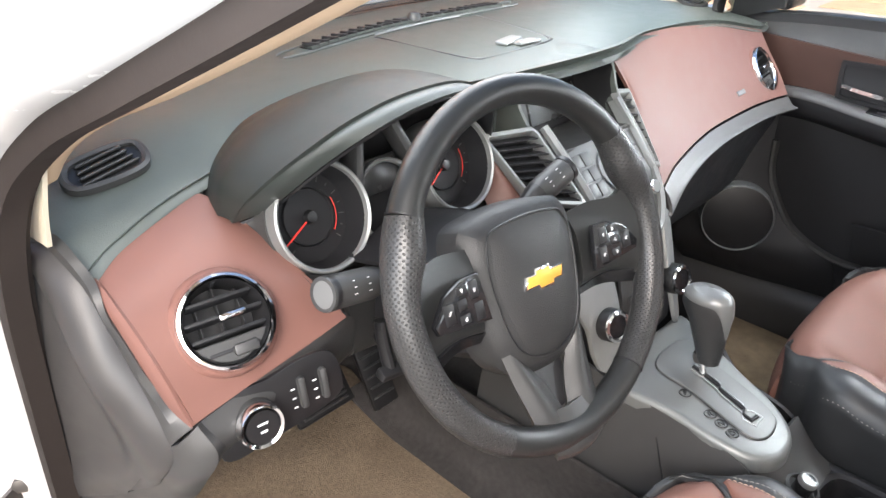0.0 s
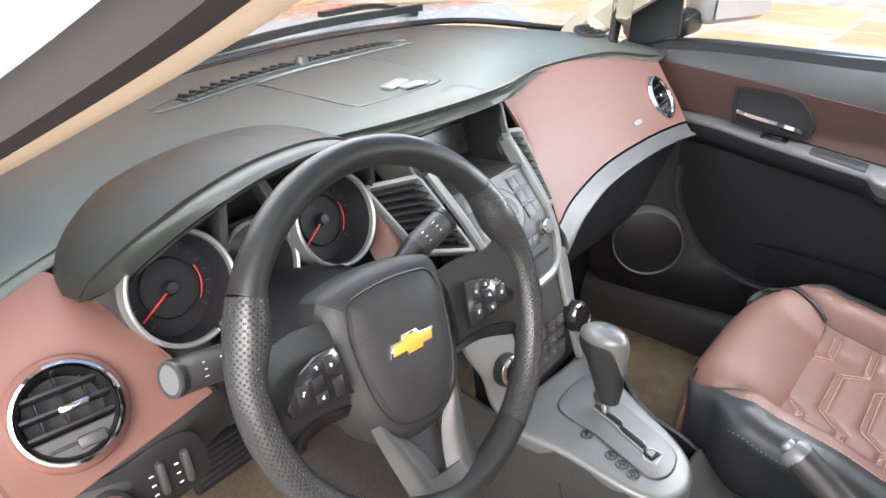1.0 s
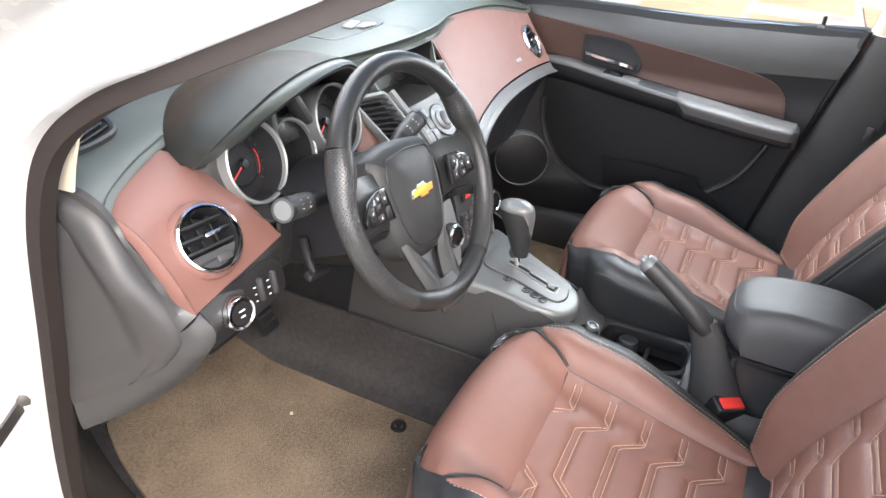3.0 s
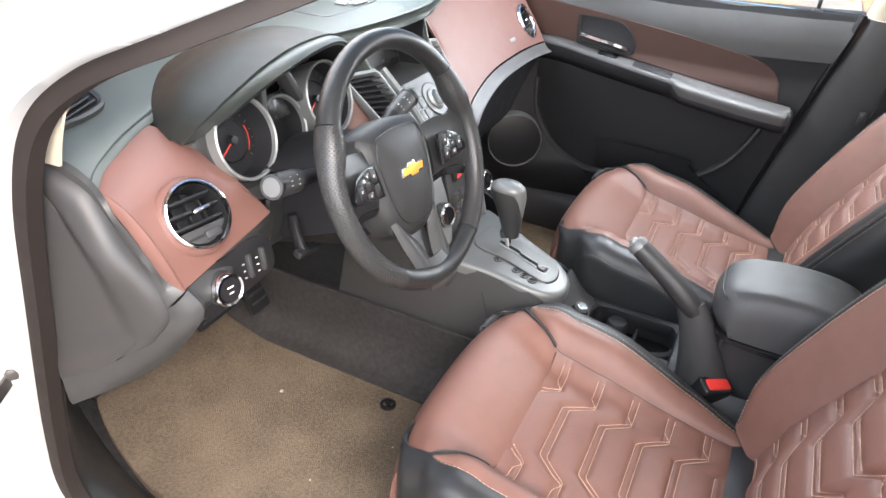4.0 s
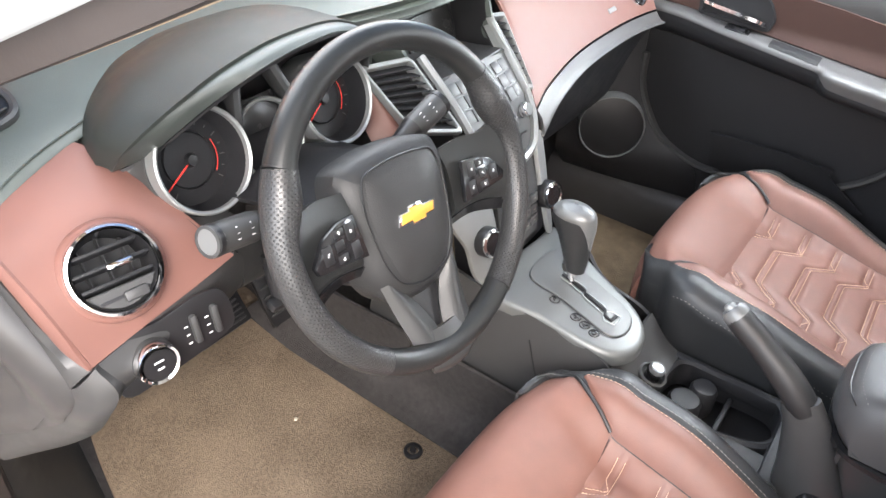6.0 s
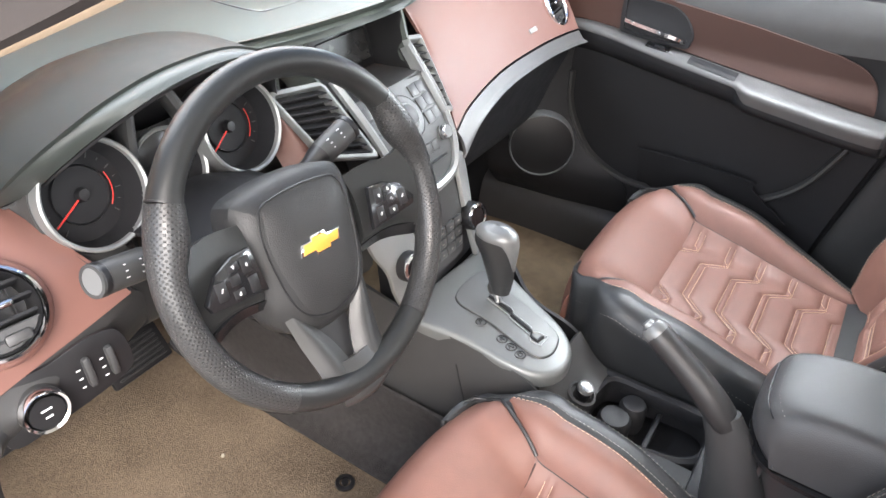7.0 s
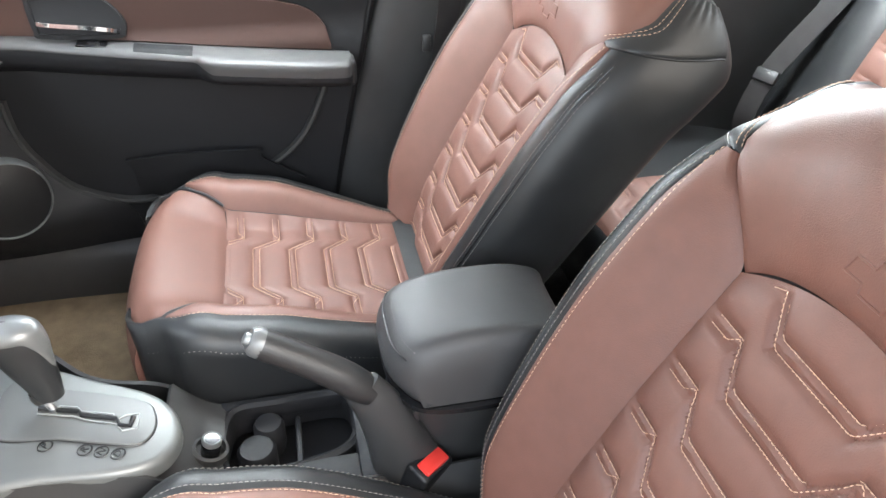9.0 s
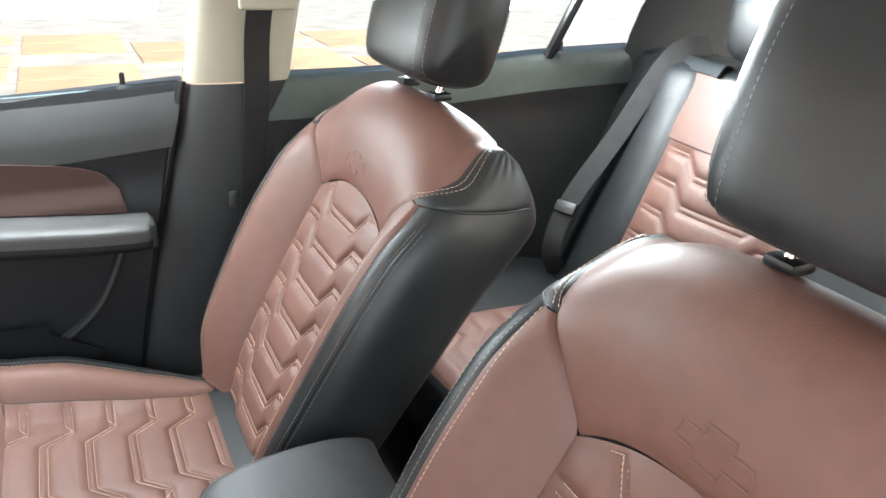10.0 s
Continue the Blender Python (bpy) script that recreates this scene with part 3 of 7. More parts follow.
def top_edge(t):
    """How far round the skin the plain upper panel reaches."""
    return upper_half(t) / crest(t) + 0.20 * smooth01(0.84, 0.94, t)


def front_seat(cx):
    def w(p):
        return Vector((p[0] + cx, p[1], p[2]))
    seat = thing("front_seat", (cx, -0.36, 0.30), "brown and black leather front seat with quilted middle panels", "car seat", "front seats")
    # cushion: plain front, quilted middle, bolsters, black sides
    nose = [(-0.235, 0.533), (-0.19, 0.556), (-0.15, 0.572), (-0.115, 0.577), (-0.088, 0.562), (-0.074, 0.528), (-0.072, 0.48), (-0.082, 0.42), (-0.10, 0.37)]
    rows = []
    for y, z in [(p.y, p.z) for p in spl([(0, y, z) for y, z in nose], 28)]:
        h = seam_x(min(max(y, -0.235), -0.105)) if z > 0.545 or y < -0.12 else 0.205 + 0.10 * (0.545 - z)
        h = min(h, 0.222)
        row = []
        for i in range(29):
            s = -1 + 2 * i / 28
            x = s * h
            puff = -0.006 * abs(s) ** 12 - 0.0075 * smooth01(-0.221, -0.229, y) * (1 if z < 0.56 and y < -0.18 else 0)
            yy = y - 0.030 * (abs(x) / 0.21) ** 3 * smooth01(-0.20, -0.09, y)
            row.append(w((x, yy, z + puff + (cushion_top(x, y) - interp(y, CUSHION_Y, CUSHION_Z)) * (1 if y < -0.115 and z > 0.53 else 0))))
        rows.append(row)
    part("cushion_front", sheet(rows, 0.01, True), M_BROWN, seat)
    n, mth = 130, 150
    rows = []
    y0, y1 = -0.222, -0.535
    for i in range(mth + 1):
        y = y0 + (y1 - y0) * i / mth
        h = seam_x(y) - 0.001
        row = []
        for j in range(n + 1):
            s = -1 + 2 * j / n
            x = s * h
            edge = (1 - abs(s) ** 14) * (1 - (i / mth) ** 30) * (1 - (1 - i / mth) ** 40)
            q = quilt(x, y - y0 + 0.4, h, 0.062) if i > 0 else 0
            row.append(w((x, y, cushion_top(x, y) - 0.006 + 0.0065 * q * edge)))
        rows.append(row)
    quilted = part("cushion_quilt", sheet(rows, 0.006), M_BROWN, seat, "brown leather panel quilted in chevrons")
    lines = quilt_lines(0.143, 0.4 - 0.308, 0.4, 0.062, lambda x, t: w((x, y0 + t - 0.4, cushion_top(x, y0 + t - 0.4) - 0.0036)))
    for l in lines:
        part("stitch_line", stitches(l, 0.0046, 0.0004, 0.0009), M_THREAD, quilted, "cream stitching", smooth=False)
    part("cross_seam", tube([w((x, -0.2245, cushion_top(x, -0.2245) - 0.0052)) for x in [-0.146 + 0.292 * k / 30 for k in range(31)]], 0.0014, 5), M_SEAM, quilted)
    for sgn in (-1, 1):
        # black leather under the bolster's brown top, folding over into the side
        rows = []
        for i in range(45):
            y = -0.100 - 0.515 * (i / 44) ** 1.15
            x0 = seam_x(max(y, -0.60)) - 0.002
            xe = edge_x(y)
            xo = xe + 0.047 - 0.012 * smooth01(-0.185, -0.095, y)
            zt = cushion_top(xe + 0.014, y)
            curl = 0.030 * smooth01(-0.20, -0.09, y)
            x0 = min(x0, xe - 0.004)
            prof = [(x0, cushion_top(x0, y) - 0.010), (0.6 * x0 + 0.4 * xe, cushion_top(0.6 * x0 + 0.4 * xe, y) - 0.0035), (xe - 0.004, cushion_top(xe - 0.004, y) - 0.0025), (xo - 0.034, zt + 0.0015),
                    (xo - 0.016, zt - 0.004), (xo - 0.004, zt - 0.020), (xo, zt - 0.045), (xo + 0.003, 0.46), (xo - 0.004, 0.42), (xo - 0.03, 0.375)]
            rows.append([w((sgn * x, y - curl * (x / 0.21) ** 3, z)) for x, z in spl_xz(prof, 46)])
        lead = []
        for e in (1.0, 0.8, 0.55, 0.28):
            lead.append([q + V(-sgn * 0.060 * e * e, 0.030 * math.sin(e * 1.5), -0.012 * e * e) for q in rows[0]])
        rows = lead + rows
        side = part("cushion_side", sheet(rows, 0.004), M_BLACKL, seat, "black leather edge and side panel")
        for k in (26, 30):
            part("seam_stitching", stitches([r[k] + V(sgn * 0.0030, 0, 0.0022) for r in rows], 0.0050, 0.0022, 0.0013), M_GREYTHREAD, side, smooth=False)
        part("seam_crease", tube([r[28] + V(sgn * 0.0020, 0, 0.0008) for r in rows], 0.0016, 5), M_BLACK, side)
        # brown top of the bolster, its tip tapering towards the front
        rows, edge, inner = [], [], []
        for i in range(61):
            f = i / 60
            y = -0.132 - (0.555 - 0.132) * f ** 1.2
            xa = seam_x(max(y, -0.60)) + 0.0005 + 0.007 * smooth01(-0.225, -0.13, y)
            xb = edge_x(y)
            xa = min(xa, xb - 0.003)
            curl = 0.030 * smooth01(-0.20, -0.09, y)
            row = []
            for j in range(17):
                s = j / 16
                x = xa + (xb - xa) * s
                e = (0.009 * (1 - s) ** 9 + 0.0055 * s ** 9) if i > 2 else 0.006
                row.append(w((sgn * x, y - curl * (x / 0.21) ** 3 - 0.012 * s * smooth01(-0.40, -0.50, y), cushion_top(x, y) + 0.0022 - e - (0.004 * smooth01(57, 60, i)))))
            rows.append(row)
            edge.append(row[14] + V(0, 0, 0.0012))
        part("cushion_bolster", sheet(rows, 0.006), M_BROWN, seat)
        part("piping_stitching", stitches(edge[3:], 0.0045, 0.002, 0.0007), M_THREAD, seat, "tan stitching", smooth=False)
        part("piping_stitching", stitches([r[-1] + V(sgn * 0.0055, 0, 0.0042) for r in rows[4:]], 0.0045, 0.002, 0.00075), M_GREYTHREAD, seat, smooth=False)
        part("ribbon_edge", tube([w((sgn * (seam_x(y) - 0.001), y - 0.030 * smooth01(-0.20, -0.09, y) * (seam_x(y) / 0.21) ** 3, cushion_top(seam_x(y), y) - 0.0035)) for y in [-0.108 - 0.0095 * k for k in range(13)]], 0.0028, 8), M_BLACKL, seat, "glossy black piping")
    rows = []
    for i in range(13):
        f = i / 12
        y = -0.528 - 0.085 * f
        rows.append([w((x, y, 0.493 + 0.010 * math.sin(math.pi * f) + (cushion_top(x, y) - cushion_top(0, y)) * 0.9)) for x in [-0.200 + 0.40 * k / 24 for k in range(25)]])
    part("cushion_rear", sheet(rows, 0.008), M_BLACKL, seat, "black leather strip behind the cushion")
    part("seat_base", rbox(0.44, 0.46, 0.10, 0.02, 2, Matrix.Translation(w((0, -0.36, 0.40)))), M_BLACK, seat)
    for x in (-0.19, 0.19):
        part("seat_rail", rbox(0.035, 0.52, 0.055, 0.006, 2, Matrix.Translation(w((x, -0.36, 0.325)))), M_METAL, seat, "steel seat rail")
    # backrest: black cover, with brown panels on its front
    ts = [0.86 * i / 46 - 0.02 for i in range(47)] + [0.86 + 0.14 * math.sin(math.pi / 2 * i / 16) for i in range(17)]
    ss = [-2 + 4 * j / 120 for j in range(121)]
    cover = part("backrest_cover", sheet([[w(skin(s, t, -0.010 * smooth01(1.02, 0.93, abs(s)) - 0.0035 * smooth01(1.08, 1.0, abs(s)))) for s in ss] for t in ts]), M_BLACKL, seat, "black leather sides and back")
    rows = []
    for i in range(151):
        row = []
        for j in range(111):
            s = -1 + 2 * j / 110
            h0 = quilt_half(i / 150 * 0.7)
            x = s * h0
            t = -0.02 + (arch(x) + 0.02) * i / 150
            e = (1 - abs(s) ** 14) * (1 - (i / 150) ** 30)
            row.append(w(back_point(x, t, -0.006 + 0.0085 * e * quilt(x, -t * 0.62 + 1.0, h0, 0.062))))
        rows.append(row)
    bq = part("backrest_quilt", sheet(rows, 0.004, True), M_BROWN, seat, "brown leather panel quilted in chevrons")
    lines = quilt_lines(0.122, 1.0 - 0.47, 1.0, 0.062, lambda x, u: (x, (1.0 - u) / 0.62))
    lines = [[w(back_point(x, t, -0.0032)) for x, t in l if t < arch(x) - 0.01] for l in lines]
    for l in lines:
        if len(l) > 2:
            part("stitch_line", stitches(l, 0.0046, 0.0004, 0.0009, OUT), M_THREAD, bq, "cream stitching", smooth=False)
    rows = []
    for i in range(61):
        row = []
        for j in range(61):
            s = -1 + 2 * j / 60
            f = math.sin(math.pi / 2 * i / 60)
            low = arch(s * 0.128)
            t = low + (0.999 - low) * f
            e = 0.0055 * abs(s) ** 16 + 0.008 * (1 - f) ** 24
            row.append(w(skin(s * top_edge(t), t, 0.0022 - e)))
        rows.append(row)
    top = part("backrest_top", sheet(rows, 0.003), M_BROWN, seat)
    # pressed badge shape on the upper panel
    bow = [(-0.036, -0.008), (-0.012, -0.008), (-0.010, -0.017), (0.015, -0.017), (0.016, -0.008), (0.036, -0.008),
           (0.031, 0.008), (0.012, 0.008), (0.010, 0.017), (-0.015, 0.017), (-0.016, 0.008), (-0.034, 0.008), (-0.036, -0.008)]
    path = []
    for (x1, v1), (x2, v2) in zip(bow, bow[1:]):
        path += [w(back_point(x1 + (x2 - x1) * k / 6, 0.808 + (v1 + (v2 - v1) * k / 6) / 0.62, 0.0022)) for k in range(6)]
    part("pressed_badge", tube(path, 0.0013, 6, up=OUT, closed=True), M_BROWN, top)
    for sgn in (-1, 1):
        rows = []
        for i in range(71):
            t = -0.02 + 0.85 * i / 70
            xa = (quilt_half(t) if t < 0.69 else upper_half(t)) + 0.0005
            xb = crest(t) + 0.002
            xa = min(xa, xb - 0.002)
            rows.append([w(back_point(sgn * (xa + (xb - xa) * j / 16), t, 0.0022 - 0.009 * (1 - j / 16) ** 10 - 0.0055 * (j / 16) ** 12)) for j in range(17)])
        part("backrest_bolster", sheet(rows, 0.003), M_BROWN, seat)
        part("piping_stitching", stitches([r[14] + OUT * 0.0012 for r in rows], 0.0045, 0.002, 0.0007, OUT), M_THREAD, seat, "tan stitching", smooth=False)
        part("cover_stitching", stitches([w(skin(sgn * 1.05, -0.02 + 0.83 * i / 80, 0.0006)) for i in range(81)], 0.0045, 0.002, 0.0008, (sgn, 0.5, 0.2)), M_GREYTHREAD, cover, "tan stitching", smooth=False)
        # flat-felled seam along the side
        for q in (1.135, 1.185):
            part("seam_stitching", stitches([w(skin(sgn * q, -0.02 + 0.80 * i / 80, 0.0010)) for i in range(81)], 0.0045, 0.002, 0.00075, (sgn, 0.4, 0.2)), M_GREYTHREAD, cover, "grey stitching", smooth=False)
        part("seam_crease", tube([w(skin(sgn * 1.16, -0.02 + 0.82 * i / 60)) for i in range(61)], 0.0016, 6), M_BLACK, cover)
        # gathered shoulder patch above a sloping seam
        rows = []
        for j in range(49):
            q = j / 48
            row = []
            for i in range(29):
                f = i / 28
                t0 = 0.832 + 0.10 * smooth01(0.05, 1.0, q)
                t = t0 + (0.992 - t0) * math.sin(math.pi / 2 * f)
                s = top_edge(t) + (1.60 - top_edge(t)) * q
                pleat = 0.0011 * math.sin(q * 34 + 1.3 * math.sin(4 * f)) * smooth01(0.35, 0.95, f) * smooth01(0.0, 0.12, q) * smooth01(1.0, 0.8, q)
                edge = 0.0045 * (1 - q) ** 22 + 0.003 * (1 - f) ** 20
                row.append(w(skin(sgn * s, t, 0.0030 - edge + pleat)))
            rows.append(row)
        patch_ = part("shoulder_patch", sheet(rows, 0.001), M_BLACKL, seat, "black leather shoulder patch with small gathers")
        part("patch_seam", tube([r[0] + V(sgn * 0.0006, 0, -0.0006) for r in rows[4:]], 0.0017, 6), M_BLACK, patch_)
        for off in (-0.022, 0.022):
            part("patch_stitching", stitches([w(skin(sgn * (top_edge(t) + off), t, 0.0032)) for t in [0.845 + 0.148 * math.sin(math.pi / 2 * i / 40) for i in range(41)]], 0.0045, 0.002, 0.00075, OUT), M_THREAD, patch_, "tan stitching", smooth=False)
    # headrest on two posts
    for x in (-0.055, 0.055):
        part("headrest_post", tube([w((x, -0.862, 1.03)), w((x, -0.888, 1.11))], 0.006, 12), M_CHROME, seat, "chrome post")
        part("post_guide", rbox(0.030, 0.030, 0.012, 0.004, 2, Matrix.Translation(w((x, -0.872, 1.056)))), M_BLACK, seat)
    rows = []
    prof = [(0.060, -0.085), (0.064, -0.03), (0.060, 0.045), (0.042, 0.095), (-0.005, 0.108), (-0.050, 0.092), (-0.066, 0.03), (-0.064, -0.04), (-0.052, -0.088), (-0.008, -0.102), (0.04, -0.100)]
    loop = spl([(0, y, z) for y, z in prof], 44, True)
    hs = [i / 16 * 2 - 1 for i in range(17)]
    for s in hs:
        sh = math.sqrt(max(0.0, 1 - abs(s) ** 5)) * 0.35 + 0.65 * (1 - abs(s) ** 8) if abs(s) < 1 else 0.0
        x = s * 0.138
        c, n_ = math.cos(0.22), math.sin(0.22)
        rows.append([w((x, -0.888 + (p.y * c - p.z * n_) * max(sh, 0.0), 1.172 + (p.y * n_ + p.z * c) * (0.25 + 0.75 * sh if abs(s) < 1 else 0.0))) for p in loop + [loop[0]]])
    hr = part("headrest", sheet(rows, 0), M_BLACKL, seat, "black leather headrest with grey stitching")
    bmh = bmesh.new()
    bmh.from_mesh(hr.data)
    bmesh.ops.remove_doubles(bmh, verts=bmh.verts, dist=0.0004)
    bmesh.ops.recalc_face_normals(bmh, faces=bmh.faces)
    bmh.to_mesh(hr.data)
    bmh.free()
    hr.data.shade_smooth()
    for k in (2, 3, 13, 14):
        part("seam_stitching", stitches([p + (p - w((0, -0.888, 1.172))).normalized() * 0.0015 for p in rows[k]], 0.0045, 0.002, 0.0006, (1, 0, 0)), M_GREYTHREAD, hr, smooth=False)
    return seat


seat = front_seat(-0.36)
copy_thing(seat, Matrix.Translation((0.36, -0.36, 0.30)))


# ---- dashboard ----
dash = thing("dashboard", (0, 0.40, 0.60), "dark grey dashboard with brown leather-look fascia panels", "dashboard")
DASH_X = [-0.715, -0.64, -0.55, -0.36, -0.12, 0.08, 0.25, 0.45, 0.62, 0.70]
DASH_BACK = [(0.43, 0.950), (0.51, 0.980), (0.56, 0.992), (0.62, 1.005), (0.665, 1.005), (0.67, 1.006), (0.65, 1.008), (0.60, 0.998), (0.50, 0.975), (0.44, 0.955)]
DASH_MID = [(0.35, 0.965), (0.39, 0.982), (0.41, 0.994), (0.44, 1.004), (0.48, 1.012), (0.49, 1.013), (0.46, 1.015), (0.43, 1.004), (0.38, 0.983), (0.35, 0.962)]
DASH_FRONT = [(0.292, 0.955), (0.308, 0.962), (0.322, 0.975), (0.35, 0.990), (0.32, 1.007), (0.30, 1.007), (0.31, 1.010), (0.30, 1.000), (0.28, 0.975), (0.27, 0.958)]
DASH_EDGE = [(0.244, 0.930), (0.268, 0.9385), (0.289, 0.9585), (0.315, 0.978), (0.225, 1.000), (0.213, 1.000), (0.244, 0.995), (0.235, 0.984), (0.212, 0.952), (0.225, 0.946)]
TUCK = [1, 1, 1, 1, 0.35, 0.35, 1, 1, 1, 1]
part("dash_top", patch([[(max(x, side), *q) for x, q in zip(DASH_X, c)] for side, c in zip((-0.712, -0.700, -0.689, -0.681, -0.678, -0.676), (DASH_BACK, DASH_MID, DASH_FRONT, DASH_EDGE, [(y + 0.012 * g, z - 0.008 * g) for (y, z), g in zip(DASH_EDGE, TUCK)], [(y + 0.030 * g, z - 0.035 * g) for (y, z), g in zip(DASH_EDGE, TUCK)]))], 60, 90, 0.012, True), M_DASH, dash, "dark grey-green soft dash top")

left = [[(-0.678, 0.244, 0.9285), (-0.677, 0.204, 0.914), (-0.672, 0.180, 0.886), (-0.667, 0.161, 0.854), (-0.661, 0.145, 0.816)],
        [(-0.640, 0.267, 0.938), (-0.637, 0.222, 0.922), (-0.632, 0.187, 0.892), (-0.628, 0.166, 0.858), (-0.622, 0.148, 0.820)],
        [(-0.598, 0.280, 0.948), (-0.594, 0.231, 0.930), (-0.590, 0.191, 0.898), (-0.585, 0.168, 0.864), (-0.578, 0.151, 0.824)],
        [(-0.556, 0.288, 0.957), (-0.552, 0.240, 0.937), (-0.546, 0.198, 0.905), (-0.537, 0.172, 0.869), (-0.527, 0.154, 0.829)],
        [(-0.540, 0.266, 0.949), (-0.527, 0.234, 0.926), (-0.511, 0.204, 0.899), (-0.494, 0.180, 0.868), (-0.478, 0.158, 0.834)]]
left = [[(c[0][0], c[0][1] + 0.012, c[0][2] - 0.010)] + c for c in left]
VENT_L = facing((-0.603, 0.173, 0.883), (-0.14, -0.80, 0.55))
VENT_R = facing((0.571, 0.173, 0.890), (0.10, -0.82, 0.52))
part("fascia_panel", bore(patch(left, 90, 70, 0.006), VENT_L, 0.044), M_FASCIA, dash, "brown fascia panel")
part("fascia_edge", patch([[(-0.6825, 0.250, 0.928), (-0.682, 0.217, 0.910), (-0.679, 0.198, 0.886), (-0.675, 0.185, 0.858), (-0.669, 0.175, 0.828), (-0.663, 0.152, 0.812)],
                           [(-0.681, 0.248, 0.929), (-0.680, 0.209, 0.912), (-0.676, 0.188, 0.886), (-0.672, 0.173, 0.857), (-0.667, 0.163, 0.829), (-0.662, 0.148, 0.813)],
                           [(-0.678, 0.244, 0.929), (-0.677, 0.204, 0.914), (-0.672, 0.180, 0.886), (-0.667, 0.161, 0.854), (-0.664, 0.152, 0.832), (-0.661, 0.145, 0.816)]], 8, 30, 0.004), M_FASCIA, dash)
part("fascia_infill", patch([[(-0.196, 0.262, 0.955), (-0.198, 0.240, 0.895), (-0.204, 0.195, 0.845)], [(-0.185, 0.240, 0.95), (-0.182, 0.205, 0.895), (-0.176, 0.165, 0.845)],
                             [(-0.174, 0.248, 0.95), (-0.167, 0.206, 0.895), (-0.150, 0.158, 0.845)]], 12, 12, 0.005), M_FASCIA, dash)
right = [[(0.118, 0.243, 0.992), (0.134, 0.209, 0.937), (0.118, 0.152, 0.872), (0.100, 0.110, 0.815)],
         [(0.160, 0.246, 0.997), (0.158, 0.206, 0.940), (0.157, 0.160, 0.880), (0.160, 0.122, 0.834)],
         [(0.30, 0.246, 0.998), (0.295, 0.208, 0.945), (0.29, 0.170, 0.895), (0.285, 0.134, 0.850)],
         [(0.46, 0.234, 0.983), (0.455, 0.200, 0.938), (0.45, 0.168, 0.892), (0.44, 0.136, 0.852)],
         [(0.560, 0.222, 0.966), (0.558, 0.192, 0.925), (0.555, 0.162, 0.885), (0.552, 0.134, 0.847)],
         [(0.628, 0.212, 0.952), (0.628, 0.186, 0.915), (0.624, 0.156, 0.878), (0.618, 0.130, 0.842)]]
part("fascia_panel", bore(patch(right, 170, 70, 0.006, False), VENT_R, 0.044), M_FASCIA, dash, "brown fascia panel before the passenger")
band = [[(x, y - 0.002, z - 0.004) for x, y, z in [r[-1] for r in right]]]
band.append([(x, y - 0.012, z - 0.014) for x, y, z in band[0]])
band.append([(0.092, 0.085, 0.775), (0.17, 0.100, 0.806), (0.285, 0.112, 0.824), (0.44, 0.114, 0.828), (0.552, 0.110, 0.824), (0.618, 0.104, 0.818)])
band.append([(x, y + 0.025, z - 0.012) for x, y, z in band[2]])
part("lower_band", patch(band, 14, 50, 0.006, True), M_ARM, dash, "grey plastic band under the fascia")
# Glovebox uses the darkened plastic, so footwell shade is part of its colour.
part("glovebox", patch([[(x, y + 0.03, z - 0.008) for x, y, z in band[2]], [(x, 0.17, 0.72) for x, y, z in band[2]], [(x, 0.22, 0.60) for x, y, z in band[2]], [(x, 0.34, 0.53) for x, y, z in band[2]]], 14, 24, 0.01, True), M_DOOR, dash, "glovebox with shade in its dark colour")
# end panel towards the door
line_a = spl([(-0.697, 0.345, 0.953), (-0.690, 0.317, 0.953), (-0.687, 0.280, 0.956), (-0.686, 0.254, 0.948), (-0.684, 0.238, 0.929), (-0.684, 0.217, 0.909), (-0.680, 0.198, 0.885), (-0.676, 0.184, 0.857), (-0.670, 0.173, 0.827), (-0.661, 0.147, 0.812)], 60)
line_b = spl([(-0.704, 0.330, 0.949), (-0.697, 0.300, 0.950), (-0.694, 0.275, 0.947), (-0.690, 0.251, 0.937), (-0.686, 0.232, 0.914), (-0.683, 0.215, 0.884), (-0.680, 0.197, 0.854), (-0.678, 0.176, 0.824), (-0.677, 0.160, 0.794)], 60)
part("end_trim", sheet([[a, a.lerp(b, 0.5) + V(-0.002, -0.002, 0.002), b] for a, b in zip(line_a, line_b)], 0.005), M_PLAST, dash, "dark grey end trim beside the door")
line_b2 = spl([(-0.677, 0.160, 0.794), (-0.678, 0.158, 0.778), (-0.684, 0.168, 0.758), (-0.690, 0.206, 0.722), (-0.699, 0.258, 0.680), (-0.712, 0.305, 0.652), (-0.722, 0.328, 0.640)], 40)
line_c = spl([(-0.661, 0.147, 0.812), (-0.655, 0.131, 0.786), (-0.664, 0.142, 0.757), (-0.667, 0.180, 0.706), (-0.676, 0.238, 0.650), (-0.694, 0.290, 0.612), (-0.720, 0.330, 0.590)], 40)
part("end_trim_lower", sheet([[b, b.lerp(c, 0.35) + V(-0.003, -0.004, 0.0), b.lerp(c, 0.75) + V(-0.002, -0.003, 0), c, c + V(0.022, 0.02, -0.004)] for b, c in zip(line_b2, line_c)], 0.005), M_PLAST, dash, "dark grey lower end of the dash")
ridge_b = spl([tuple(q) for q in line_b[::8]] + [(-0.678, 0.158, 0.778), (-0.684, 0.170, 0.757)], 60)
ridge_d = spl([(-0.706, 0.326, 0.948), (-0.708, 0.296, 0.936), (-0.709, 0.270, 0.914), (-0.711, 0.245, 0.888), (-0.711, 0.222, 0.862), (-0.707, 0.208, 0.836), (-0.701, 0.200, 0.804), (-0.696, 0.196, 0.770), (-0.693, 0.205, 0.735)], 60)
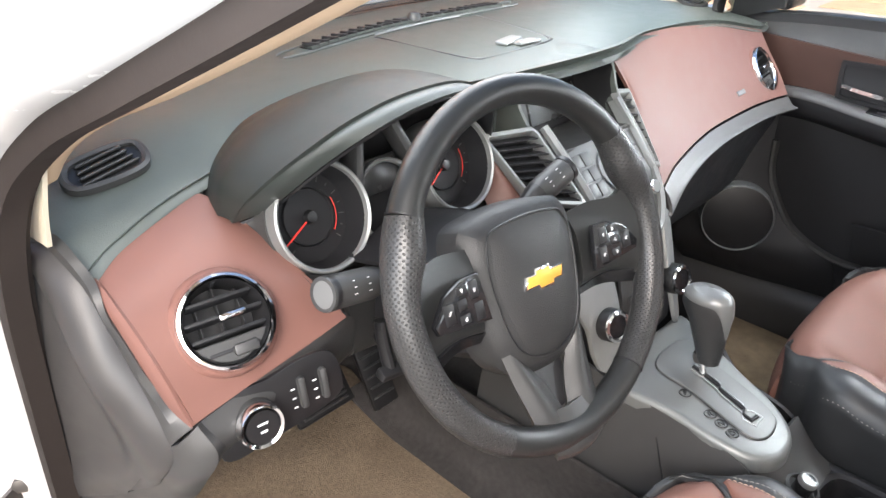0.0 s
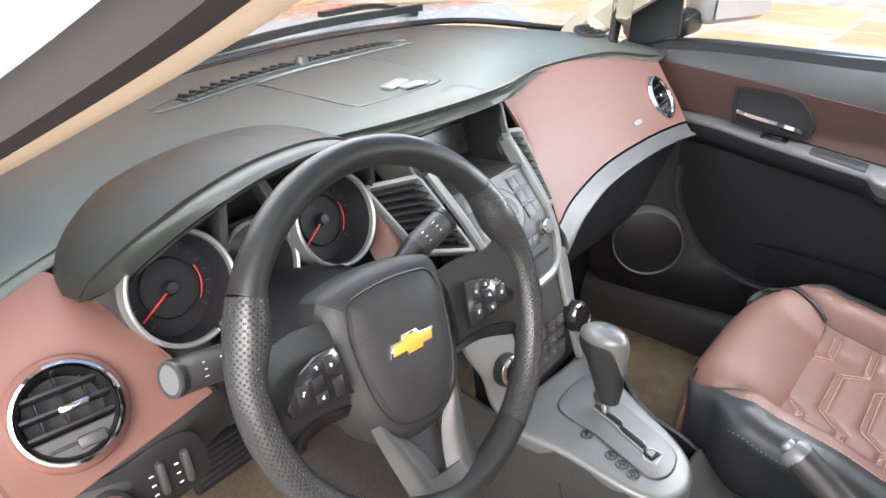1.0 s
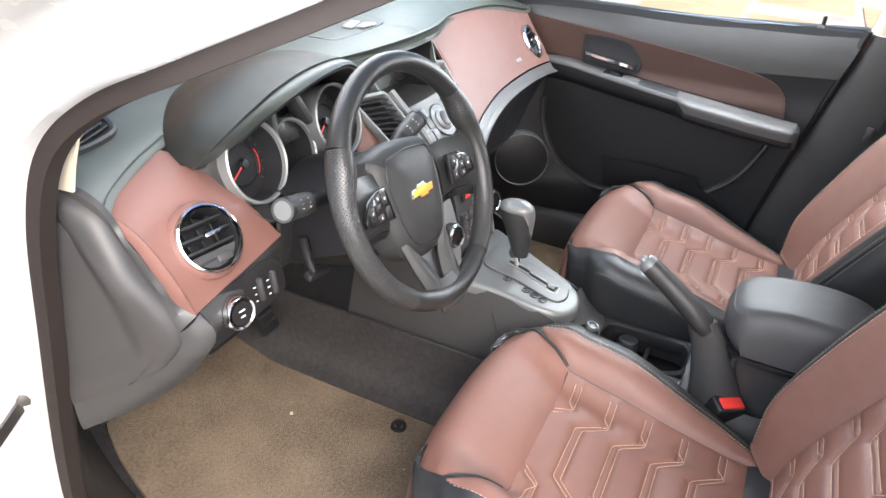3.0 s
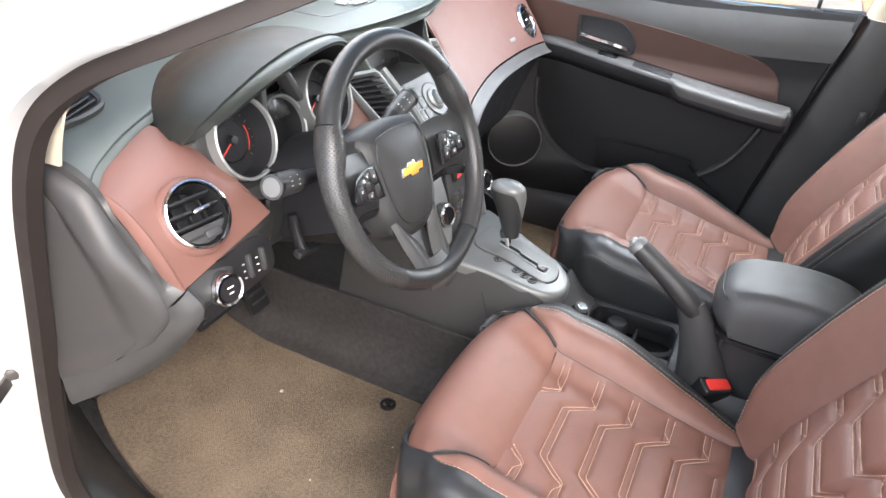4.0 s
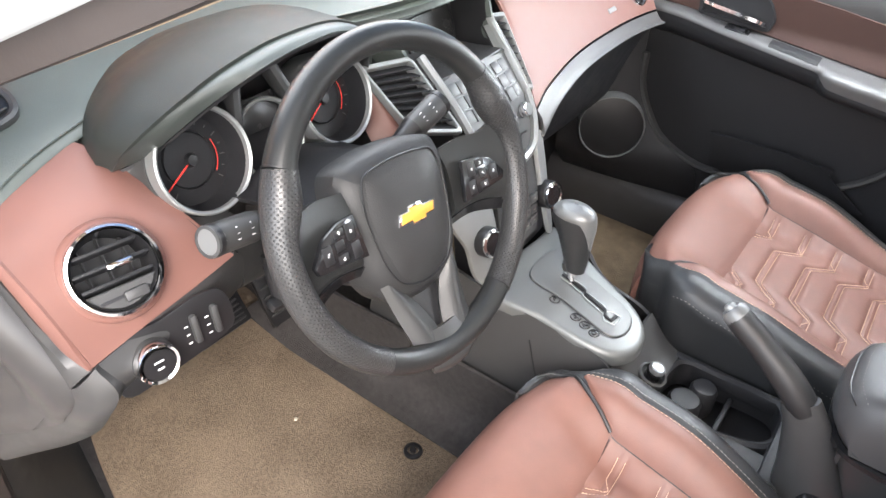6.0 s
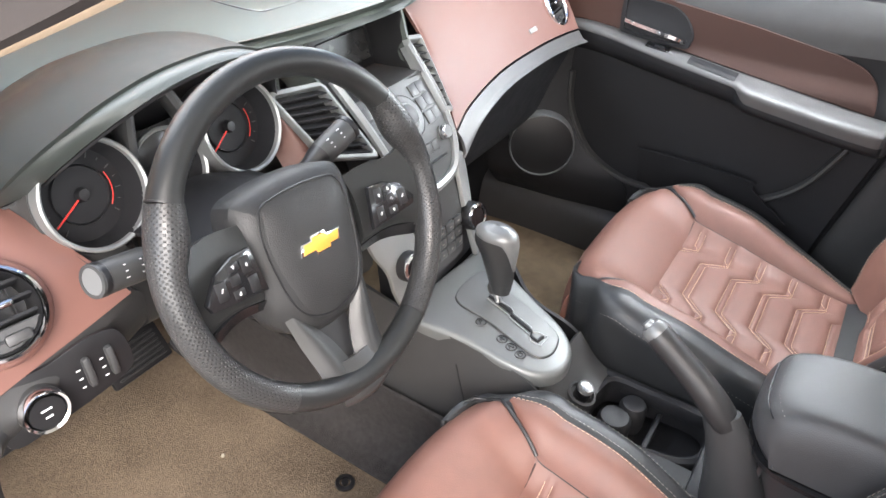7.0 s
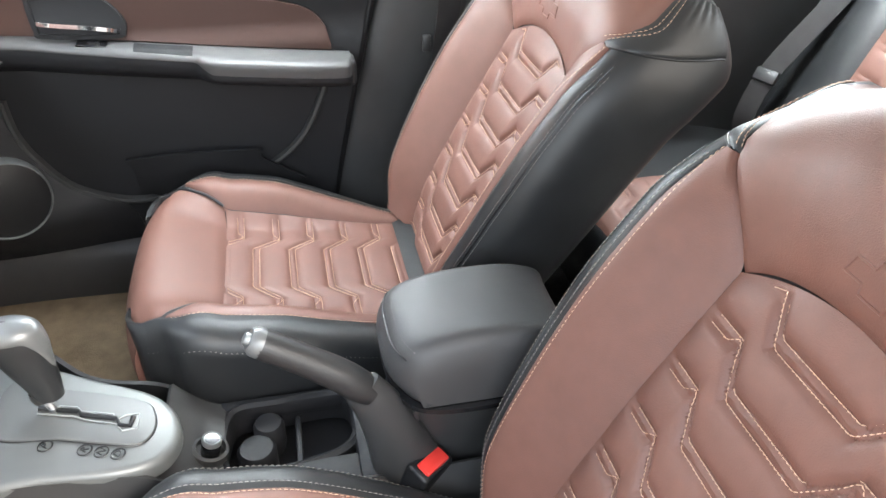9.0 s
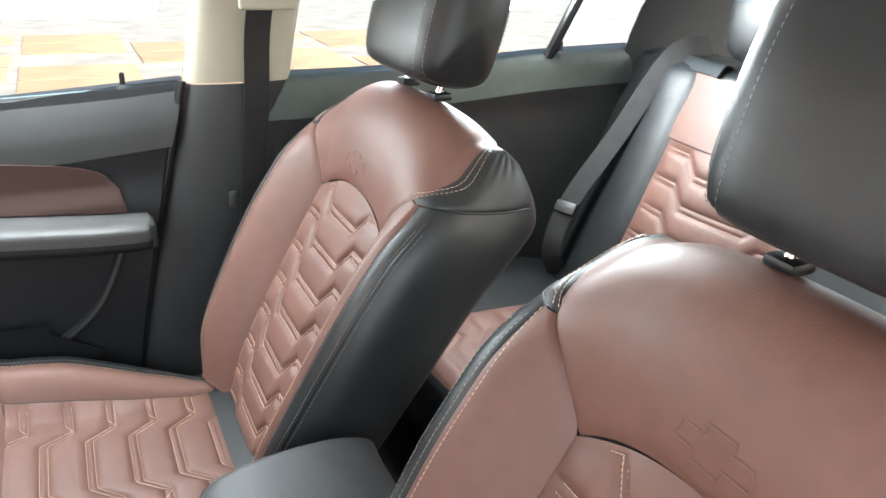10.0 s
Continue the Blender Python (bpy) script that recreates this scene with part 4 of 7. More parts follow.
edge_l = spl([(-0.708, 0.322, 0.946), (-0.718, 0.302, 0.915), (-0.721, 0.304, 0.880), (-0.723, 0.308, 0.840), (-0.725, 0.312, 0.795), (-0.726, 0.318, 0.745), (-0.726, 0.322, 0.700), (-0.724, 0.327, 0.655)], 60)
rows = []
for k in range(60):
    b, d, l = ridge_b[k], ridge_d[k], edge_l[k]
    low = smooth01(50, 58, k)
    row = []
    for j in range(15):
        f = j / 14
        q = b.lerp(d, f) + V(-0.004, -0.003, 0.001) * math.sin(math.pi * f) - V(-0.003, -0.003, 0) * (1 - f) ** 6
        row.append(q)
    for j in range(1, 20):
        f = j / 19
        dip = 0.009 * smooth01(0.0, 0.22, f) * (1 - 0.6 * f) * (1 - low) * smooth01(2, 14, k)
        row.append(d.lerp(l, f) + V(dip, dip * 0.9, 0))
    rows.append(row)
low_edge = spl([tuple(line_b2[k]) for k in (13, 17, 21, 25, 29, 33, 36, 39)], 34)
rows.append([q + V(-0.001, -0.001, 0.0015) for q in low_edge])
part("side_cover", sheet(rows, 0.006), M_GREY, dash, "grey fuse-box cover with a raised edge")
part("cover_gap", tube([q + V(-0.0012, -0.0012, 0.0004) for q in line_b[4:]] + [q + V(-0.001, -0.001, 0) for q in line_b2[1:]], 0.0013, 6), M_BLACK, dash)
part("trim_seam", tube([line_b[58].lerp(line_c[0], k / 6) + V(-0.0016, -0.0020, 0.0006) for k in range(7)], 0.0008, 5), M_BLACK, dash)
part("dash_corner", patch([[(-0.690, 0.285, 0.951), (-0.697, 0.33, 0.956), (-0.700, 0.38, 0.960), (-0.695, 0.47, 0.952)], [(-0.706, 0.315, 0.945), (-0.714, 0.345, 0.950), (-0.718, 0.39, 0.953), (-0.712, 0.47, 0.945)], [(-0.720, 0.325, 0.90), (-0.726, 0.35, 0.90), (-0.728, 0.39, 0.90), (-0.728, 0.47, 0.90)]], 10, 16, 0.006), M_DASH, dash, "dark corner of the dash under the pillar")
# lower panel under the fascia with switches
low = [[(-0.661, 0.147, 0.813), (-0.606, 0.151, 0.819), (-0.545, 0.156, 0.826), (-0.500, 0.160, 0.830), (-0.474, 0.162, 0.834)],
       [(-0.656, 0.136, 0.790), (-0.606, 0.138, 0.796), (-0.545, 0.148, 0.804), (-0.495, 0.160, 0.812), (-0.460, 0.168, 0.815)],
       [(-0.662, 0.146, 0.760), (-0.606, 0.150, 0.765), (-0.545, 0.158, 0.768), (-0.490, 0.170, 0.775), (-0.455, 0.178, 0.780)],
       [(-0.655, 0.185, 0.730), (-0.606, 0.182, 0.728), (-0.545, 0.188, 0.730), (-0.485, 0.196, 0.738), (-0.450, 0.203, 0.742)],
       [(-0.640, 0.285, 0.625), (-0.606, 0.285, 0.640), (-0.545, 0.29, 0.65), (-0.485, 0.29, 0.66), (-0.450, 0.29, 0.66)]]
part("knee_panel", patch(low, 24, 30, 0.006, True), M_PLAST, dash, "dark grey panel under the fascia")
part("knee_panel_middle", patch([[(-0.470, 0.165, 0.846), (-0.36, 0.19, 0.835), (-0.25, 0.165, 0.835), (-0.14, 0.13, 0.83)], [(-0.455, 0.178, 0.780), (-0.36, 0.20, 0.75), (-0.25, 0.19, 0.75), (-0.14, 0.11, 0.75)],
                                  [(-0.450, 0.205, 0.74), (-0.36, 0.25, 0.69), (-0.25, 0.25, 0.68), (-0.12, 0.12, 0.66)], [(-0.450, 0.34, 0.65), (-0.36, 0.36, 0.62), (-0.25, 0.36, 0.60), (-0.11, 0.25, 0.56)]], 16, 20, 0.006, True), M_PLAST, dash)
# tray lid on the dash top with its clip
def dash_z(x, y):
    ys = [[interp(x, DASH_X, [q[k] for q in c]) for k in (0, 1)] for c in (DASH_EDGE, DASH_FRONT, DASH_MID, DASH_BACK)]
    return interp(y, [q[0] for q in ys], [q[1] for q in ys])
def on_dash(x, y, up=0.0):
    return (x, y, dash_z(x, y) + up)
rim = [(-0.132, 0.496), (-0.124, 0.40), (-0.112, 0.322), (-0.085, 0.306), (0.0, 0.304), (0.055, 0.308), (0.070, 0.325), (0.085, 0.40), (0.095, 0.49)]
lid_line = spl([(x, y, 0) for x, y in rim], 50)
part("tray_lid_gap", tube([on_dash(p.x, p.y, 0.0002) for p in lid_line], 0.0016, 6), M_BLACK, dash, "dark gap round the tray lid")
# Thin silver bead just inside the lid's gap.
part("tray_lid_bead", tube([on_dash(p.x * 0.985, p.y + 0.003, 0.0006) for p in lid_line], 0.0010, 5), M_SILVER, dash, "pale front edge of the tray lid")
part("tray_lid_bead", tube([on_dash(p.x, p.y, 0.0035) for p in spl([(-0.132, 0.496, 0), (-0.07, 0.503, 0), (0.0, 0.505, 0), (0.06, 0.500, 0)], 30)], 0.0014, 5), M_SILVER, dash, "pale rear edge of the tray lid")
part("tray_clip", rbox(0.050, 0.022, 0.006, 0.003, 2, pose(-0.005, 0.340, dash_z(0, 0.34) + 0.004, 0, 0, 12)), M_SILVER, dash, "pale grey clip")
part("tray_clip", rbox(0.045, 0.026, 0.005, 0.002, 2, pose(0.012, 0.322, dash_z(0, 0.32) + 0.003, -8, 0, -6)), M_SILVER, dash, "pale grey clip")
# defroster grille along the windscreen
gr = spl([on_dash(x, y) for x, y in ((-0.297, 0.505), (-0.15, 0.528), (-0.02, 0.535), (0.12, 0.525), (0.215, 0.508))], 60)
taper = [0.35 + 0.65 * math.sin(math.pi * i / 59) ** 0.35 for i in range(60)]
frame_d = part("defroster_frame", sweep(gr, [(-0.024, -0.002), (0.024, -0.002), (0.024, 0.003), (0.018, 0.004), (-0.018, 0.004), (-0.024, 0.003)], scale=taper), M_DASH, dash, "grey defroster grille frame")
for side in (-1, 1):
    part("frame_bead", tube([p + V(0, side * 0.0235 * f, 0.004) for p, f in zip(gr, taper)], 0.0013, 5), M_CAP, frame_d)
part("defroster_slot", sweep(gr[5:54], [(-0.0125, 0.002), (0.0125, 0.002), (0.0125, 0.0050), (-0.0125, 0.0050)]), M_BLACK, frame_d, "dark defroster slots")
part("slot_wall", sweep(gr[5:54], [(0.0020, 0.004), (0.0125, 0.004), (0.0125, 0.0085), (0.0020, 0.0056)]), M_DASH, frame_d, "pale far wall of the slots")
for k in range(22):
    if k == 11:
        continue
    p = gr[6 + int(k * 47 / 22)]
    part("defroster_bar", rbox(0.0048, 0.027, 0.006, 0.001, 1, Matrix.Translation(p + V(0, 0, 0.0075)) @ pose(0, 0, 0, 0, 0, 32)), M_BLACK, frame_d, smooth=False)
part("defroster_rail", tube([p + V(0, -0.001, 0.0085) for p in gr[6:54]], 0.0010, 5), M_PLAST, frame_d)
part("sun_sensor", lathe([(0, 0.015), (0.008, 0.0125), (0.012, 0.006), (0.013, 0)], 24, Matrix.Translation(on_dash(-0.017, 0.530, 0.005))), M_SATIN, dash, "small grey light sensor dome")


def side_demister(x, y, sgn):
    """The small slatted outlet at the end of the dash top."""
    m = facing(on_dash(x, y, 0.009), (-0.10 * sgn, -0.30, 0.95), (0, 1, 0))
    o = spl([(-0.036, -0.018, 0), (-0.030, 0.018, 0), (0.026, 0.024, 0), (0.042, 0.012, 0), (0.028, -0.020, 0)], 30, True)
    ring = part("demister", sweep([m @ p for p in o], [(-0.004, -0.004), (0.004, -0.004), (0.004, 0.003), (0.0, 0.005), (-0.004, 0.003)], m.col[2].to_3d(), True), M_PLAST, dash, "dark slatted side demister")
    part("demister_hollow", prism([(p.x * 0.95, p.y * 0.95) for p in o], 0.003, m=m @ Matrix.Translation((0, 0, -0.003))), M_BLACK, ring)
    for k in range(4):
        part("slat", rbox(0.062 - 0.004 * k, 0.003, 0.010, 0.001, 1, m @ pose(0.0, -0.012 + 0.009 * k, 0.001, 35, 0, 8)), M_PLAST, ring)


side_demister(-0.612, 0.352, 1)
side_demister(0.600, 0.352, -1)


def round_vent(m, r):
    """A round air outlet: chrome ring, black barrel, slats and a tab."""
    ring = part("air_vent", lathe([(r, -0.004), (r + 0.001, 0.004), (r - 0.001, 0.009), (r - 0.0035, 0.010), (r - 0.0055, 0.006), (r - 0.0055, -0.006)], 56, m), M_CHROME, dash, "round air vent with a chrome ring")
    part("rim_lip", lathe([(r + 0.006, -0.006), (r + 0.004, 0.001), (r, 0.004), (r, -0.004)], 56, m), M_FASCIA, ring)
    part("barrel", lathe([(r - 0.006, 0.006), (r - 0.009, -0.004), (r - 0.012, -0.03), (0, -0.032)], 40, m), M_BLACK, ring)
    for k in range(5):
        y = (-2 + k) * r * 0.36 + r * 0.10
        h = math.sqrt(max(0, (r - 0.008) ** 2 - y * y))
        part("slat", rbox(2 * h, 0.004, 0.014, 0.0015, 2, m @ pose(0, y, -0.004, -18, 0, 0)), M_DOOR, ring)
    for k in (-1, 0, 1):
        x = k * r * 0.45
        part("vane", rbox(0.002, 2 * math.sqrt((r - 0.01) ** 2 - x * x) * 0.95, 0.010, 0.0005, 1, m @ pose(x, 0, -0.018)), M_BLACK, ring)
    part("tab", rbox(0.026, 0.007, 0.010, 0.003, 2, m @ pose(0.006, r * 0.10, 0.006)), M_CHROME, ring, "chrome vent tab")
    part("thumbwheel", rbox(0.024, 0.011, 0.012, 0.003, 2, m @ pose(0.010, -r * 0.62, 0.0)), M_PLAST, ring)
    part("bottom_plate", prism([(r * 0.83 * math.cos(a), r * 0.83 * math.sin(a)) for a in [math.radians(205 + 13 * k) for k in range(11)]], 0.006, 0.001, 1, m @ Matrix.Translation((0, 0, -0.004))), M_PLAST, ring)


round_vent(VENT_L, 0.045)
round_vent(VENT_R, 0.045)
part("airbag_plate", rbox(0.030, 0.003, 0.009, 0.001, 1, facing((0.446, 0.1555, 0.876), (0, -0.78, 0.63)) @ pose(0, 0, 0.0005, 90, 0, 0)), M_SILVER, dash, "small pale plate with illegible print")

# instrument hood
lipc = [(-0.545, 0.243, 0.936), (-0.512, 0.226, 0.947), (-0.493, 0.200, 0.974), (-0.462, 0.184, 0.997), (-0.420, 0.163, 1.023), (-0.365, 0.157, 1.036), (-0.290, 0.163, 1.033), (-0.215, 0.188, 0.995), (-0.180, 0.215, 0.945)]
ridgec = [(-0.548, 0.236, 0.943), (-0.545, 0.207, 0.974), (-0.524, 0.195, 0.994), (-0.485, 0.189, 1.013), (-0.435, 0.186, 1.030), (-0.370, 0.181, 1.043), (-0.285, 0.183, 1.039), (-0.205, 0.205, 1.002), (-0.175, 0.222, 0.955)]
midc = [(-0.553, 0.250, 0.945), (-0.549, 0.250, 0.974), (-0.526, 0.262, 0.995), (-0.474, 0.280, 1.014), (-0.412, 0.288, 1.028), (-0.360, 0.290, 1.034), (-0.290, 0.285, 1.033), (-0.228, 0.265, 1.014), (-0.176, 0.240, 0.968)]
rearc = [(-0.552, 0.268, 0.936), (-0.541, 0.302, 0.946), (-0.509, 0.344, 0.962), (-0.456, 0.378, 0.979), (-0.412, 0.392, 0.986), (-0.360, 0.400, 0.990), (-0.290, 0.390, 0.995), (-0.220, 0.348, 0.998), (-0.172, 0.266, 0.972)]
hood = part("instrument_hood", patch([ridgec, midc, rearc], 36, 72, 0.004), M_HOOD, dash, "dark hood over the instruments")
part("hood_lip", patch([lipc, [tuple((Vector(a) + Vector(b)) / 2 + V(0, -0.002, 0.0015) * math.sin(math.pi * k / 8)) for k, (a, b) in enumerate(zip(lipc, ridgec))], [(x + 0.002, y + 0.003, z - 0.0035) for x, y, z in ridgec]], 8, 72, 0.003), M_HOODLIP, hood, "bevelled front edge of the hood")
part("hood_lining", patch([[(x * 0.99 - 0.0036, y + 0.003, z - 0.003) for x, y, z in lipc], [(x * 0.97 - 0.011, max(y + 0.03, 0.225), z - 0.010) for x, y, z in lipc], [(x * 0.93 - 0.025, 0.268, z - 0.020) for x, y, z in lipc]], 10, 48, 0.003, True), M_BLACK, hood)

# instruments
cluster = thing("instrument_cluster", (-0.36, 0.23, 0.88), "three dark dials with silver rings under a hood", "instrument panel")
GN = (0, -0.93, 0.36)
part("face_plate", patch([[(-0.535, 0.245, 0.875), (-0.530, 0.262, 0.93), (-0.50, 0.275, 0.985)], [(-0.36, 0.250, 0.860), (-0.36, 0.268, 0.93), (-0.36, 0.285, 1.02)], [(-0.195, 0.240, 0.885), (-0.20, 0.262, 0.93), (-0.22, 0.275, 0.985)]], 12, 20, 0.005), M_BLACK, cluster)


def dial(x, r, needle, y=0.214, z=0.925):
    m = facing((x, y, z), GN)
    ring = part("dial_ring", lathe([(r, -0.045), (r + 0.002, -0.01), (r + 0.002, 0.012), (r, 0.014), (r - 0.0025, 0.012), (r - 0.003, 0.004)], 64, m), M_SILVER, cluster, "silver dial ring")
    part("dial_cone", lathe([(r - 0.0028, 0.006), (r - 0.008, -0.022)], 56, m), M_DOOR, ring)
    face = part("dial_face", lathe([(r - 0.007, -0.022), (0, -0.022)], 48, m), M_DOOR, cluster, "black dial face")
    if needle is None:
        return
    part("dial_step", lathe([(r * 0.52, -0.021), (r * 0.54, -0.0185), (r * 0.56, -0.021)], 48, m), M_BLACK, face)
    a = math.radians(needle)
    part("needle", rbox(r * 0.82, 0.0018, 0.0018, 0.0004, 1, m @ pose(math.cos(a) * r * 0.36, math.sin(a) * r * 0.36, -0.0165, 0, 0, needle)), M_RED, face, "red needle")
    part("needle_cap", lathe([(0, -0.011), (0.006, -0.012), (0.008, -0.018)], 20, m), M_BLACK, face)
    ticks = [rbox(0.006 if k % 2 == 0 else 0.003, 0.0010, 0.0006, 0, 1, m @ Matrix.Rotation(math.radians(225 - 270 * k / 16), 4, "Z") @ pose(r * 0.74, 0, -0.0205)) for k in range(17)]
    part("tick", join(*ticks), M_SATIN, face, smooth=False)
    arc = [m @ V(r * 0.62 * math.cos(math.radians(q)), r * 0.62 * math.sin(math.radians(q)), -0.0205) for q in range(-40, 25, 5)]
    part("red_zone", tube(arc, 0.0006, 5, up=m.col[2].to_3d()), M_RED, face)


ring_m = facing((-0.462, 0.214, 0.925), GN)
outer = spl([(-0.546, 0.250, 0.936), (-0.538, 0.240, 0.930), (-0.527, 0.226, 0.917), (-0.511, 0.198, 0.893), (-0.494, 0.176, 0.864), (-0.472, 0.170, 0.852), (-0.440, 0.175, 0.852)], 24)
part("dial_surround", sheet([[o.lerp(ring_m @ V(0.061 * math.cos(a), 0.061 * math.sin(a), -0.004), f) + V(0, 0.010, -0.004) * math.sin(math.pi * f) for f in (0, 0.2, 0.4, 0.6, 0.8, 1.0)] for o, a in zip(outer, [radians(130 + 150 * k / 23) for k in range(24)])], 0.003), M_PLAST, cluster, "dark surround of the dial")
dial(-0.462, 0.057, 208)
dial(-0.258, 0.057, 212)
dial(-0.36, 0.047, None, 0.226, 0.905)
part("centre_display", rbox(0.062, 0.004, 0.040, 0.003, 2, facing((-0.36, 0.236, 0.935), GN) @ pose(0, 0, 0, 90, 0, 0)), M_SCREEN, cluster, "dark centre display")
for x in (-0.395, -0.325):
    part("spoke_cover", rbox(0.014, 0.030, 0.07, 0.006, 2, pose(x, 0.238, 0.965, -20, 20 if x < -0.36 else -20, 0)), M_PLAST, cluster)


# ---- steering wheel and column ----
WN = Vector((-0.06, -0.914, 0.400)).normalized()
WM = facing((-0.356, 0.004, 0.909), WN) @ pose(0, 0, 0, 0, 0, -3)
HM = WM @ Matrix.Translation((-0.003, -0.012, 0.0))
RIM = 0.1690
random.seed(7)
wheel = thing("steering_wheel", (-0.36, 0.0, 0.90), "black leather steering wheel with three spokes and a gold badge", "steering wheel")


def rim_at(deg, out=0.0, front=0.0):
    a = math.radians(deg)
    return WM @ V((RIM + out) * math.cos(a), (RIM + out) * math.sin(a), front)


def rim_piece(name, a0, a1, material, fat=1.0, label=""):
    n = max(8, int(abs(a1 - a0) / 3))
    angles = [a0 + (a1 - a0) * i / n for i in range(n + 1)]
    lump = [max(math.exp(-((a - 24) / 9) ** 2), math.exp(-((a - 160) / 9) ** 2)) for a in angles]
    path = [rim_at(a, -0.0045 * k) for a, k in zip(angles, lump)]
    bm = sweep(path, circle(0.0158 * fat, 24, 0.0146 * fat), WM.col[2].to_3d(), scale=[1 + 0.26 * k for k in lump])
    inv, uv = WM.inverted(), bm.loops.layers.uv.new("skin")
    def around(q):
        q = inv @ q
        return math.atan2(q.y, q.x), math.atan2(q.z, math.hypot(q.x, q.y) - RIM)
    for f in bm.faces:
        fc, gc = around(f.calc_center_median())
        for l in f.loops:
            fa, ga = around(l.vert.co)
            fa += 2 * math.pi * round((fc - fa) / (2 * math.pi))
            ga += 2 * math.pi * round((gc - ga) / (2 * math.pi))
            l[uv].uv = (fa * RIM, ga * 0.0152)
    return part(name, bm, material, wheel, label)


rim_piece("rim_top", 38, 150, M_RIM, 1.0, "smooth black leather top of the rim")
rim_piece("rim_grip", 150, 236, M_PERF, 1.04, "perforated leather grip")
rim_piece("rim_grip", -56, 38, M_PERF, 1.04, "perforated leather grip")
rim_piece("rim_bottom", 236, 304, M_RIM, 1.0, "smooth black lower rim")
for a in (38, 150, 236, 304):
    d = (rim_at(a + 1) - rim_at(a - 1)).normalized()
    part("rim_seam", tube([rim_at(a) + (WM.col[2].to_3d() * math.sin(q) * 0.0160 + (rim_at(a, 0.1) - rim_at(a)).normalized() * math.cos(q) * 0.0146) for q in [2 * math.pi * k / 24 for k in range(24)]], 0.0010, 5, up=d, closed=True), M_BLACK, wheel)


def wheel_patch(curves, nu, nv, thick=0.004, flip=False):
    return patch([[tuple(HM @ Vector(p)) for p in c] for c in curves], nu, nv, thick, flip)


# centre pad: a shield, domed
shield = [(-0.050, 0.055), (-0.030, 0.061), (0.0, 0.063), (0.030, 0.061), (0.050, 0.055), (0.058, 0.030), (0.056, -0.008), (0.048, -0.045), (0.032, -0.068), (0.0, -0.077), (-0.032, -0.068), (-0.048, -0.045), (-0.056, -0.008), (-0.058, 0.030)]
hub_o = [(-0.070, 0.064), (-0.042, 0.073), (0.0, 0.076), (0.042, 0.073), (0.070, 0.064), (0.077, 0.035), (0.074, -0.015), (0.066, -0.060), (0.042, -0.088), (0.0, -0.097), (-0.042, -0.088), (-0.066, -0.060), (-0.074, -0.015), (-0.077, 0.035)]


def domed(outline, base, height, n=10, k=56, power=2.2):
    loop = spl([(x, y, 0) for x, y in outline], k, True)
    c = sum(loop, Vector()) / k
    rows = []
    for i in range(n + 1):
        f = i / n
        s = 1 - f
        rows.append([HM @ Vector((c.x + (p.x - c.x) * s, c.y + (p.y - c.y) * s, base + height * (1 - s ** power))) for p in loop + [loop[0]]])
    return sheet([[HM @ Vector((p.x, p.y, base - 0.03)) for p in loop + [loop[0]]]] + rows)


hub = part("hub_cover", domed(hub_o, -0.026, 0.022, 14, 56, 6), M_PAD, wheel, "black hub cover")
pad = part("airbag_pad", domed(shield, -0.009, 0.011, 12, 56, 3), M_PAD, wheel, "black grained airbag pad")
loop = spl([(x, y, 0) for x, y in shield], 70, True)
part("pad_gap", tube([HM @ V(p.x * 1.0, p.y * 1.0, -0.0075) for p in loop], 0.0012, 6, up=WM.col[2].to_3d(), closed=True), M_BLACK, wheel)
bow = [(-0.030, -0.0085), (-0.0105, -0.0085), (-0.0088, -0.0150), (0.0118, -0.0150), (0.0128, -0.0085), (0.0265, -0.0085),
       (0.030, 0.0085), (0.0105, 0.0085), (0.0088, 0.0150), (-0.0118, 0.0150), (-0.0128, 0.0085), (-0.0265, 0.0085)]
badge = part("badge_frame", prism([(x * 0.95, y * 0.74) for x, y in bow], 0.004, 0.001, 2, HM @ Matrix.Translation((0.0, 0.001, -0.001))), M_CHROME, wheel, "chrome badge frame")
part("badge", prism([(x * 0.84, y * 0.57) for x, y in bow], 0.002, 0.0008, 2, HM @ Matrix.Translation((0.0, 0.001, 0.0024))), M_GOLD, badge, "plain gold cross-shaped badge")
part("pad_mark", rbox(0.018, 0.0045, 0.0006, 0.0002, 1, HM @ pose(0.0, -0.056, -0.0035, -8, 0, 0)), M_BLACK, pad, "faint pressed mark")
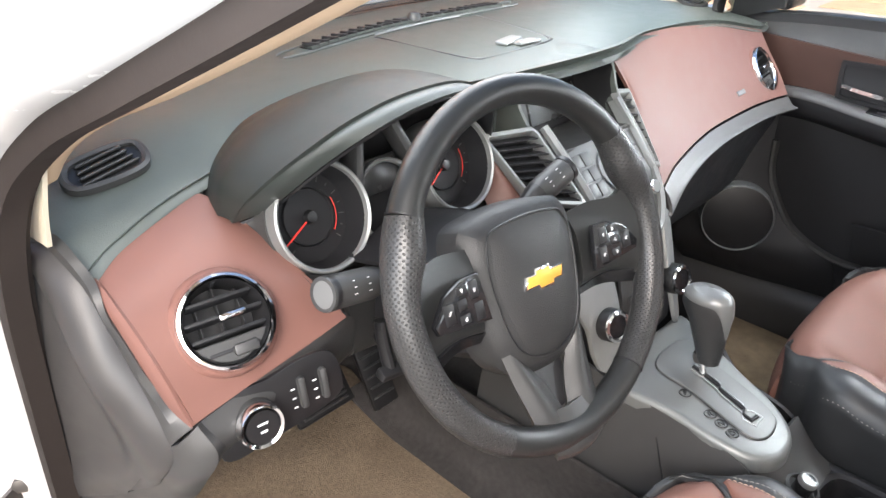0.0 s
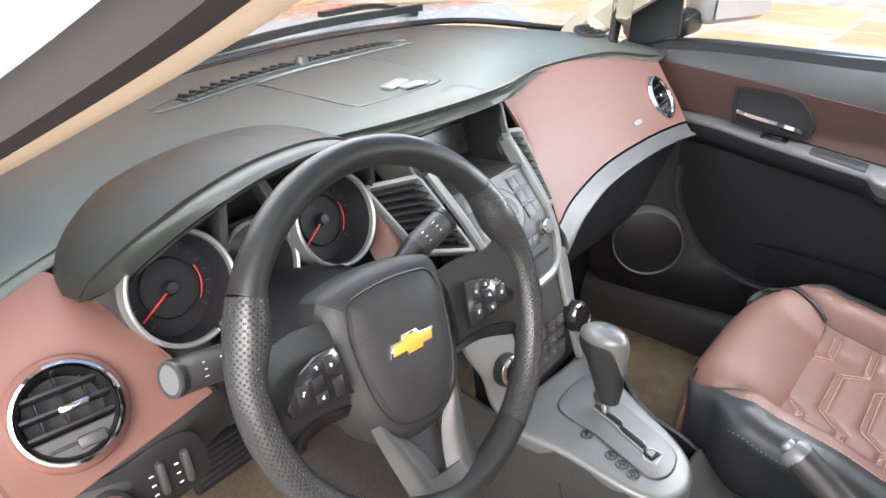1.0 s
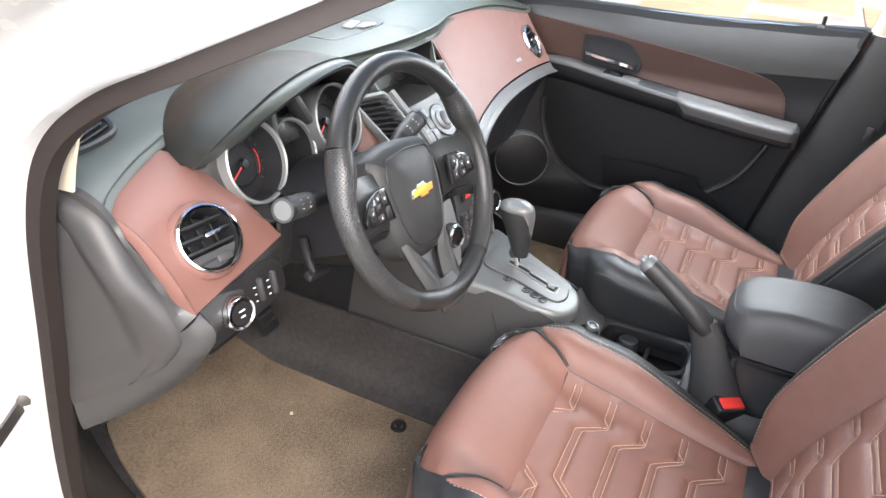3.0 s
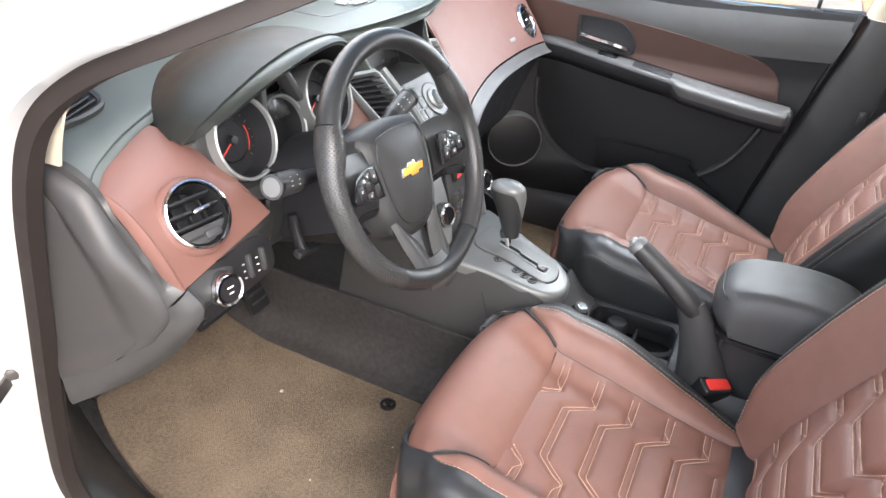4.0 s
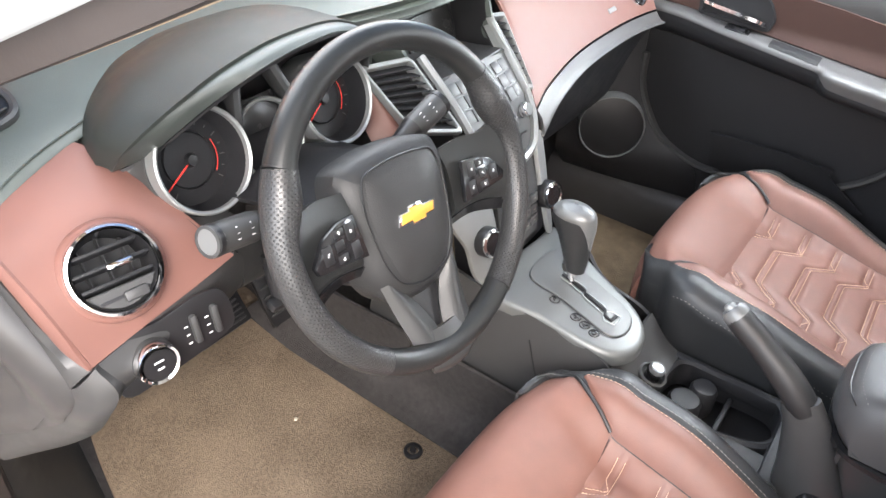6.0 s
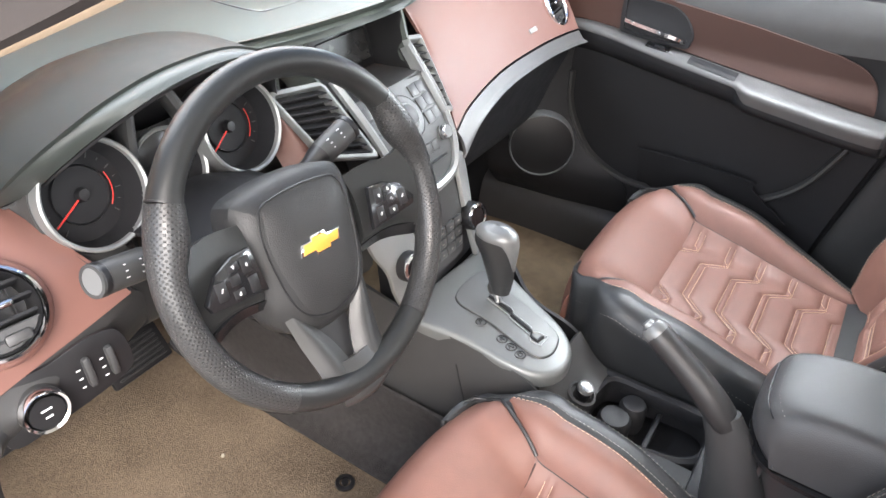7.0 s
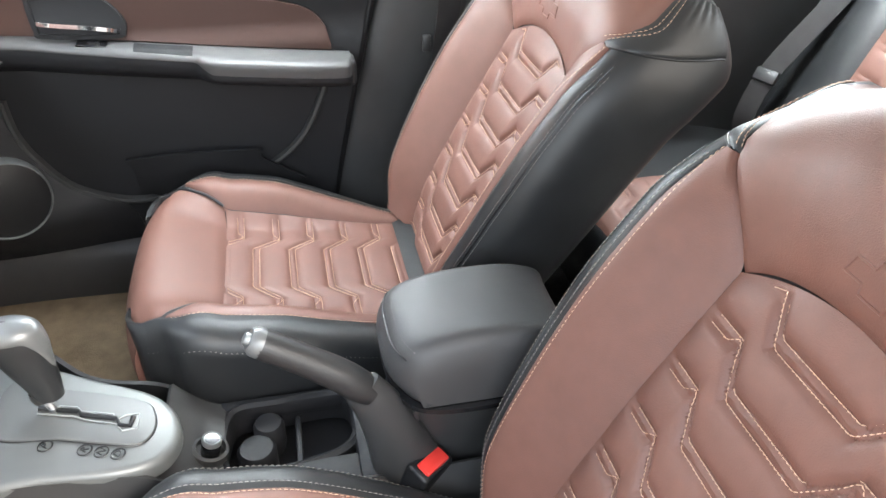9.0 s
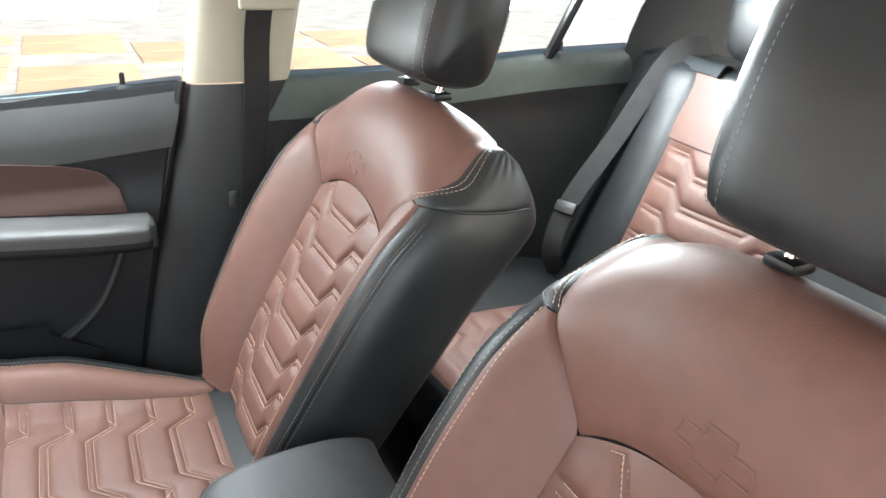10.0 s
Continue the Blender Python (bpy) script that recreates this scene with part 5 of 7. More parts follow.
# side spokes with switches
for sgn in (-1, 1):
    part("spoke", wheel_patch([[(sgn * 0.070, 0.048, -0.020), (sgn * 0.072, 0.02, -0.012), (sgn * 0.072, -0.022, -0.014), (sgn * 0.068, -0.035, -0.024)],
                               [(sgn * 0.105, 0.052, -0.016), (sgn * 0.108, 0.02, -0.009), (sgn * 0.108, -0.020, -0.011), (sgn * 0.104, -0.030, -0.020)],
                               [(sgn * 0.135, 0.050, -0.008), (sgn * 0.138, 0.02, -0.004), (sgn * 0.138, -0.020, -0.006), (sgn * 0.136, -0.034, -0.012)],
                               [(sgn * 0.158, 0.062, 0.0), (sgn * 0.162, 0.02, 0.004), (sgn * 0.162, -0.022, 0.002), (sgn * 0.158, -0.045, -0.002)]], 16, 14, 0.010, sgn < 0), M_RIM, wheel)
    outline = [(sgn * (0.108 + (x - 0.108) * 0.9), 0.006 + (y - 0.006) * 0.88) for x, y in ((0.079, 0.034), (0.104, 0.033), (0.128, 0.023), (0.148, -0.001), (0.144, -0.011), (0.072, -0.019))]
    pod = part("switch_pod", prism(outline if sgn > 0 else outline[::-1], 0.006, 0.002, 2, HM @ pose(0, 0, -0.0075, 0, sgn * -4, 0)), M_GLOSS, wheel, "gloss black switch pod")
    for dx, dy, wx, wy in ((0.090, 0.019, 0.013, 0.020), (0.087, -0.004, 0.013, 0.020), (0.108, 0.009, 0.013, 0.012), (0.106, 0.023, 0.015, 0.010), (0.108, -0.006, 0.015, 0.010), (0.127, 0.005, 0.014, 0.022)):
        part("switch", rbox(wx * 0.86, wy * 0.84, 0.003, 0.0012, 2, HM @ pose(sgn * (0.108 + (dx - 0.108) * 0.9), 0.006 + (dy - 0.006) * 0.88, 0.0042 + 0.0009 * (dx - 0.088) * 78, 0, sgn * -4, 0)), M_BLACK, pod)
    for dx, dy in ((0.090, 0.019), (0.087, -0.004), (0.108, 0.009), (0.127, 0.006), (0.106, 0.023), (0.108, -0.006))[0 if sgn > 0 else 3:] + (((0.090, 0.019),) if sgn < 0 else ()):
        zb = 0.0059 + 0.0009 * (dx - 0.088) * 78
        bars = [rbox(random.uniform(0.0012, 0.0032), 0.0007, 0.0005, 0, 1, HM @ pose(sgn * (0.108 + (dx - 0.108) * 0.9) + random.uniform(-0.0010, 0.0010), 0.006 + (dy - 0.006) * 0.88 + 0.0012 * (q - 1), zb, 0, sgn * -4, random.choice((0, 8, -8, 0)))) for q in range(3)]
        part("switch_mark", join(*bars), M_PRINT, pod, smooth=False)
    # the bright lower edge of each side spoke
    part("spoke_trim", wheel_patch([[(sgn * 0.066, -0.034, -0.020), (sgn * 0.066, -0.044, -0.028)], [(sgn * 0.105, -0.028, -0.014), (sgn * 0.105, -0.040, -0.022)], [(sgn * 0.150, -0.036, -0.006), (sgn * 0.148, -0.050, -0.012)]], 12, 5, 0.008, sgn > 0), M_GLOSS, wheel)
# lower double spoke, its arms meeting at the rim
for sgn in (-1, 1):
    part("lower_spoke", wheel_patch([[(sgn * 0.060, -0.050, -0.020), (sgn * 0.048, -0.064, -0.012), (sgn * 0.030, -0.080, -0.018)],
                                     [(sgn * 0.053, -0.095, -0.014), (sgn * 0.036, -0.100, -0.005), (sgn * 0.014, -0.106, -0.013)],
                                     [(sgn * 0.047, -0.130, -0.006), (sgn * 0.026, -0.134, 0.003), (sgn * 0.003, -0.140, -0.005)],
                                     [(sgn * 0.046, -0.162, 0.002), (sgn * 0.024, -0.166, 0.008), (sgn * 0.000, -0.168, 0.006)]], 20, 12, 0.009, sgn > 0), M_SPOKE, wheel, "satin grey lower spoke")
part("spoke_foot", wheel_patch([[(-0.040, -0.128, -0.006), (-0.012, -0.130, 0.001), (0.012, -0.130, 0.001), (0.040, -0.128, -0.006)], [(-0.040, -0.146, 0.002), (-0.014, -0.150, 0.009), (0.014, -0.150, 0.009), (0.040, -0.146, 0.002)], [(-0.037, -0.166, 0.006), (-0.014, -0.170, 0.013), (0.014, -0.170, 0.013), (0.037, -0.166, 0.006)], [(-0.034, -0.176, 0.002), (-0.012, -0.180, 0.006), (0.012, -0.180, 0.006), (0.034, -0.176, 0.002)]], 16, 18, 0.006, False), M_SPOKE, wheel, "satin grey foot of the lower spoke")
part("spoke_web", wheel_patch([[(-0.03, -0.07, -0.03), (0.03, -0.07, -0.03)], [(-0.012, -0.135, -0.012), (0.012, -0.135, -0.012)]], 8, 6, 0.006, False), M_BLACK, wheel)
# column shroud, stalks and lever
column = thing("steering_column", (-0.36, 0.15, 0.82), "dark plastic steering column shroud", "steering column")
ax = -WN
# Shroud takes the darkened plastic: shade behind the wheel is put into the colour.
part("shroud", sweep([V(-0.36, 0.0, 0.885) + ax * d for d in (0.025, 0.05, 0.10, 0.16, 0.22)], [(-0.062, -0.045), (-0.03, -0.065), (0.03, -0.065), (0.062, -0.045), (0.066, 0.0), (0.055, 0.038), (0.0, 0.050), (-0.055, 0.038), (-0.066, 0.0)], scale=[0.85, 1.0, 1.08, 1.1, 1.1]), M_DOOR, column)
part("shroud_top", patch([[(-0.435, 0.060, 0.905), (-0.36, 0.050, 0.945), (-0.285, 0.060, 0.905)], [(-0.440, 0.120, 0.895), (-0.36, 0.120, 0.925), (-0.280, 0.120, 0.895)], [(-0.445, 0.19, 0.880), (-0.36, 0.20, 0.900), (-0.275, 0.19, 0.880)]], 12, 16, 0.006), M_DOOR, column)
part("adjust_lever", sweep(spl([(-0.440, 0.150, 0.815), (-0.443, 0.142, 0.790), (-0.446, 0.130, 0.765)], 8), circle(0.010, 10, 0.007)), M_BLACK, column, "black column release lever")
part("adjust_handle", rbox(0.050, 0.016, 0.012, 0.004, 2, pose(-0.440, 0.126, 0.762, 20, 10, 0)), M_BLACK, column)


def stalk(tip, root, name_label, knob):
    s = thing("column_stalk", root, name_label, "stalk")
    a, b = Vector(root), Vector(tip)
    d = (b - a).normalized()
    m = facing(a, d, (0, 0, 1))
    length = (b - a).length
    part("arm", lathe([(0, 0), (0.009, 0), (0.011, length * 0.45), (0.0145, length * 0.55), (0.0155, length * 0.60)], 24, m), M_BLACK, s)
    part("barrel", lathe([(0.0155, length * 0.60), (0.0160, length * 0.62), (0.0160, length * 0.93), (0.015, length * 0.96)], 28, m), M_PLAST, s)
    v = m.inverted() @ V(-1.0, -0.4, 1.3)
    eye_a = math.atan2(v.y, v.x) + math.pi / 2
    for k in range(2):
        part("print_mark", join(*[rbox(0.0007, 0.0030 - 0.001 * q, 0.0005, 0, 1, m @ Matrix.Rotation(eye_a + math.radians(22 * q), 4, "Z") @ pose(0, -0.0161, length * (0.70 + 0.13 * k), 90, 0, 0)) for q in range(-1, 2)]), M_PRINT, s, smooth=False)
    part("end_cap", lathe([(0.015, length * 0.94), (0.0165, length * 0.95), (0.0165, length * 0.99), (0.014, length), (0, length + 0.001)], 28, m), M_BLACK, s)
    if knob:
        part("cap_ring", lathe([(0.0165, length * 0.985), (0.0160, length + 0.001), (0.0130, length + 0.0015), (0.0125, length)], 28, m), M_PLAST, s)
        part("cap_face", lathe([(0.0128, length + 0.0006), (0, length + 0.0014)], 24, m), M_CAP, s, "grey end cap")
    return s


stalk((-0.545, 0.100, 0.918), (-0.405, 0.115, 0.880), "black indicator and light stalk with white marks", True)
stalk((-0.188, 0.096, 0.935), (-0.315, 0.105, 0.885), "black wiper stalk with white marks", False)


# ---- centre stack ----
STACK_Z = [0.55, 0.62, 0.70, 0.75, 0.80, 0.85, 0.90, 0.94, 1.0]
STACK_Y = [0.045, 0.050, 0.062, 0.078, 0.095, 0.122, 0.170, 0.210, 0.260]


def on_stack(x, z, out=0.0):
    """A place on the front of the stack, out metres towards the seats."""
    y = interp(z, STACK_Z, STACK_Y)
    dy = (interp(z + 0.01, STACK_Z, STACK_Y) - interp(z - 0.01, STACK_Z, STACK_Y)) / 0.02
    n = Vector((0, -1, dy)).normalized()
    return Vector((x, y + 0.6 * x * x, z)) + n * out


def stack_frame(x, z, out=0.0):
    dy = (interp(z + 0.01, STACK_Z, STACK_Y) - interp(z - 0.01, STACK_Z, STACK_Y)) / 0.02
    return facing(on_stack(x, z, out), (0, -1, dy))


def stack_sheet(left, right, z0, z1, out, nx=12, nz=14, thick=0.006):
    """A panel on the stack between two side lines x(z)."""
    g = []
    for i in range(nz + 1):
        z = z0 + (z1 - z0) * i / nz
        a, b = left(z), right(z)
        g.append([on_stack(a + (b - a) * j / nx, z, out) for j in range(nx + 1)])
    return sheet(g, thick)


stack = thing("centre_stack", (0, 0.10, 0.60), "silver and grey centre stack with radio and heater controls", "centre console")
part("core", stack_sheet(lambda z: -0.10, lambda z: 0.10, 0.60, 0.890, -0.012, thick=0.05), M_BLACK, stack)
radio = part("radio_panel", stack_sheet(lambda z: interp(z, [0.765, 0.83, 0.92], [-0.052, -0.080, -0.090]), lambda z: interp(z, [0.765, 0.83, 0.92], [0.052, 0.080, 0.090]), 0.765, 0.902, 0.0), M_SATIN, stack, "grey radio panel with buttons")
part("main_dial", lathe([(0.021, 0.0), (0.021, 0.004), (0.017, 0.008), (0.016, 0.008)], 32, stack_frame(-0.004, 0.866)), M_SILVER, radio, "chrome ring round the main dial")
part("dial_cap", lathe([(0.0165, 0.002), (0.0160, 0.009), (0.012, 0.011), (0, 0.0112)], 28, stack_frame(-0.004, 0.866)), M_SATIN, radio)
part("dial_groove", tube([stack_frame(-0.004, 0.866, 0.0008) @ V(0.034 * math.cos(a), 0.034 * math.sin(a), 0) for a in [k * math.pi / 24 for k in range(48)]], 0.0008, 5, up=(0, -0.8, 0.6), closed=True), M_BLACK, radio)
part("dial_zone", lathe([(0.0330, 0.0008), (0.0325, 0.0016), (0.022, 0.0016)], 48, stack_frame(-0.004, 0.866)), M_SATIN, radio)
for sx in (-1, 1):
    cx_ = -0.004 + sx * 0.0545
    part("button_bed", rbox(0.0385, 0.0605, 0.0012, 0.0005, 1, stack_frame(cx_, 0.870, 0.0002)), M_BLACK, radio)
    for i in range(2):
        for j in range(3):
            part("radio_button", rbox(0.0182, 0.0192, 0.0030, 0.0010, 2, stack_frame(cx_ + (i - 0.5) * 0.0192, 0.870 + (j - 1) * 0.0202 * 0.72, 0.0008) @ pose(0, (j - 1) * 0.0202 * 0.14, 0)), M_SATIN, radio)
for x in (-0.056, 0.056):
    kr = part("radio_knob", lathe([(0.0112, 0), (0.0112, 0.010), (0.0095, 0.013), (0, 0.0132)], 28, stack_frame(x, 0.826)), M_CAP, radio, "small satin knob")
    part("knob_ring", lathe([(0.0116, 0.004), (0.0118, 0.009), (0.0100, 0.0128), (0.0092, 0.0128)], 28, stack_frame(x, 0.826)), M_CHROME, kr)
for i in range(4):
    part("radio_button", rbox(0.0172, 0.0150, 0.0030, 0.0010, 2, stack_frame(-0.027 + 0.018 * i, 0.818, 0.0008)), M_SATIN, radio)
part("button_gap", rbox(0.074, 0.0165, 0.0010, 0.0003, 1, stack_frame(0, 0.818, 0.0004)), M_BLACK, radio)
part("disc_slot", rbox(0.092, 0.004, 0.004, 0.001, 1, stack_frame(0, 0.799, 0.0005)), M_BLACK, radio, "dark disc slot")
# silver frame of the radio: a tapering bow
for sgn in (-1, 1):
    path = spl([on_stack(sgn * x, z, 0.004) for x, z in ((0.092, 0.930), (0.086, 0.87), (0.078, 0.82), (0.064, 0.783), (0.04, 0.768), (0.0, 0.764))], 30)
    part("silver_bow", sweep(path, [(-0.006, -0.004), (0.006, -0.004), (0.006, 0.003), (0.0, 0.006), (-0.006, 0.003)], (0, -0.9, 0.45)), M_SILVER, stack, "silver trim bow")
# display under its hood
scr = thing("display", (0, 0.26, 0.95), "small dark display in a deep hood on the dash", "display")
hood_l = [(-0.100, 0.182, 0.900), (-0.106, 0.222, 0.935), (-0.108, 0.238, 0.972), (-0.07, 0.236, 0.992), (0.0, 0.230, 0.998), (0.06, 0.222, 1.002), (0.092, 0.218, 0.988), (0.097, 0.205, 0.942), (0.094, 0.176, 0.900)]
part("display_hood", patch([hood_l, [(x * 1.0, y + 0.035, z + 0.006) for x, y, z in hood_l], [(x, y + 0.09, z + 0.002) for x, y, z in hood_l]], 12, 48, 0.005), M_DASH, scr)
part("hood_inner", patch([[(x * 0.985, y + 0.002, z - 0.003) for x, y, z in hood_l], [(x * 0.92, max(y + 0.055, 0.288), z * 0.975 + 0.010) for x, y, z in hood_l]], 8, 40, 0.003, True), M_BLACK, scr)
part("hood_floor", quad_sheet([(-0.100, 0.173, 0.901), (0.094, 0.171, 0.901), (0.092, 0.290, 0.884), (-0.088, 0.290, 0.884)], 8, 6), M_PLAST, scr)
sm = facing((0.022, 0.280, 0.922), (0, -0.94, 0.33))
part("screen_frame", rbox(0.150, 0.076, 0.012, 0.006, 2, sm), M_BLACK, scr)
part("screen_glass", rbox(0.116, 0.050, 0.004, 0.002, 1, sm @ pose(0, 0, 0.006)), M_SCREEN, scr, "dark display glass")


def side_vent(c, label):
    """A four-cornered outlet with a silver frame: corners in turn from the upper outer one."""
    v = thing("air_vent", c[3], label, "air vent")
    p = [Vector(q) for q in c]
    nrm = (p[1] - p[0]).cross(p[3] - p[0]).normalized()
    if nrm.y > 0:
        nrm = -nrm
    mid = sum(p, Vector()) / 4
    inner = [q.lerp(mid, 0.13) for q in p]
    path = []
    for a, b in zip(p, p[1:] + p[:1]):
        path += [a.lerp(b, 0.06 + 0.88 * k / 8) for k in range(9)]
    g = []
    inn = []
    for a, b in zip(inner, inner[1:] + inner[:1]):
        inn += [a.lerp(b, 0.04 + 0.92 * k / 8) for k in range(9)]
    for f, o in ((0.0, -0.010), (0.0, 0.001), (0.25, 0.003), (0.85, 0.003), (1.0, 0.001), (1.0, -0.02)):
        g.append([a.lerp(b, f) + nrm * o for a, b in zip(path + path[:1], inn + inn[:1])])
    part("vent_frame", sheet(g), M_SILVER, v, "silver vent frame")
    part("hollow", sheet([[inner[0] - nrm * 0.02, inner[3] - nrm * 0.02], [inner[1] - nrm * 0.02, inner[2] - nrm * 0.02]], 0.003), M_BLACK, v)
    side = (inner[1] - inner[0])
    for k in range(9):
        f = (k + 0.5) / 9
        a, b = inner[0].lerp(inner[3], f), inner[1].lerp(inner[2], f)
        d = (b - a)
        down = (inner[3] - inner[0]).normalized()
        u = (nrm * 0.8 + down * 0.6).normalized()
        q = u.cross(d.normalized())
        hw, th = 0.0075, 0.0016
        g = [[e + u * s * hw + q * th * t for s, t in ((-1, -1), (1, -0.6), (1, 0.6), (-1, 1), (-1, -1))] for e in (a - nrm * 0.006, b - nrm * 0.006)]
        part("slat", sheet(g), M_DOOR, v, smooth=False)
    return v


side_vent([(-0.197, 0.226, 0.943), (-0.112, 0.205, 0.938), (-0.092, 0.120, 0.842), (-0.172, 0.150, 0.862)], "slatted centre air vent in a silver frame")
side_vent([(0.092, 0.209, 0.945), (0.136, 0.212, 0.936), (0.110, 0.126, 0.838), (0.074, 0.118, 0.852)], "narrow slatted centre air vent in a silver frame")
# heater controls
heater = part("heater_panel", stack_sheet(lambda z: interp(z, [0.625, 0.70, 0.76], [-0.058, -0.062, -0.056]), lambda z: interp(z, [0.625, 0.70, 0.76], [0.052, 0.056, 0.054]), 0.628, 0.762, -0.001), M_PLAST, stack, "dark heater panel with buttons")
part("hazard_switch", rbox(0.034, 0.026, 0.006, 0.003, 2, stack_frame(-0.020, 0.735, 0.002)), M_BLACK, heater)
part("hazard_triangle", prism([(-0.010, -0.008), (0.010, -0.008), (0.0, 0.009)], 0.0015, 0, 1, stack_frame(-0.020, 0.735, 0.005)), M_RED, heater, "red warning triangle")
for j in range(3):
    for i in range(4):
        part("heater_button", rbox(0.0215, 0.0165, 0.006, 0.002, 2, stack_frame(-0.038 + 0.0245 * i, 0.694 - 0.0195 * j, 0.001)), M_PANEL, heater)
        part("button_mark", rbox(0.005, 0.0014, 0.0006, 0, 1, stack_frame(-0.038 + 0.0245 * i, 0.694 - 0.0195 * j, 0.0044)), M_GREYTHREAD, heater, smooth=False)
for sgn in (-1, 1):
    cx = -0.102 if sgn < 0 else 0.073
    wing = [(sgn * a, b) for a, b in ((0.050, 0.098), (0.066, 0.085), (0.056, 0.035), (0.036, -0.005), (0.030, -0.045), (0.015, -0.075), (-0.018, -0.080), (-0.028, -0.03), (-0.026, 0.03), (-0.01, 0.085), (0.02, 0.10))]
    if sgn > 0:
        wing = [(a * 0.45, b) for a, b in wing]
    o = spl([(a, b, 0) for a, b in wing], 40, True)
    part("silver_wing", prism([(q.x, q.y) for q in (o if sgn > 0 else o[::-1])], 0.008, 0.003, 2, facing(on_stack(cx, 0.690, -0.004), (0.25 * sgn if sgn > 0 else -0.2, -1, 0.30))), M_SILVER, stack, "silver surround of the heater knob")
    km = facing(on_stack(cx, 0.684, 0.002), (-0.15, -1, 0.30))
    kn = part("heater_knob", lathe([(0.024, 0), (0.0235, 0.016), (0.021, 0.020), (0.019, 0.0205)], 40, km), M_BLACK, stack, "ribbed black knob with a chrome ring")
    part("knob_ring", lathe([(0.0222, 0.017), (0.0226, 0.021), (0.019, 0.0225), (0.0165, 0.021)], 40, km), M_CHROME, kn)
    part("knob_face", lathe([(0.0175, 0.020), (0, 0.0205)], 30, km), M_GLOSS, kn)

# ---- centre console between the seats ----
console = thing("centre_console", (-0.02, -0.15, 0.30), "dark console between the seats with a silver gear surround", "centre console")
side_l = [[(-0.130, 0.24, 0.66), (-0.135, 0.26, 0.50), (-0.145, 0.28, 0.30)], [(-0.118, 0.05, 0.610), (-0.132, 0.06, 0.46), (-0.145, 0.08, 0.30)], [(-0.108, -0.06, 0.590), (-0.128, -0.05, 0.46), (-0.145, -0.05, 0.30)],
          [(-0.102, -0.15, 0.572), (-0.125, -0.16, 0.46), (-0.145, -0.16, 0.30)], [(-0.098, -0.24, 0.512), (-0.122, -0.25, 0.44), (-0.14, -0.25, 0.30)], [(-0.098, -0.45, 0.500), (-0.122, -0.45, 0.44), (-0.14, -0.45, 0.30)], [(-0.10, -0.75, 0.510), (-0.122, -0.75, 0.44), (-0.14, -0.75, 0.30)]]
part("side_panel", patch(side_l, 40, 14, 0.006, True), M_PLAST, console)
# Far twin of the panel above, its shade painted in by the darker plastic.
part("side_panel", patch([[(0.09 + (-x - 0.10) + 0.045 * smooth01(0.0, 0.06, y) - 0.012 * smooth01(0.02, -0.05, y), y, z - 0.035 * smooth01(0.03, -0.10, y)) for x, y, z in c] for c in side_l], 40, 14, 0.006), M_DOOR, console)
part("panel_seam", tube(spl([(-0.1235, -0.045, 0.560), (-0.134, -0.072, 0.50), (-0.142, -0.108, 0.42), (-0.147, -0.135, 0.36)], 16), 0.0010, 5), M_BLACK, console, "dark joint between two panels")
plate = [(-0.118, 0.055), (-0.108, -0.05), (-0.104, -0.125), (-0.088, -0.168), (-0.050, -0.188), (-0.008, -0.182), (0.025, -0.150), (0.052, -0.08), (0.078, -0.02), (0.105, 0.045), (0.05, 0.052), (-0.05, 0.058)]


def con_z(y):
    return interp(y, [-0.20, -0.129, -0.05, 0.05], [0.568, 0.583, 0.596, 0.606])


def con_prism(outline, up, depth, r, k=60, smoothed=True):
    o = [(p.x, p.y) for p in spl([(x, y, 0) for x, y in outline], k, True)] if smoothed else outline
    bm = prism(o, depth, r, 3)
    for v in bm.verts:
        v.co.z += con_z(v.co.y) + up
    return bm


surround = part("gear_surround", con_prism(plate, -0.019, 0.023, 0.009), M_PLATE, console, "silver gear lever surround")
gate = [(-0.040, 0.010), (-0.052, -0.06), (-0.064, -0.135), (-0.050, -0.158), (-0.018, -0.160), (0.008, -0.140), (0.030, -0.05), (0.046, 0.010)]
gp = part("gear_gate", con_prism(gate, 0.003, 0.004, 0.0015), M_GATE, surround, "grey gear gate plate")
part("gate_outline", tube([(p.x, p.y, con_z(p.y) + 0.0040) for p in spl([(x, y, 0) for x, y in gate], 60, True)], 0.0011, 5, closed=True), M_BLACK, surround)
part("gate_slot", tube([(x, y, con_z(y) + 0.0072) for x, y in ((-0.002, -0.030), (-0.010, -0.075), (-0.016, -0.078), (-0.024, -0.118), (-0.034, -0.122), (-0.036, -0.134), (-0.022, -0.136))], 0.0032, 8), M_BLACK, gp, "dark gate slot")
part("slot_rim", tube([(x, y, con_z(y) + 0.0068) for x, y in ((0.004, -0.030), (-0.003, -0.072), (-0.010, -0.078), (-0.016, -0.113), (-0.026, -0.118), (-0.018, -0.128), (-0.016, -0.142), (-0.040, -0.142), (-0.043, -0.126), (-0.032, -0.118), (-0.024, -0.084), (-0.018, -0.072), (-0.010, -0.030))], 0.0012, 6), M_SILVER, gp, "bright rim of the slot")
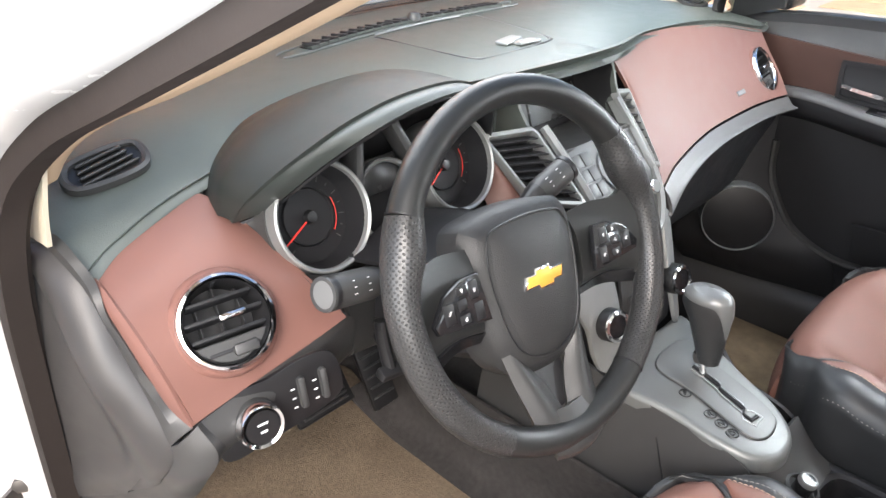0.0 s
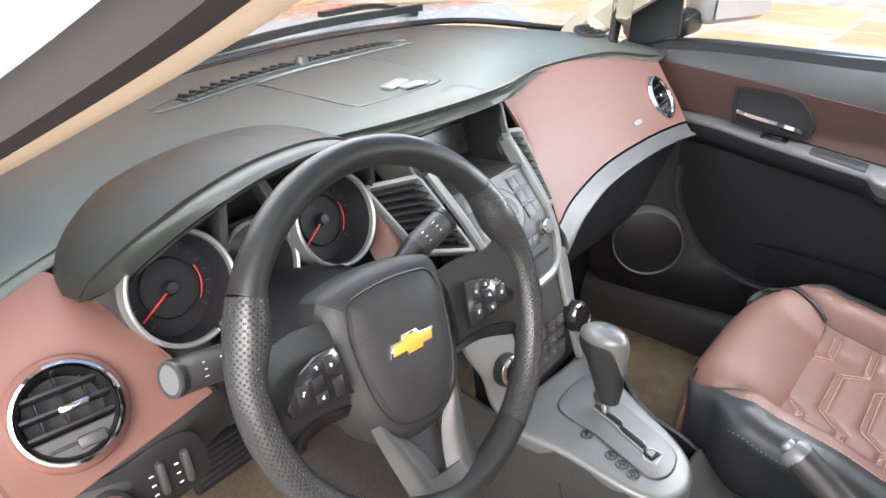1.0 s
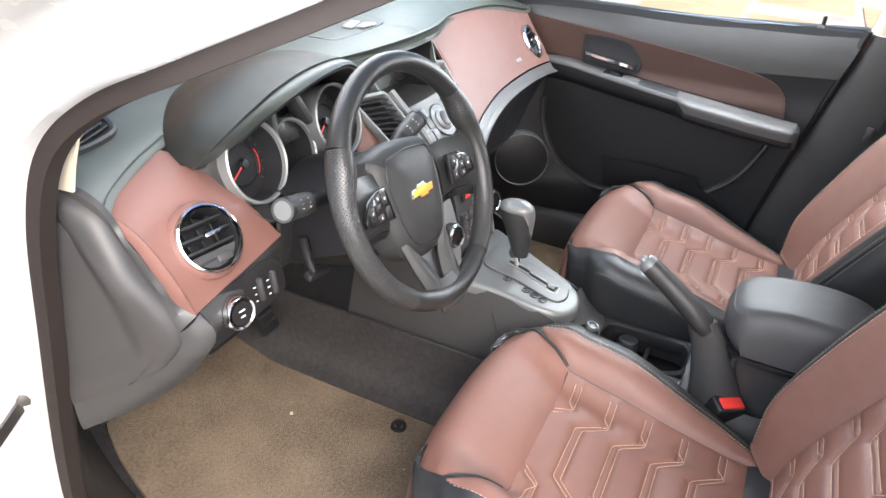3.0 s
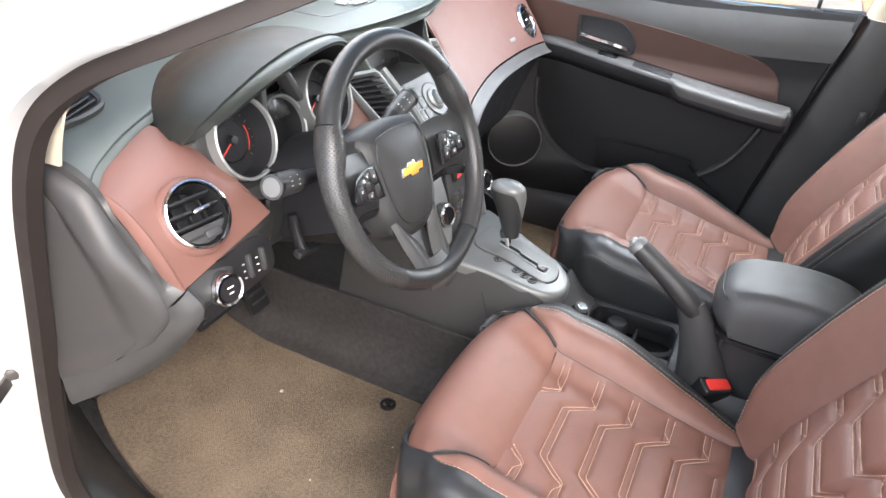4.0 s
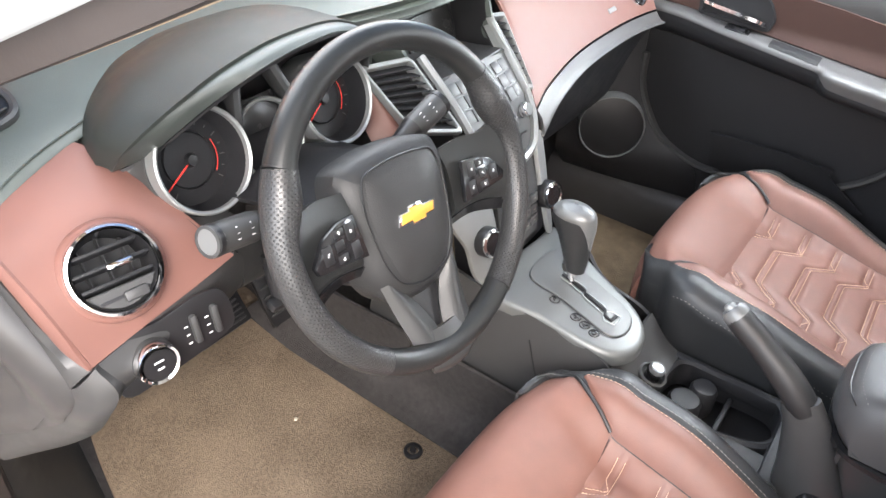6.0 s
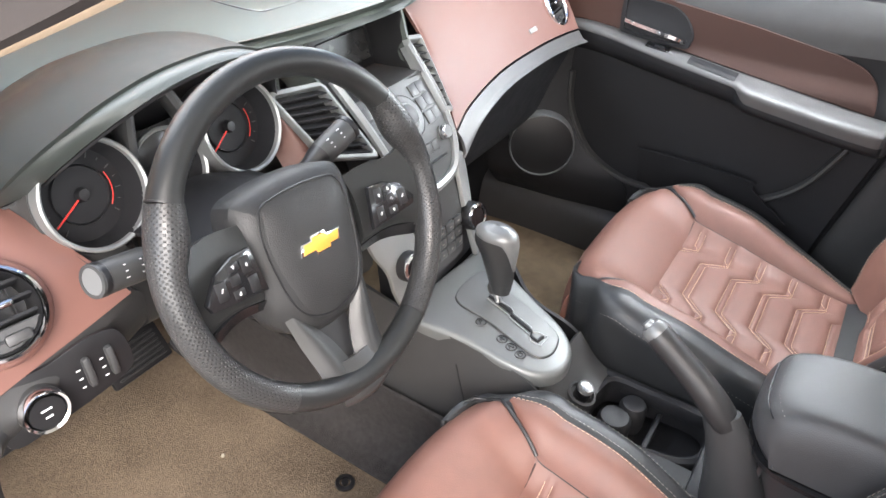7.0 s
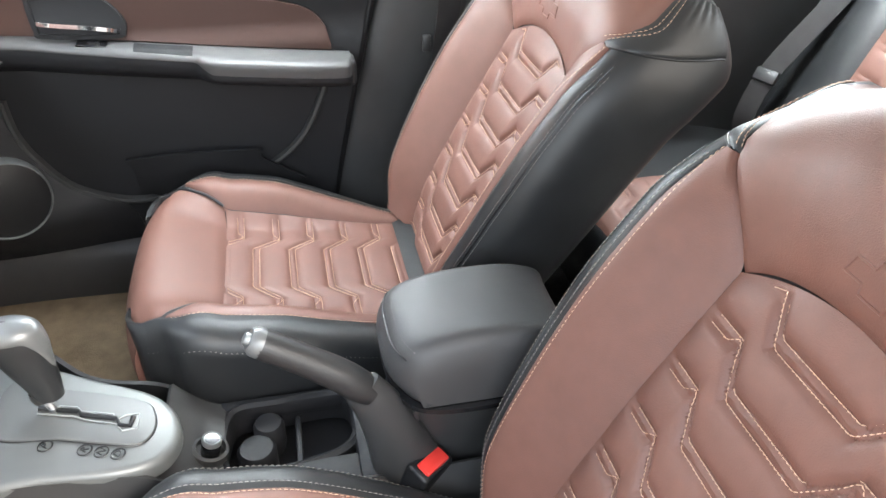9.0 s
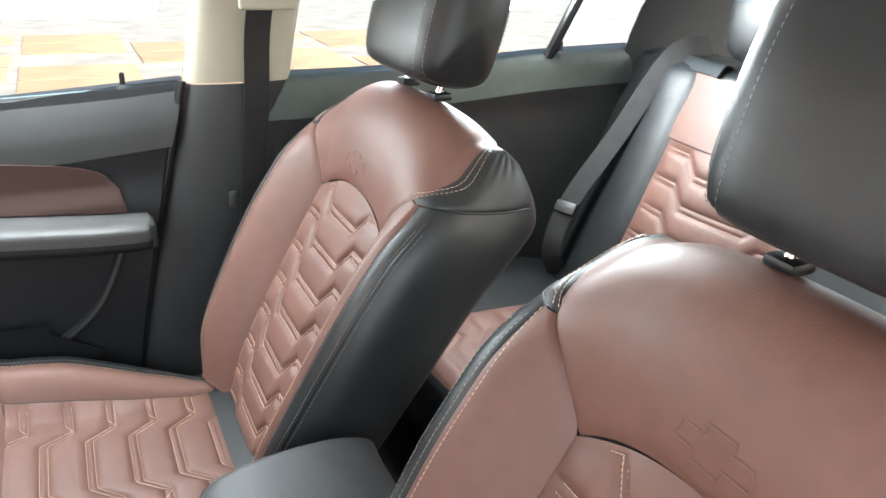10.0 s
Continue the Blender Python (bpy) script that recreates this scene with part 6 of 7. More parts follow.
for k, (x, y) in enumerate(((-0.060, -0.048), (-0.068, -0.090), (-0.072, -0.108), (-0.076, -0.126))):
    cu = bpy.data.curves.new("gear_letter", "FONT")
    cu.body, cu.size, cu.extrude, cu.align_x, cu.align_y = "PRND"[k], 0.0122, 0.0005, "CENTER", "CENTER"
    ob = new("gear_letter", cu)
    ob.matrix_world = pose(x, y, con_z(y) + 0.0048, 0, 0, -38)
    deps = bpy.context.evaluated_depsgraph_get()
    bmt = bmesh.new()
    me = bpy.data.meshes.new_from_object(ob.evaluated_get(deps))
    bmt.from_mesh(me)
    bmesh.ops.transform(bmt, matrix=pose(x, y, con_z(y) + 0.0048, 0, 0, -38), verts=bmt.verts)
    bpy.data.objects.remove(ob)
    bpy.data.curves.remove(cu)
    bpy.data.meshes.remove(me)
    part("gear_letter", bmt, M_BLACK, surround, smooth=False)
    part("letter_ring", tube([(x + 0.0078 * math.cos(a), y + 0.0078 * math.sin(a), con_z(y) + 0.0045) for a in [k2 * math.pi / 12 for k2 in range(24)]], 0.0010, 5, closed=True), M_BLACK, surround)
# gear lever
lever = thing("gear_lever", (-0.003, -0.045, 0.60), "gear lever with a black grip and grey cap", "gear lever")
part("rod", tube([(-0.003, -0.048, 0.598), (-0.004, -0.040, 0.632)], 0.0065, 12), M_CHROME, lever, "chrome rod")
part("collar", lathe([(0.011, 0), (0.012, 0.008), (0.010, 0.014)], 20, facing((-0.004, -0.040, 0.622), (0, 0.25, 1), (0, 1, 0))), M_METAL, lever)
def knob_at(h, a, out=0.0):
    """The gear knob's skin: h 0 to 1 up it, a round it in radians from the front."""
    line = spl([(-0.006, -0.050, 0.628), (-0.006, -0.046, 0.655), (-0.006, -0.040, 0.685), (-0.005, -0.036, 0.713), (-0.006, -0.036, 0.743)], 41)
    k = min(39, int(h * 40))
    c = line[k].lerp(line[k + 1], h * 40 - k)
    wx = ease(h, [0.0, 0.25, 0.55, 0.75, 0.88, 0.96, 1.0], [0.0140, 0.0180, 0.0225, 0.0245, 0.0228, 0.0160, 0.0]) + out
    wy = ease(h, [0.0, 0.25, 0.55, 0.75, 0.88, 0.96, 1.0], [0.0155, 0.0215, 0.0285, 0.0335, 0.0310, 0.0215, 0.0]) + out
    return c + V(-wx * math.sin(a), wy * math.cos(a) + 0.006 * smooth01(0.5, 0.8, h) * (1 if math.cos(a) > 0 else 0.3), 0.0)


part("grip", sheet([[knob_at(i / 40, 2 * math.pi * k / 32) for k in range(33)] for i in range(41)]), M_BLACKL, lever, "black leather grip")
cap_rows = []
for i in range(31):
    f = i / 30
    row = []
    for k in range(33):
        a = 2 * math.pi * k / 32
        low = 0.84 - 0.46 * smooth01(-0.35, 0.75, -0.72 * math.sin(a) - 0.69 * math.cos(a))
        row.append(knob_at(low + (1 - low) * f, a, 0.0012 * (1 - (1 - f) ** 12)))
    cap_rows.append(row)
cap_bm = sheet(cap_rows)
bmesh.ops.remove_doubles(cap_bm, verts=cap_bm.verts, dist=0.0003)
part("cap", cap_bm, M_CAP, lever, "satin grey cap over the top and rear")
# power socket, cup holder with bottle, trim line
sock = thing("power_socket", (-0.020, -0.212, 0.505), "round black power socket plug with a silver ring", "power socket")
sf = facing((-0.020, -0.212, 0.502), (0, -0.25, 1), (0, 1, 0))
part("collar", lathe([(0.024, 0), (0.023, 0.010), (0.019, 0.012), (0.018, 0.004)], 28, sf), M_PLAST, sock)
part("plug", lathe([(0.0125, 0), (0.0125, 0.024), (0.0125, 0.025)], 28, sf), M_GLOSS, sock)
part("plug_ring", lathe([(0.0128, 0.022), (0.0130, 0.027), (0.0115, 0.0295), (0.0095, 0.0290)], 28, sf), M_CAP, sock, "satin metal ring")
part("plug_face", lathe([(0.0100, 0.0285), (0, 0.029)], 24, sf), M_GLOSS, sock)
part("console_tray", patch([[(-0.100, y, z), (-0.06, y, z + 0.004), (0.03, y, z + 0.004), (0.075, y, z)] for y, z in ((-0.165, 0.545), (-0.20, 0.505), (-0.228, 0.490))], 10, 12, 0.006), M_PLAST, console)
part("tray_rim", sweep([V(x, y, 0.490) for x, y in [(p.x, p.y) for p in spl([(-0.045, -0.235, 0), (0.055, -0.232, 0), (0.068, -0.30, 0), (0.065, -0.395, 0), (-0.02, -0.40, 0), (-0.050, -0.33, 0)], 50, True)]], [(-0.006, -0.05), (0.004, -0.05), (0.006, 0.0), (0.0, 0.004), (-0.006, 0.0)], closed=True), M_DOOR, console)
part("tray_floor", rbox(0.15, 0.21, 0.008, 0.002, 1, Matrix.Translation((0.01, -0.315, 0.425))), M_BLACK, console, "dark cup holder well")
for x0, x1 in ((-0.105, -0.046), (0.062, 0.080)):
    part("tray_side", rbox(x1 - x0, 0.26, 0.03, 0.006, 2, Matrix.Translation(((x0 + x1) / 2, -0.325, 0.478))), M_DOOR, console)
part("tray_back", rbox(0.17, 0.09, 0.05, 0.01, 2, Matrix.Translation((-0.01, -0.445, 0.475))), M_DOOR, console)
part("cup_divider", rbox(0.10, 0.008, 0.03, 0.003, 2, Matrix.Translation((0.01, -0.325, 0.45))), M_DOOR, console)
cupb = thing("cup_insert", (0.015, -0.265, 0.43), "small dark rounded cup insert in the holder", "cup insert")
part("body", lathe([(0, 0.0), (0.024, 0.0), (0.027, 0.01), (0.027, 0.04), (0.022, 0.047), (0, 0.048)], 24, Matrix.Translation((0.0, -0.268, 0.430))), M_DOOR, cupb)
part("body", lathe([(0, 0.0), (0.020, 0.0), (0.022, 0.01), (0.022, 0.045), (0.018, 0.052), (0, 0.053)], 24, Matrix.Translation((0.038, -0.285, 0.430))), M_DOOR, cupb)

# handbrake
hb = thing("handbrake", (-0.06, -0.45, 0.50), "raised handbrake lever with a chrome button", "handbrake")
part("boot", sweep(spl([(-0.078, -0.470, 0.470), (-0.078, -0.452, 0.535), (-0.076, -0.430, 0.600), (-0.074, -0.408, 0.640)], 12), circle(0.030, 20, 0.046), (1, 0, 0), scale=[1.15, 1.06, 0.98, 0.91, 0.84, 0.78, 0.73, 0.68, 0.64, 0.60, 0.57, 0.54]), M_PLAST, hb, "dark plastic handbrake boot")
part("grip", sweep(spl([(-0.075, -0.420, 0.628), (-0.071, -0.384, 0.660), (-0.066, -0.340, 0.690), (-0.061, -0.298, 0.716)], 20), circle(0.0190, 18, 0.0178), (1, 0, 0), scale=[0.98, 1.05, 1.10, 1.12, 1.12, 1.12, 1.11, 1.10, 1.08, 1.06, 1.04, 1.02, 1.0, 1.0, 1.0, 1.0, 1.0, 1.0, 0.98, 0.9]), M_GRIP, hb, "ribbed black grip")
hf = facing((-0.061, -0.298, 0.716), (0.05, 0.85, 0.52))
part("end_ring", lathe([(0.0180, -0.004), (0.0175, 0.004), (0.013, 0.010), (0.008, 0.010)], 24, hf), M_CAP, hb)
part("button", lathe([(0.0075, 0.0), (0.0075, 0.014), (0.006, 0.016), (0, 0.0165)], 20, hf), M_SILVER, hb, "chrome push button")
# armrest
arm = thing("armrest", (-0.01, -0.62, 0.50), "black leather armrest on a plastic box", "armrest")
part("box", sweep([V(-0.012, -0.475, 0.55), V(-0.012, -0.50, 0.55), V(-0.012, -0.58, 0.55), V(-0.012, -0.655, 0.55)], [(-0.060, -0.09), (0.060, -0.09), (0.066, 0.058), (-0.066, 0.058)], scale=[0.9, 1, 1, 1]), M_PLAST, arm)
part("box_front", quad_sheet([(-0.080, -0.474, 0.46), (0.056, -0.474, 0.46), (0.056, -0.470, 0.612), (-0.084, -0.470, 0.612)], 8, 8, -0.01, 0.006), M_PLAST, arm)
prof = spl([(-0.452, 0.618, 0), (-0.440, 0.640, 0), (-0.443, 0.668, 0), (-0.462, 0.690, 0), (-0.51, 0.703, 0), (-0.58, 0.706, 0), (-0.63, 0.700, 0), (-0.665, 0.682, 0), (-0.675, 0.64, 0)], 44)
rows = []
for i, q in enumerate(prof):
    c = []
    for k in range(41):
        s = -1 + 2 * k / 40
        r = 1 - (1 - max(0.0, (abs(s) - 0.62) / 0.38) ** 2.4) ** 0.5 if abs(s) < 1 else 1.0
        z = 0.618 + (q.y - 0.618) * (1 - r)
        yy = q.x - 0.040 * abs(s) ** 3.5 * (1 if q.x > -0.5 else 0.3 + 0.7 * smooth01(-0.6, -0.5, q.x))
        c.append(V(-0.014 + s * 0.090, yy, z))
    rows.append(c)
padm = part("armrest_pad", sheet(rows, 0.004, True), M_VINYL, arm, "black leather armrest pad")
part("pad_seam", tube([q + V(0, 0.0004, 0.0004) for q in rows[13][5:36]], 0.0010, 5), M_BLACK, padm)
part("pad_stitching", stitches([q + V(0, -0.003, 0.0012) for q in rows[15][5:36]], 0.0045, 0.002, 0.0008), M_GREYTHREAD, padm, smooth=False)
part("latch_line", strip(spl([(-0.106, -0.63, 0.613), (-0.105, -0.50, 0.613), (-0.075, -0.458, 0.613), (-0.014, -0.447, 0.613), (0.047, -0.458, 0.613), (0.077, -0.50, 0.613)], 40), 0.010, 0.007), M_GLOSS, arm, "gloss black rim under the pad")


# ---- passenger door ----
def door_x(y, z):
    """The inner face of the door."""
    x = 0.700 + 0.012 * smooth01(0.2, -0.6, y)
    x -= 0.012 * smooth01(0.84, 0.80, z) * smooth01(0.30, 0.40, z)
    return x + 0.020 * smooth01(0.93, 1.02, z)


door = thing("door_1", (0.72, -0.15, 0.35), "dark passenger door lining with a brown insert", "car door", kind="structure")
Y0, Y1 = 0.30, -0.545


def rail_z(y):
    """The window's lower edge."""
    return interp(y, [-0.56, -0.48, -0.30, 0.0, 0.15, 0.30], [1.010, 1.006, 0.985, 0.982, 0.978, 0.965])


def rear_y(z):
    return interp(z, [0.35, 0.55, 0.70, 0.90, 1.02], [-0.42, -0.455, -0.488, -0.535, -0.565])


def door_sheet(za, zb, y0, y1, out, nz=14, ny=30, thick=0.008):
    g = []
    for i in range(nz + 1):
        f = i / nz
        row = []
        for j in range(ny + 1):
            s = j / ny
            y = y0 + (y1 - y0) * s
            a, b = za(y), zb(y)
            z = a + (b - a) * f
            row.append(V(door_x(y, z) - out, y, z))
        g.append(row)
    return sheet(g, thick)


g = []
for i in range(31):
    z = 0.36 + (1.012 - 0.36) * i / 30
    e = rear_y(z)
    zz = lambda y: z + (rail_z(y) - 1.012) * (i / 30)
    g.append([V(door_x(y, z), y, zz(y)) for y in [0.30 + (e - 0.30) * j / 30 for j in range(31)]])
# Lining colour already holds the shade on the lower door.
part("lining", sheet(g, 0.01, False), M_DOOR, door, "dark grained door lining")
g = []
for k, (z, dx) in enumerate(((0.900, -0.004), (0.955, -0.004), (0.995, 0.004), (1.010, 0.016), (1.012, 0.045))):
    g.append([(door_x(y, z) + dx - 0.004, y, z - 1.012 + rail_z(y)) for y in (0.285, 0.15, 0.0, -0.2, -0.4, -0.575 + (1.012 - z) * 0.3)])
part("upper_rail", patch(g, 14, 30, 0.006, True), M_PLAST, door, "dark grey upper door rail")
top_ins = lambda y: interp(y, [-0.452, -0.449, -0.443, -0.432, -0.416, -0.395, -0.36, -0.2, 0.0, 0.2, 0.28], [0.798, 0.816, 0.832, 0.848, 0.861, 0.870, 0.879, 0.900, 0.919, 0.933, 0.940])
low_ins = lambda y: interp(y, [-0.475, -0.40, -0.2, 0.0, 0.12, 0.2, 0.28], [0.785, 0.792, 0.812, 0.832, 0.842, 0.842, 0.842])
# Insert is fascia material with the door's shade in its base colour.
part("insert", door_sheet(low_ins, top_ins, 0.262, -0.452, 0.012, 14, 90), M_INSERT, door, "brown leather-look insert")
# armrest
rows, lows = [], []
for y in (0.262, 0.18, 0.10, 0.0, -0.10, -0.15, -0.20, -0.215, -0.23, -0.25, -0.30, -0.35, -0.40, -0.47, -0.486):
    z = interp(y, [-0.486, -0.40, -0.2, 0.0, 0.12, 0.262], [0.778, 0.786, 0.806, 0.826, 0.838, 0.830])
    w_ = interp(y, [-0.486, -0.47, -0.40, -0.26, -0.225, -0.20, -0.1, 0.05, 0.14, 0.262], [0.056, 0.074, 0.082, 0.082, 0.078, 0.060, 0.054, 0.045, 0.034, 0.030])
    thick = 0.016 * smooth01(-0.20, -0.235, y)
    x = door_x(y, z)
    rows.append([(x - 0.006, y, z + 0.003), (x - w_ * 0.35, y, z + 0.004), (x - w_ * 0.75, y, z + 0.002), (x - w_ * 0.95, y, z - 0.004), (x - w_, y, z - 0.011), (x - w_ + 0.001, y, z - 0.012 - thick)])
    lows.append([(x - w_ + 0.0005, y, z - 0.012 - thick), (x - w_ + 0.001, y, z - 0.026 - thick * 0.8), (x - w_ * 0.85, y, z - 0.042 - thick * 0.4), (x - w_ * 0.45, y, z - 0.055), (x - 0.004, y, z - 0.064)])
rest = part("armrest", patch(rows, 90, 18, 0.004), M_ARM, door, "satin grey door armrest")
part("armrest_front", patch(lows, 60, 14, 0.004), M_DOOR, rest, "dark front of the armrest")
part("pull_pocket", patch([[(r[1][0] - 0.004, r[1][1], r[1][2] + 0.003), (r[2][0], r[2][1], r[2][2] + 0.003), (r[3][0] + 0.003, r[3][1], r[3][2] + 0.0035)] for r in rows[4:7]], 16, 8, 0.003), M_DOOR, rest, "dark grab pocket")
part("switch_plate", rbox(0.022, 0.050, 0.004, 0.001, 1, pose(0.668, -0.030, 0.8255, 5.7, -6, 0)), M_GLOSS, rest)
part("window_switch", rbox(0.012, 0.022, 0.008, 0.003, 2, pose(0.668, -0.034, 0.827, 8, -6, 0)), M_DOOR, rest, "small window switch")
part("chrome_strip", strip(spl([(0.646, -0.20, 0.7935), (0.6495, -0.10, 0.804), (0.656, 0.02, 0.8155)], 24), 0.003, 0.003), M_SILVER, rest, "thin bright strip")
part("end_cap", rbox(0.055, 0.022, 0.052, 0.010, 3, pose(0.672, -0.484, 0.752, 0, 0, 0)), M_GREY, rest)
# inner handle
hm = facing((0.688, -0.010, 0.868), (-1, 0, 0.08))
bowl = [(-0.078, 0.030), (-0.070, 0.036), (0.020, 0.036), (0.060, 0.020), (0.082, -0.010), (0.080, -0.026), (0.066, -0.034), (-0.060, -0.030), (-0.074, -0.018)]
o = spl([(x * 0.92, y, 0) for x, y in bowl], 50, True)
hd = part("handle_bowl", sweep([hm @ q for q in o], [(-0.005, -0.004), (0.005, -0.004), (0.004, 0.006), (-0.004, 0.006)], (-1, 0, 0), True), M_DOOR, door, "dark handle surround")
part("bowl_hollow", prism([(q.x * 0.97, q.y * 0.97) for q in o], 0.002, m=hm), M_DOOR, hd)
part("handle", sweep(spl([hm @ V(x, y, z) for x, y, z in ((-0.060, -0.006, 0.004), (-0.03, -0.009, 0.013), (0.02, -0.014, 0.016), (0.050, -0.019, 0.012), (0.060, -0.022, 0.004))], 20), [(-0.004, -0.008), (0.003, -0.009), (0.005, 0.0), (0.003, 0.009), (-0.004, 0.008)], (-1, 0, 0)), M_CHROME, hd, "satin chrome inner door handle")
# map pocket and speaker
pocket = [(0.150, 0.725), (0.145, 0.66), (0.122, 0.605), (0.072, 0.540), (-0.015, 0.502), (-0.10, 0.502), (-0.216, 0.525), (-0.311, 0.552), (-0.380, 0.608), (-0.424, 0.690), (-0.442, 0.745)]
po = spl([(door_x(y, z) - 0.010, y, z) for y, z in pocket], 60)
part("pocket_rim", sweep(po, [(-0.007, -0.006), (0.007, -0.006), (0.007, 0.002), (0.002, 0.006), (-0.004, 0.005)], (-1, 0, 0)), M_PLAST, door, "dark raised rim of the map pocket")
part("pocket_wall", patch([[(door_x(-0.2, 0.6) - 0.040, y, z) for y, z in ((-0.04, 0.60), (-0.12, 0.605), (-0.22, 0.605), (-0.30, 0.60))], [(door_x(-0.2, 0.55) - 0.034, y, z) for y, z in ((-0.05, 0.57), (-0.13, 0.565), (-0.22, 0.57), (-0.30, 0.58))],
                           [(door_x(-0.2, 0.5) - 0.020, y, z) for y, z in ((-0.05, 0.52), (-0.15, 0.492), (-0.30, 0.492), (-0.38, 0.52))]], 12, 24, 0.006), M_DOOR, door)
sm2 = facing((0.612, 0.170, 0.556), (-0.88, -0.46, 0.08))
sp = part("speaker_ring", lathe([(0.077, -0.06), (0.0765, 0.0), (0.0750, 0.005), (0.0735, 0.005), (0.0725, -0.002)], 56, sm2), M_CAP, door, "grey speaker ring")
part("speaker_grille", lathe([(0.073, -0.001), (0.05, 0.003), (0, 0.004)], 40, sm2), M_BLACK, sp, "black speaker grille")
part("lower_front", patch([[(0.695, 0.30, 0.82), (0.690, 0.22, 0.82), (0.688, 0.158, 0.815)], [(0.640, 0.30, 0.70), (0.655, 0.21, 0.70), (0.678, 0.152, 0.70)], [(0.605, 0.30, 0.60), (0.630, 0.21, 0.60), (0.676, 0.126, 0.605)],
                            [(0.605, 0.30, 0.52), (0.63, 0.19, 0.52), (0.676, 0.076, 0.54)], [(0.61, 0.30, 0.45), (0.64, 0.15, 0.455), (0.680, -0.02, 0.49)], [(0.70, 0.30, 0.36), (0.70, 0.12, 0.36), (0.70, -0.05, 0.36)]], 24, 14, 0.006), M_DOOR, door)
knob = part("lock_knob", lathe([(0.012, 0), (0.010, 0.004), (0.0045, 0.007), (0.0045, 0.022), (0.0035, 0.026), (0, 0.0265)], 20, Matrix.Translation((0.705, -0.473, 1.005))), M_DOOR, door, "dark lock knob")
structure("sill_2", patch([[(0.735, y, 0.40), (0.70, y, 0.405), (0.665, y, 0.385), (0.65, y, 0.33), (0.645, y, 0.29)] for y in (0.34, 0.1, -0.2, -0.5, -0.8)], 20, 12, 0.004, True), M_GREY, "grey plastic sill plate on the passenger side", "sill")
# Unlike the driver's kick panel, this one has footwell shade in its colour.
structure("kick_panel_2", patch([[(0.70, 0.32, 0.29), (0.70, 0.31, 0.55), (0.70, 0.30, 0.8)], [(0.64, 0.55, 0.29), (0.65, 0.55, 0.55), (0.65, 0.55, 0.8)], [(0.62, 0.69, 0.3), (0.63, 0.69, 0.55), (0.63, 0.69, 0.8)]], 10, 10, 0.004), M_DOOR, "kick panel beside the passenger footwell, shade in its dark colour", "kick panel")
structure("wall_right", patch([[(0.745, y, 0.30), (0.745, y, 0.96)] for y in (0.6, -0.55)], 6, 6, 0.03, True), M_PAINT, "outer skin of the passenger door", "door skin")

structure("pillar_skin", patch([[(0.748, y, 0.30), (0.748, y, 0.955)] for y in (-0.30, -0.80)], 4, 4, 0.02), M_BLACK, "dark pillar behind the door's rear edge", "pillar")
# centre pillar on the far side
bp = structure("pillar_trim_3", patch([[(0.735, interp(z, [0.4, 1.006], [-0.42, -0.578]), z), (0.712, interp(z, [0.4, 1.006], [-0.435, -0.60]), z), (0.706, interp(z, [0.4, 1.006], [-0.53, -0.68]), z), (0.712, interp(z, [0.4, 1.006], [-0.62, -0.75]), z), (0.738, interp(z, [0.4, 1.006], [-0.64, -0.765]), z)] for z in (0.36, 0.6, 0.8, 1.003)], 16, 18, 0.006, True), M_PLAST, "dark lower trim of the centre pillar", "pillar trim")
structure("pillar_trim_4", patch([[(x0, -0.576 - d, z), (x1, -0.600 - d, z), (x1 - 0.005, -0.68 - d, z), (x1, -0.752 - d * 0.9, z), (x0, -0.770 - d * 0.9, z)] for z, x0, x1, d in ((1.005, 0.738, 0.714, 0.0), (1.12, 0.708, 0.690, 0.012), (1.25, 0.662, 0.645, 0.03), (1.38, 0.60, 0.585, 0.05))], 16, 18, 0.006, True), M_BEIGE, "beige upper trim of the centre pillar", "pillar trim")
part("door_rubber", tube(spl([(0.722, rear_y(z) - 0.008, z) for z in (0.36, 0.5, 0.65, 0.8, 0.95, 1.01)], 20), 0.008, 8), M_BLACK, door)
belt = thing("seat_belt", (0.70, -0.66, 0.60), "dark seat belt hanging on the centre pillar", "seat belt", "seat belts")
part("webbing", strip(spl([(0.665, -0.715, 1.20), (0.680, -0.700, 1.10), (0.690, -0.695, 0.98), (0.697, -0.685, 0.85), (0.70, -0.665, 0.65)], 20), 0.048, 0.002, up=(1, 0.2, 0)), M_BELT, belt)
part("anchor", rbox(0.018, 0.075, 0.045, 0.010, 3, pose(0.668, -0.715, 1.195, 0, 10, 0)), M_BLACK, belt, "black belt anchor")
part("slide_cover", rbox(0.012, 0.10, 0.20, 0.012, 3, pose(0.668, -0.712, 1.235, 0, 15, 0)), M_BEIGE, belt, "beige height adjuster")
part("tongue", rbox(0.010, 0.018, 0.034, 0.004, 2, pose(0.690, -0.640, 0.789)), M_GREY, belt, "grey belt tongue")

# rear door and its glass, quarter
rdoor = thing("door_2", (0.73, -1.15, 0.40), "dark rear door lining", "car door", kind="structure")
g = [[(0.735 - dx, y, z + 0.035 * smooth01(-0.8, -1.6, y)) for y in (-0.68, -0.95, -1.15, -1.35, -1.60)] for z, dx in ((0.20, 0.010), (0.70, 0.02), (0.88, 0.018), (0.93, 0.022), (1.0, 0.012), (1.015, -0.02))]
part("lining", patch(g, 20, 20, 0.008, False), M_PLAST, rdoor)
part("upper_rail", patch([[(x - 0.006, y, z) for x, y, z in r] for r in g[3:]], 8, 20, 0.006, False), M_DASH, rdoor)
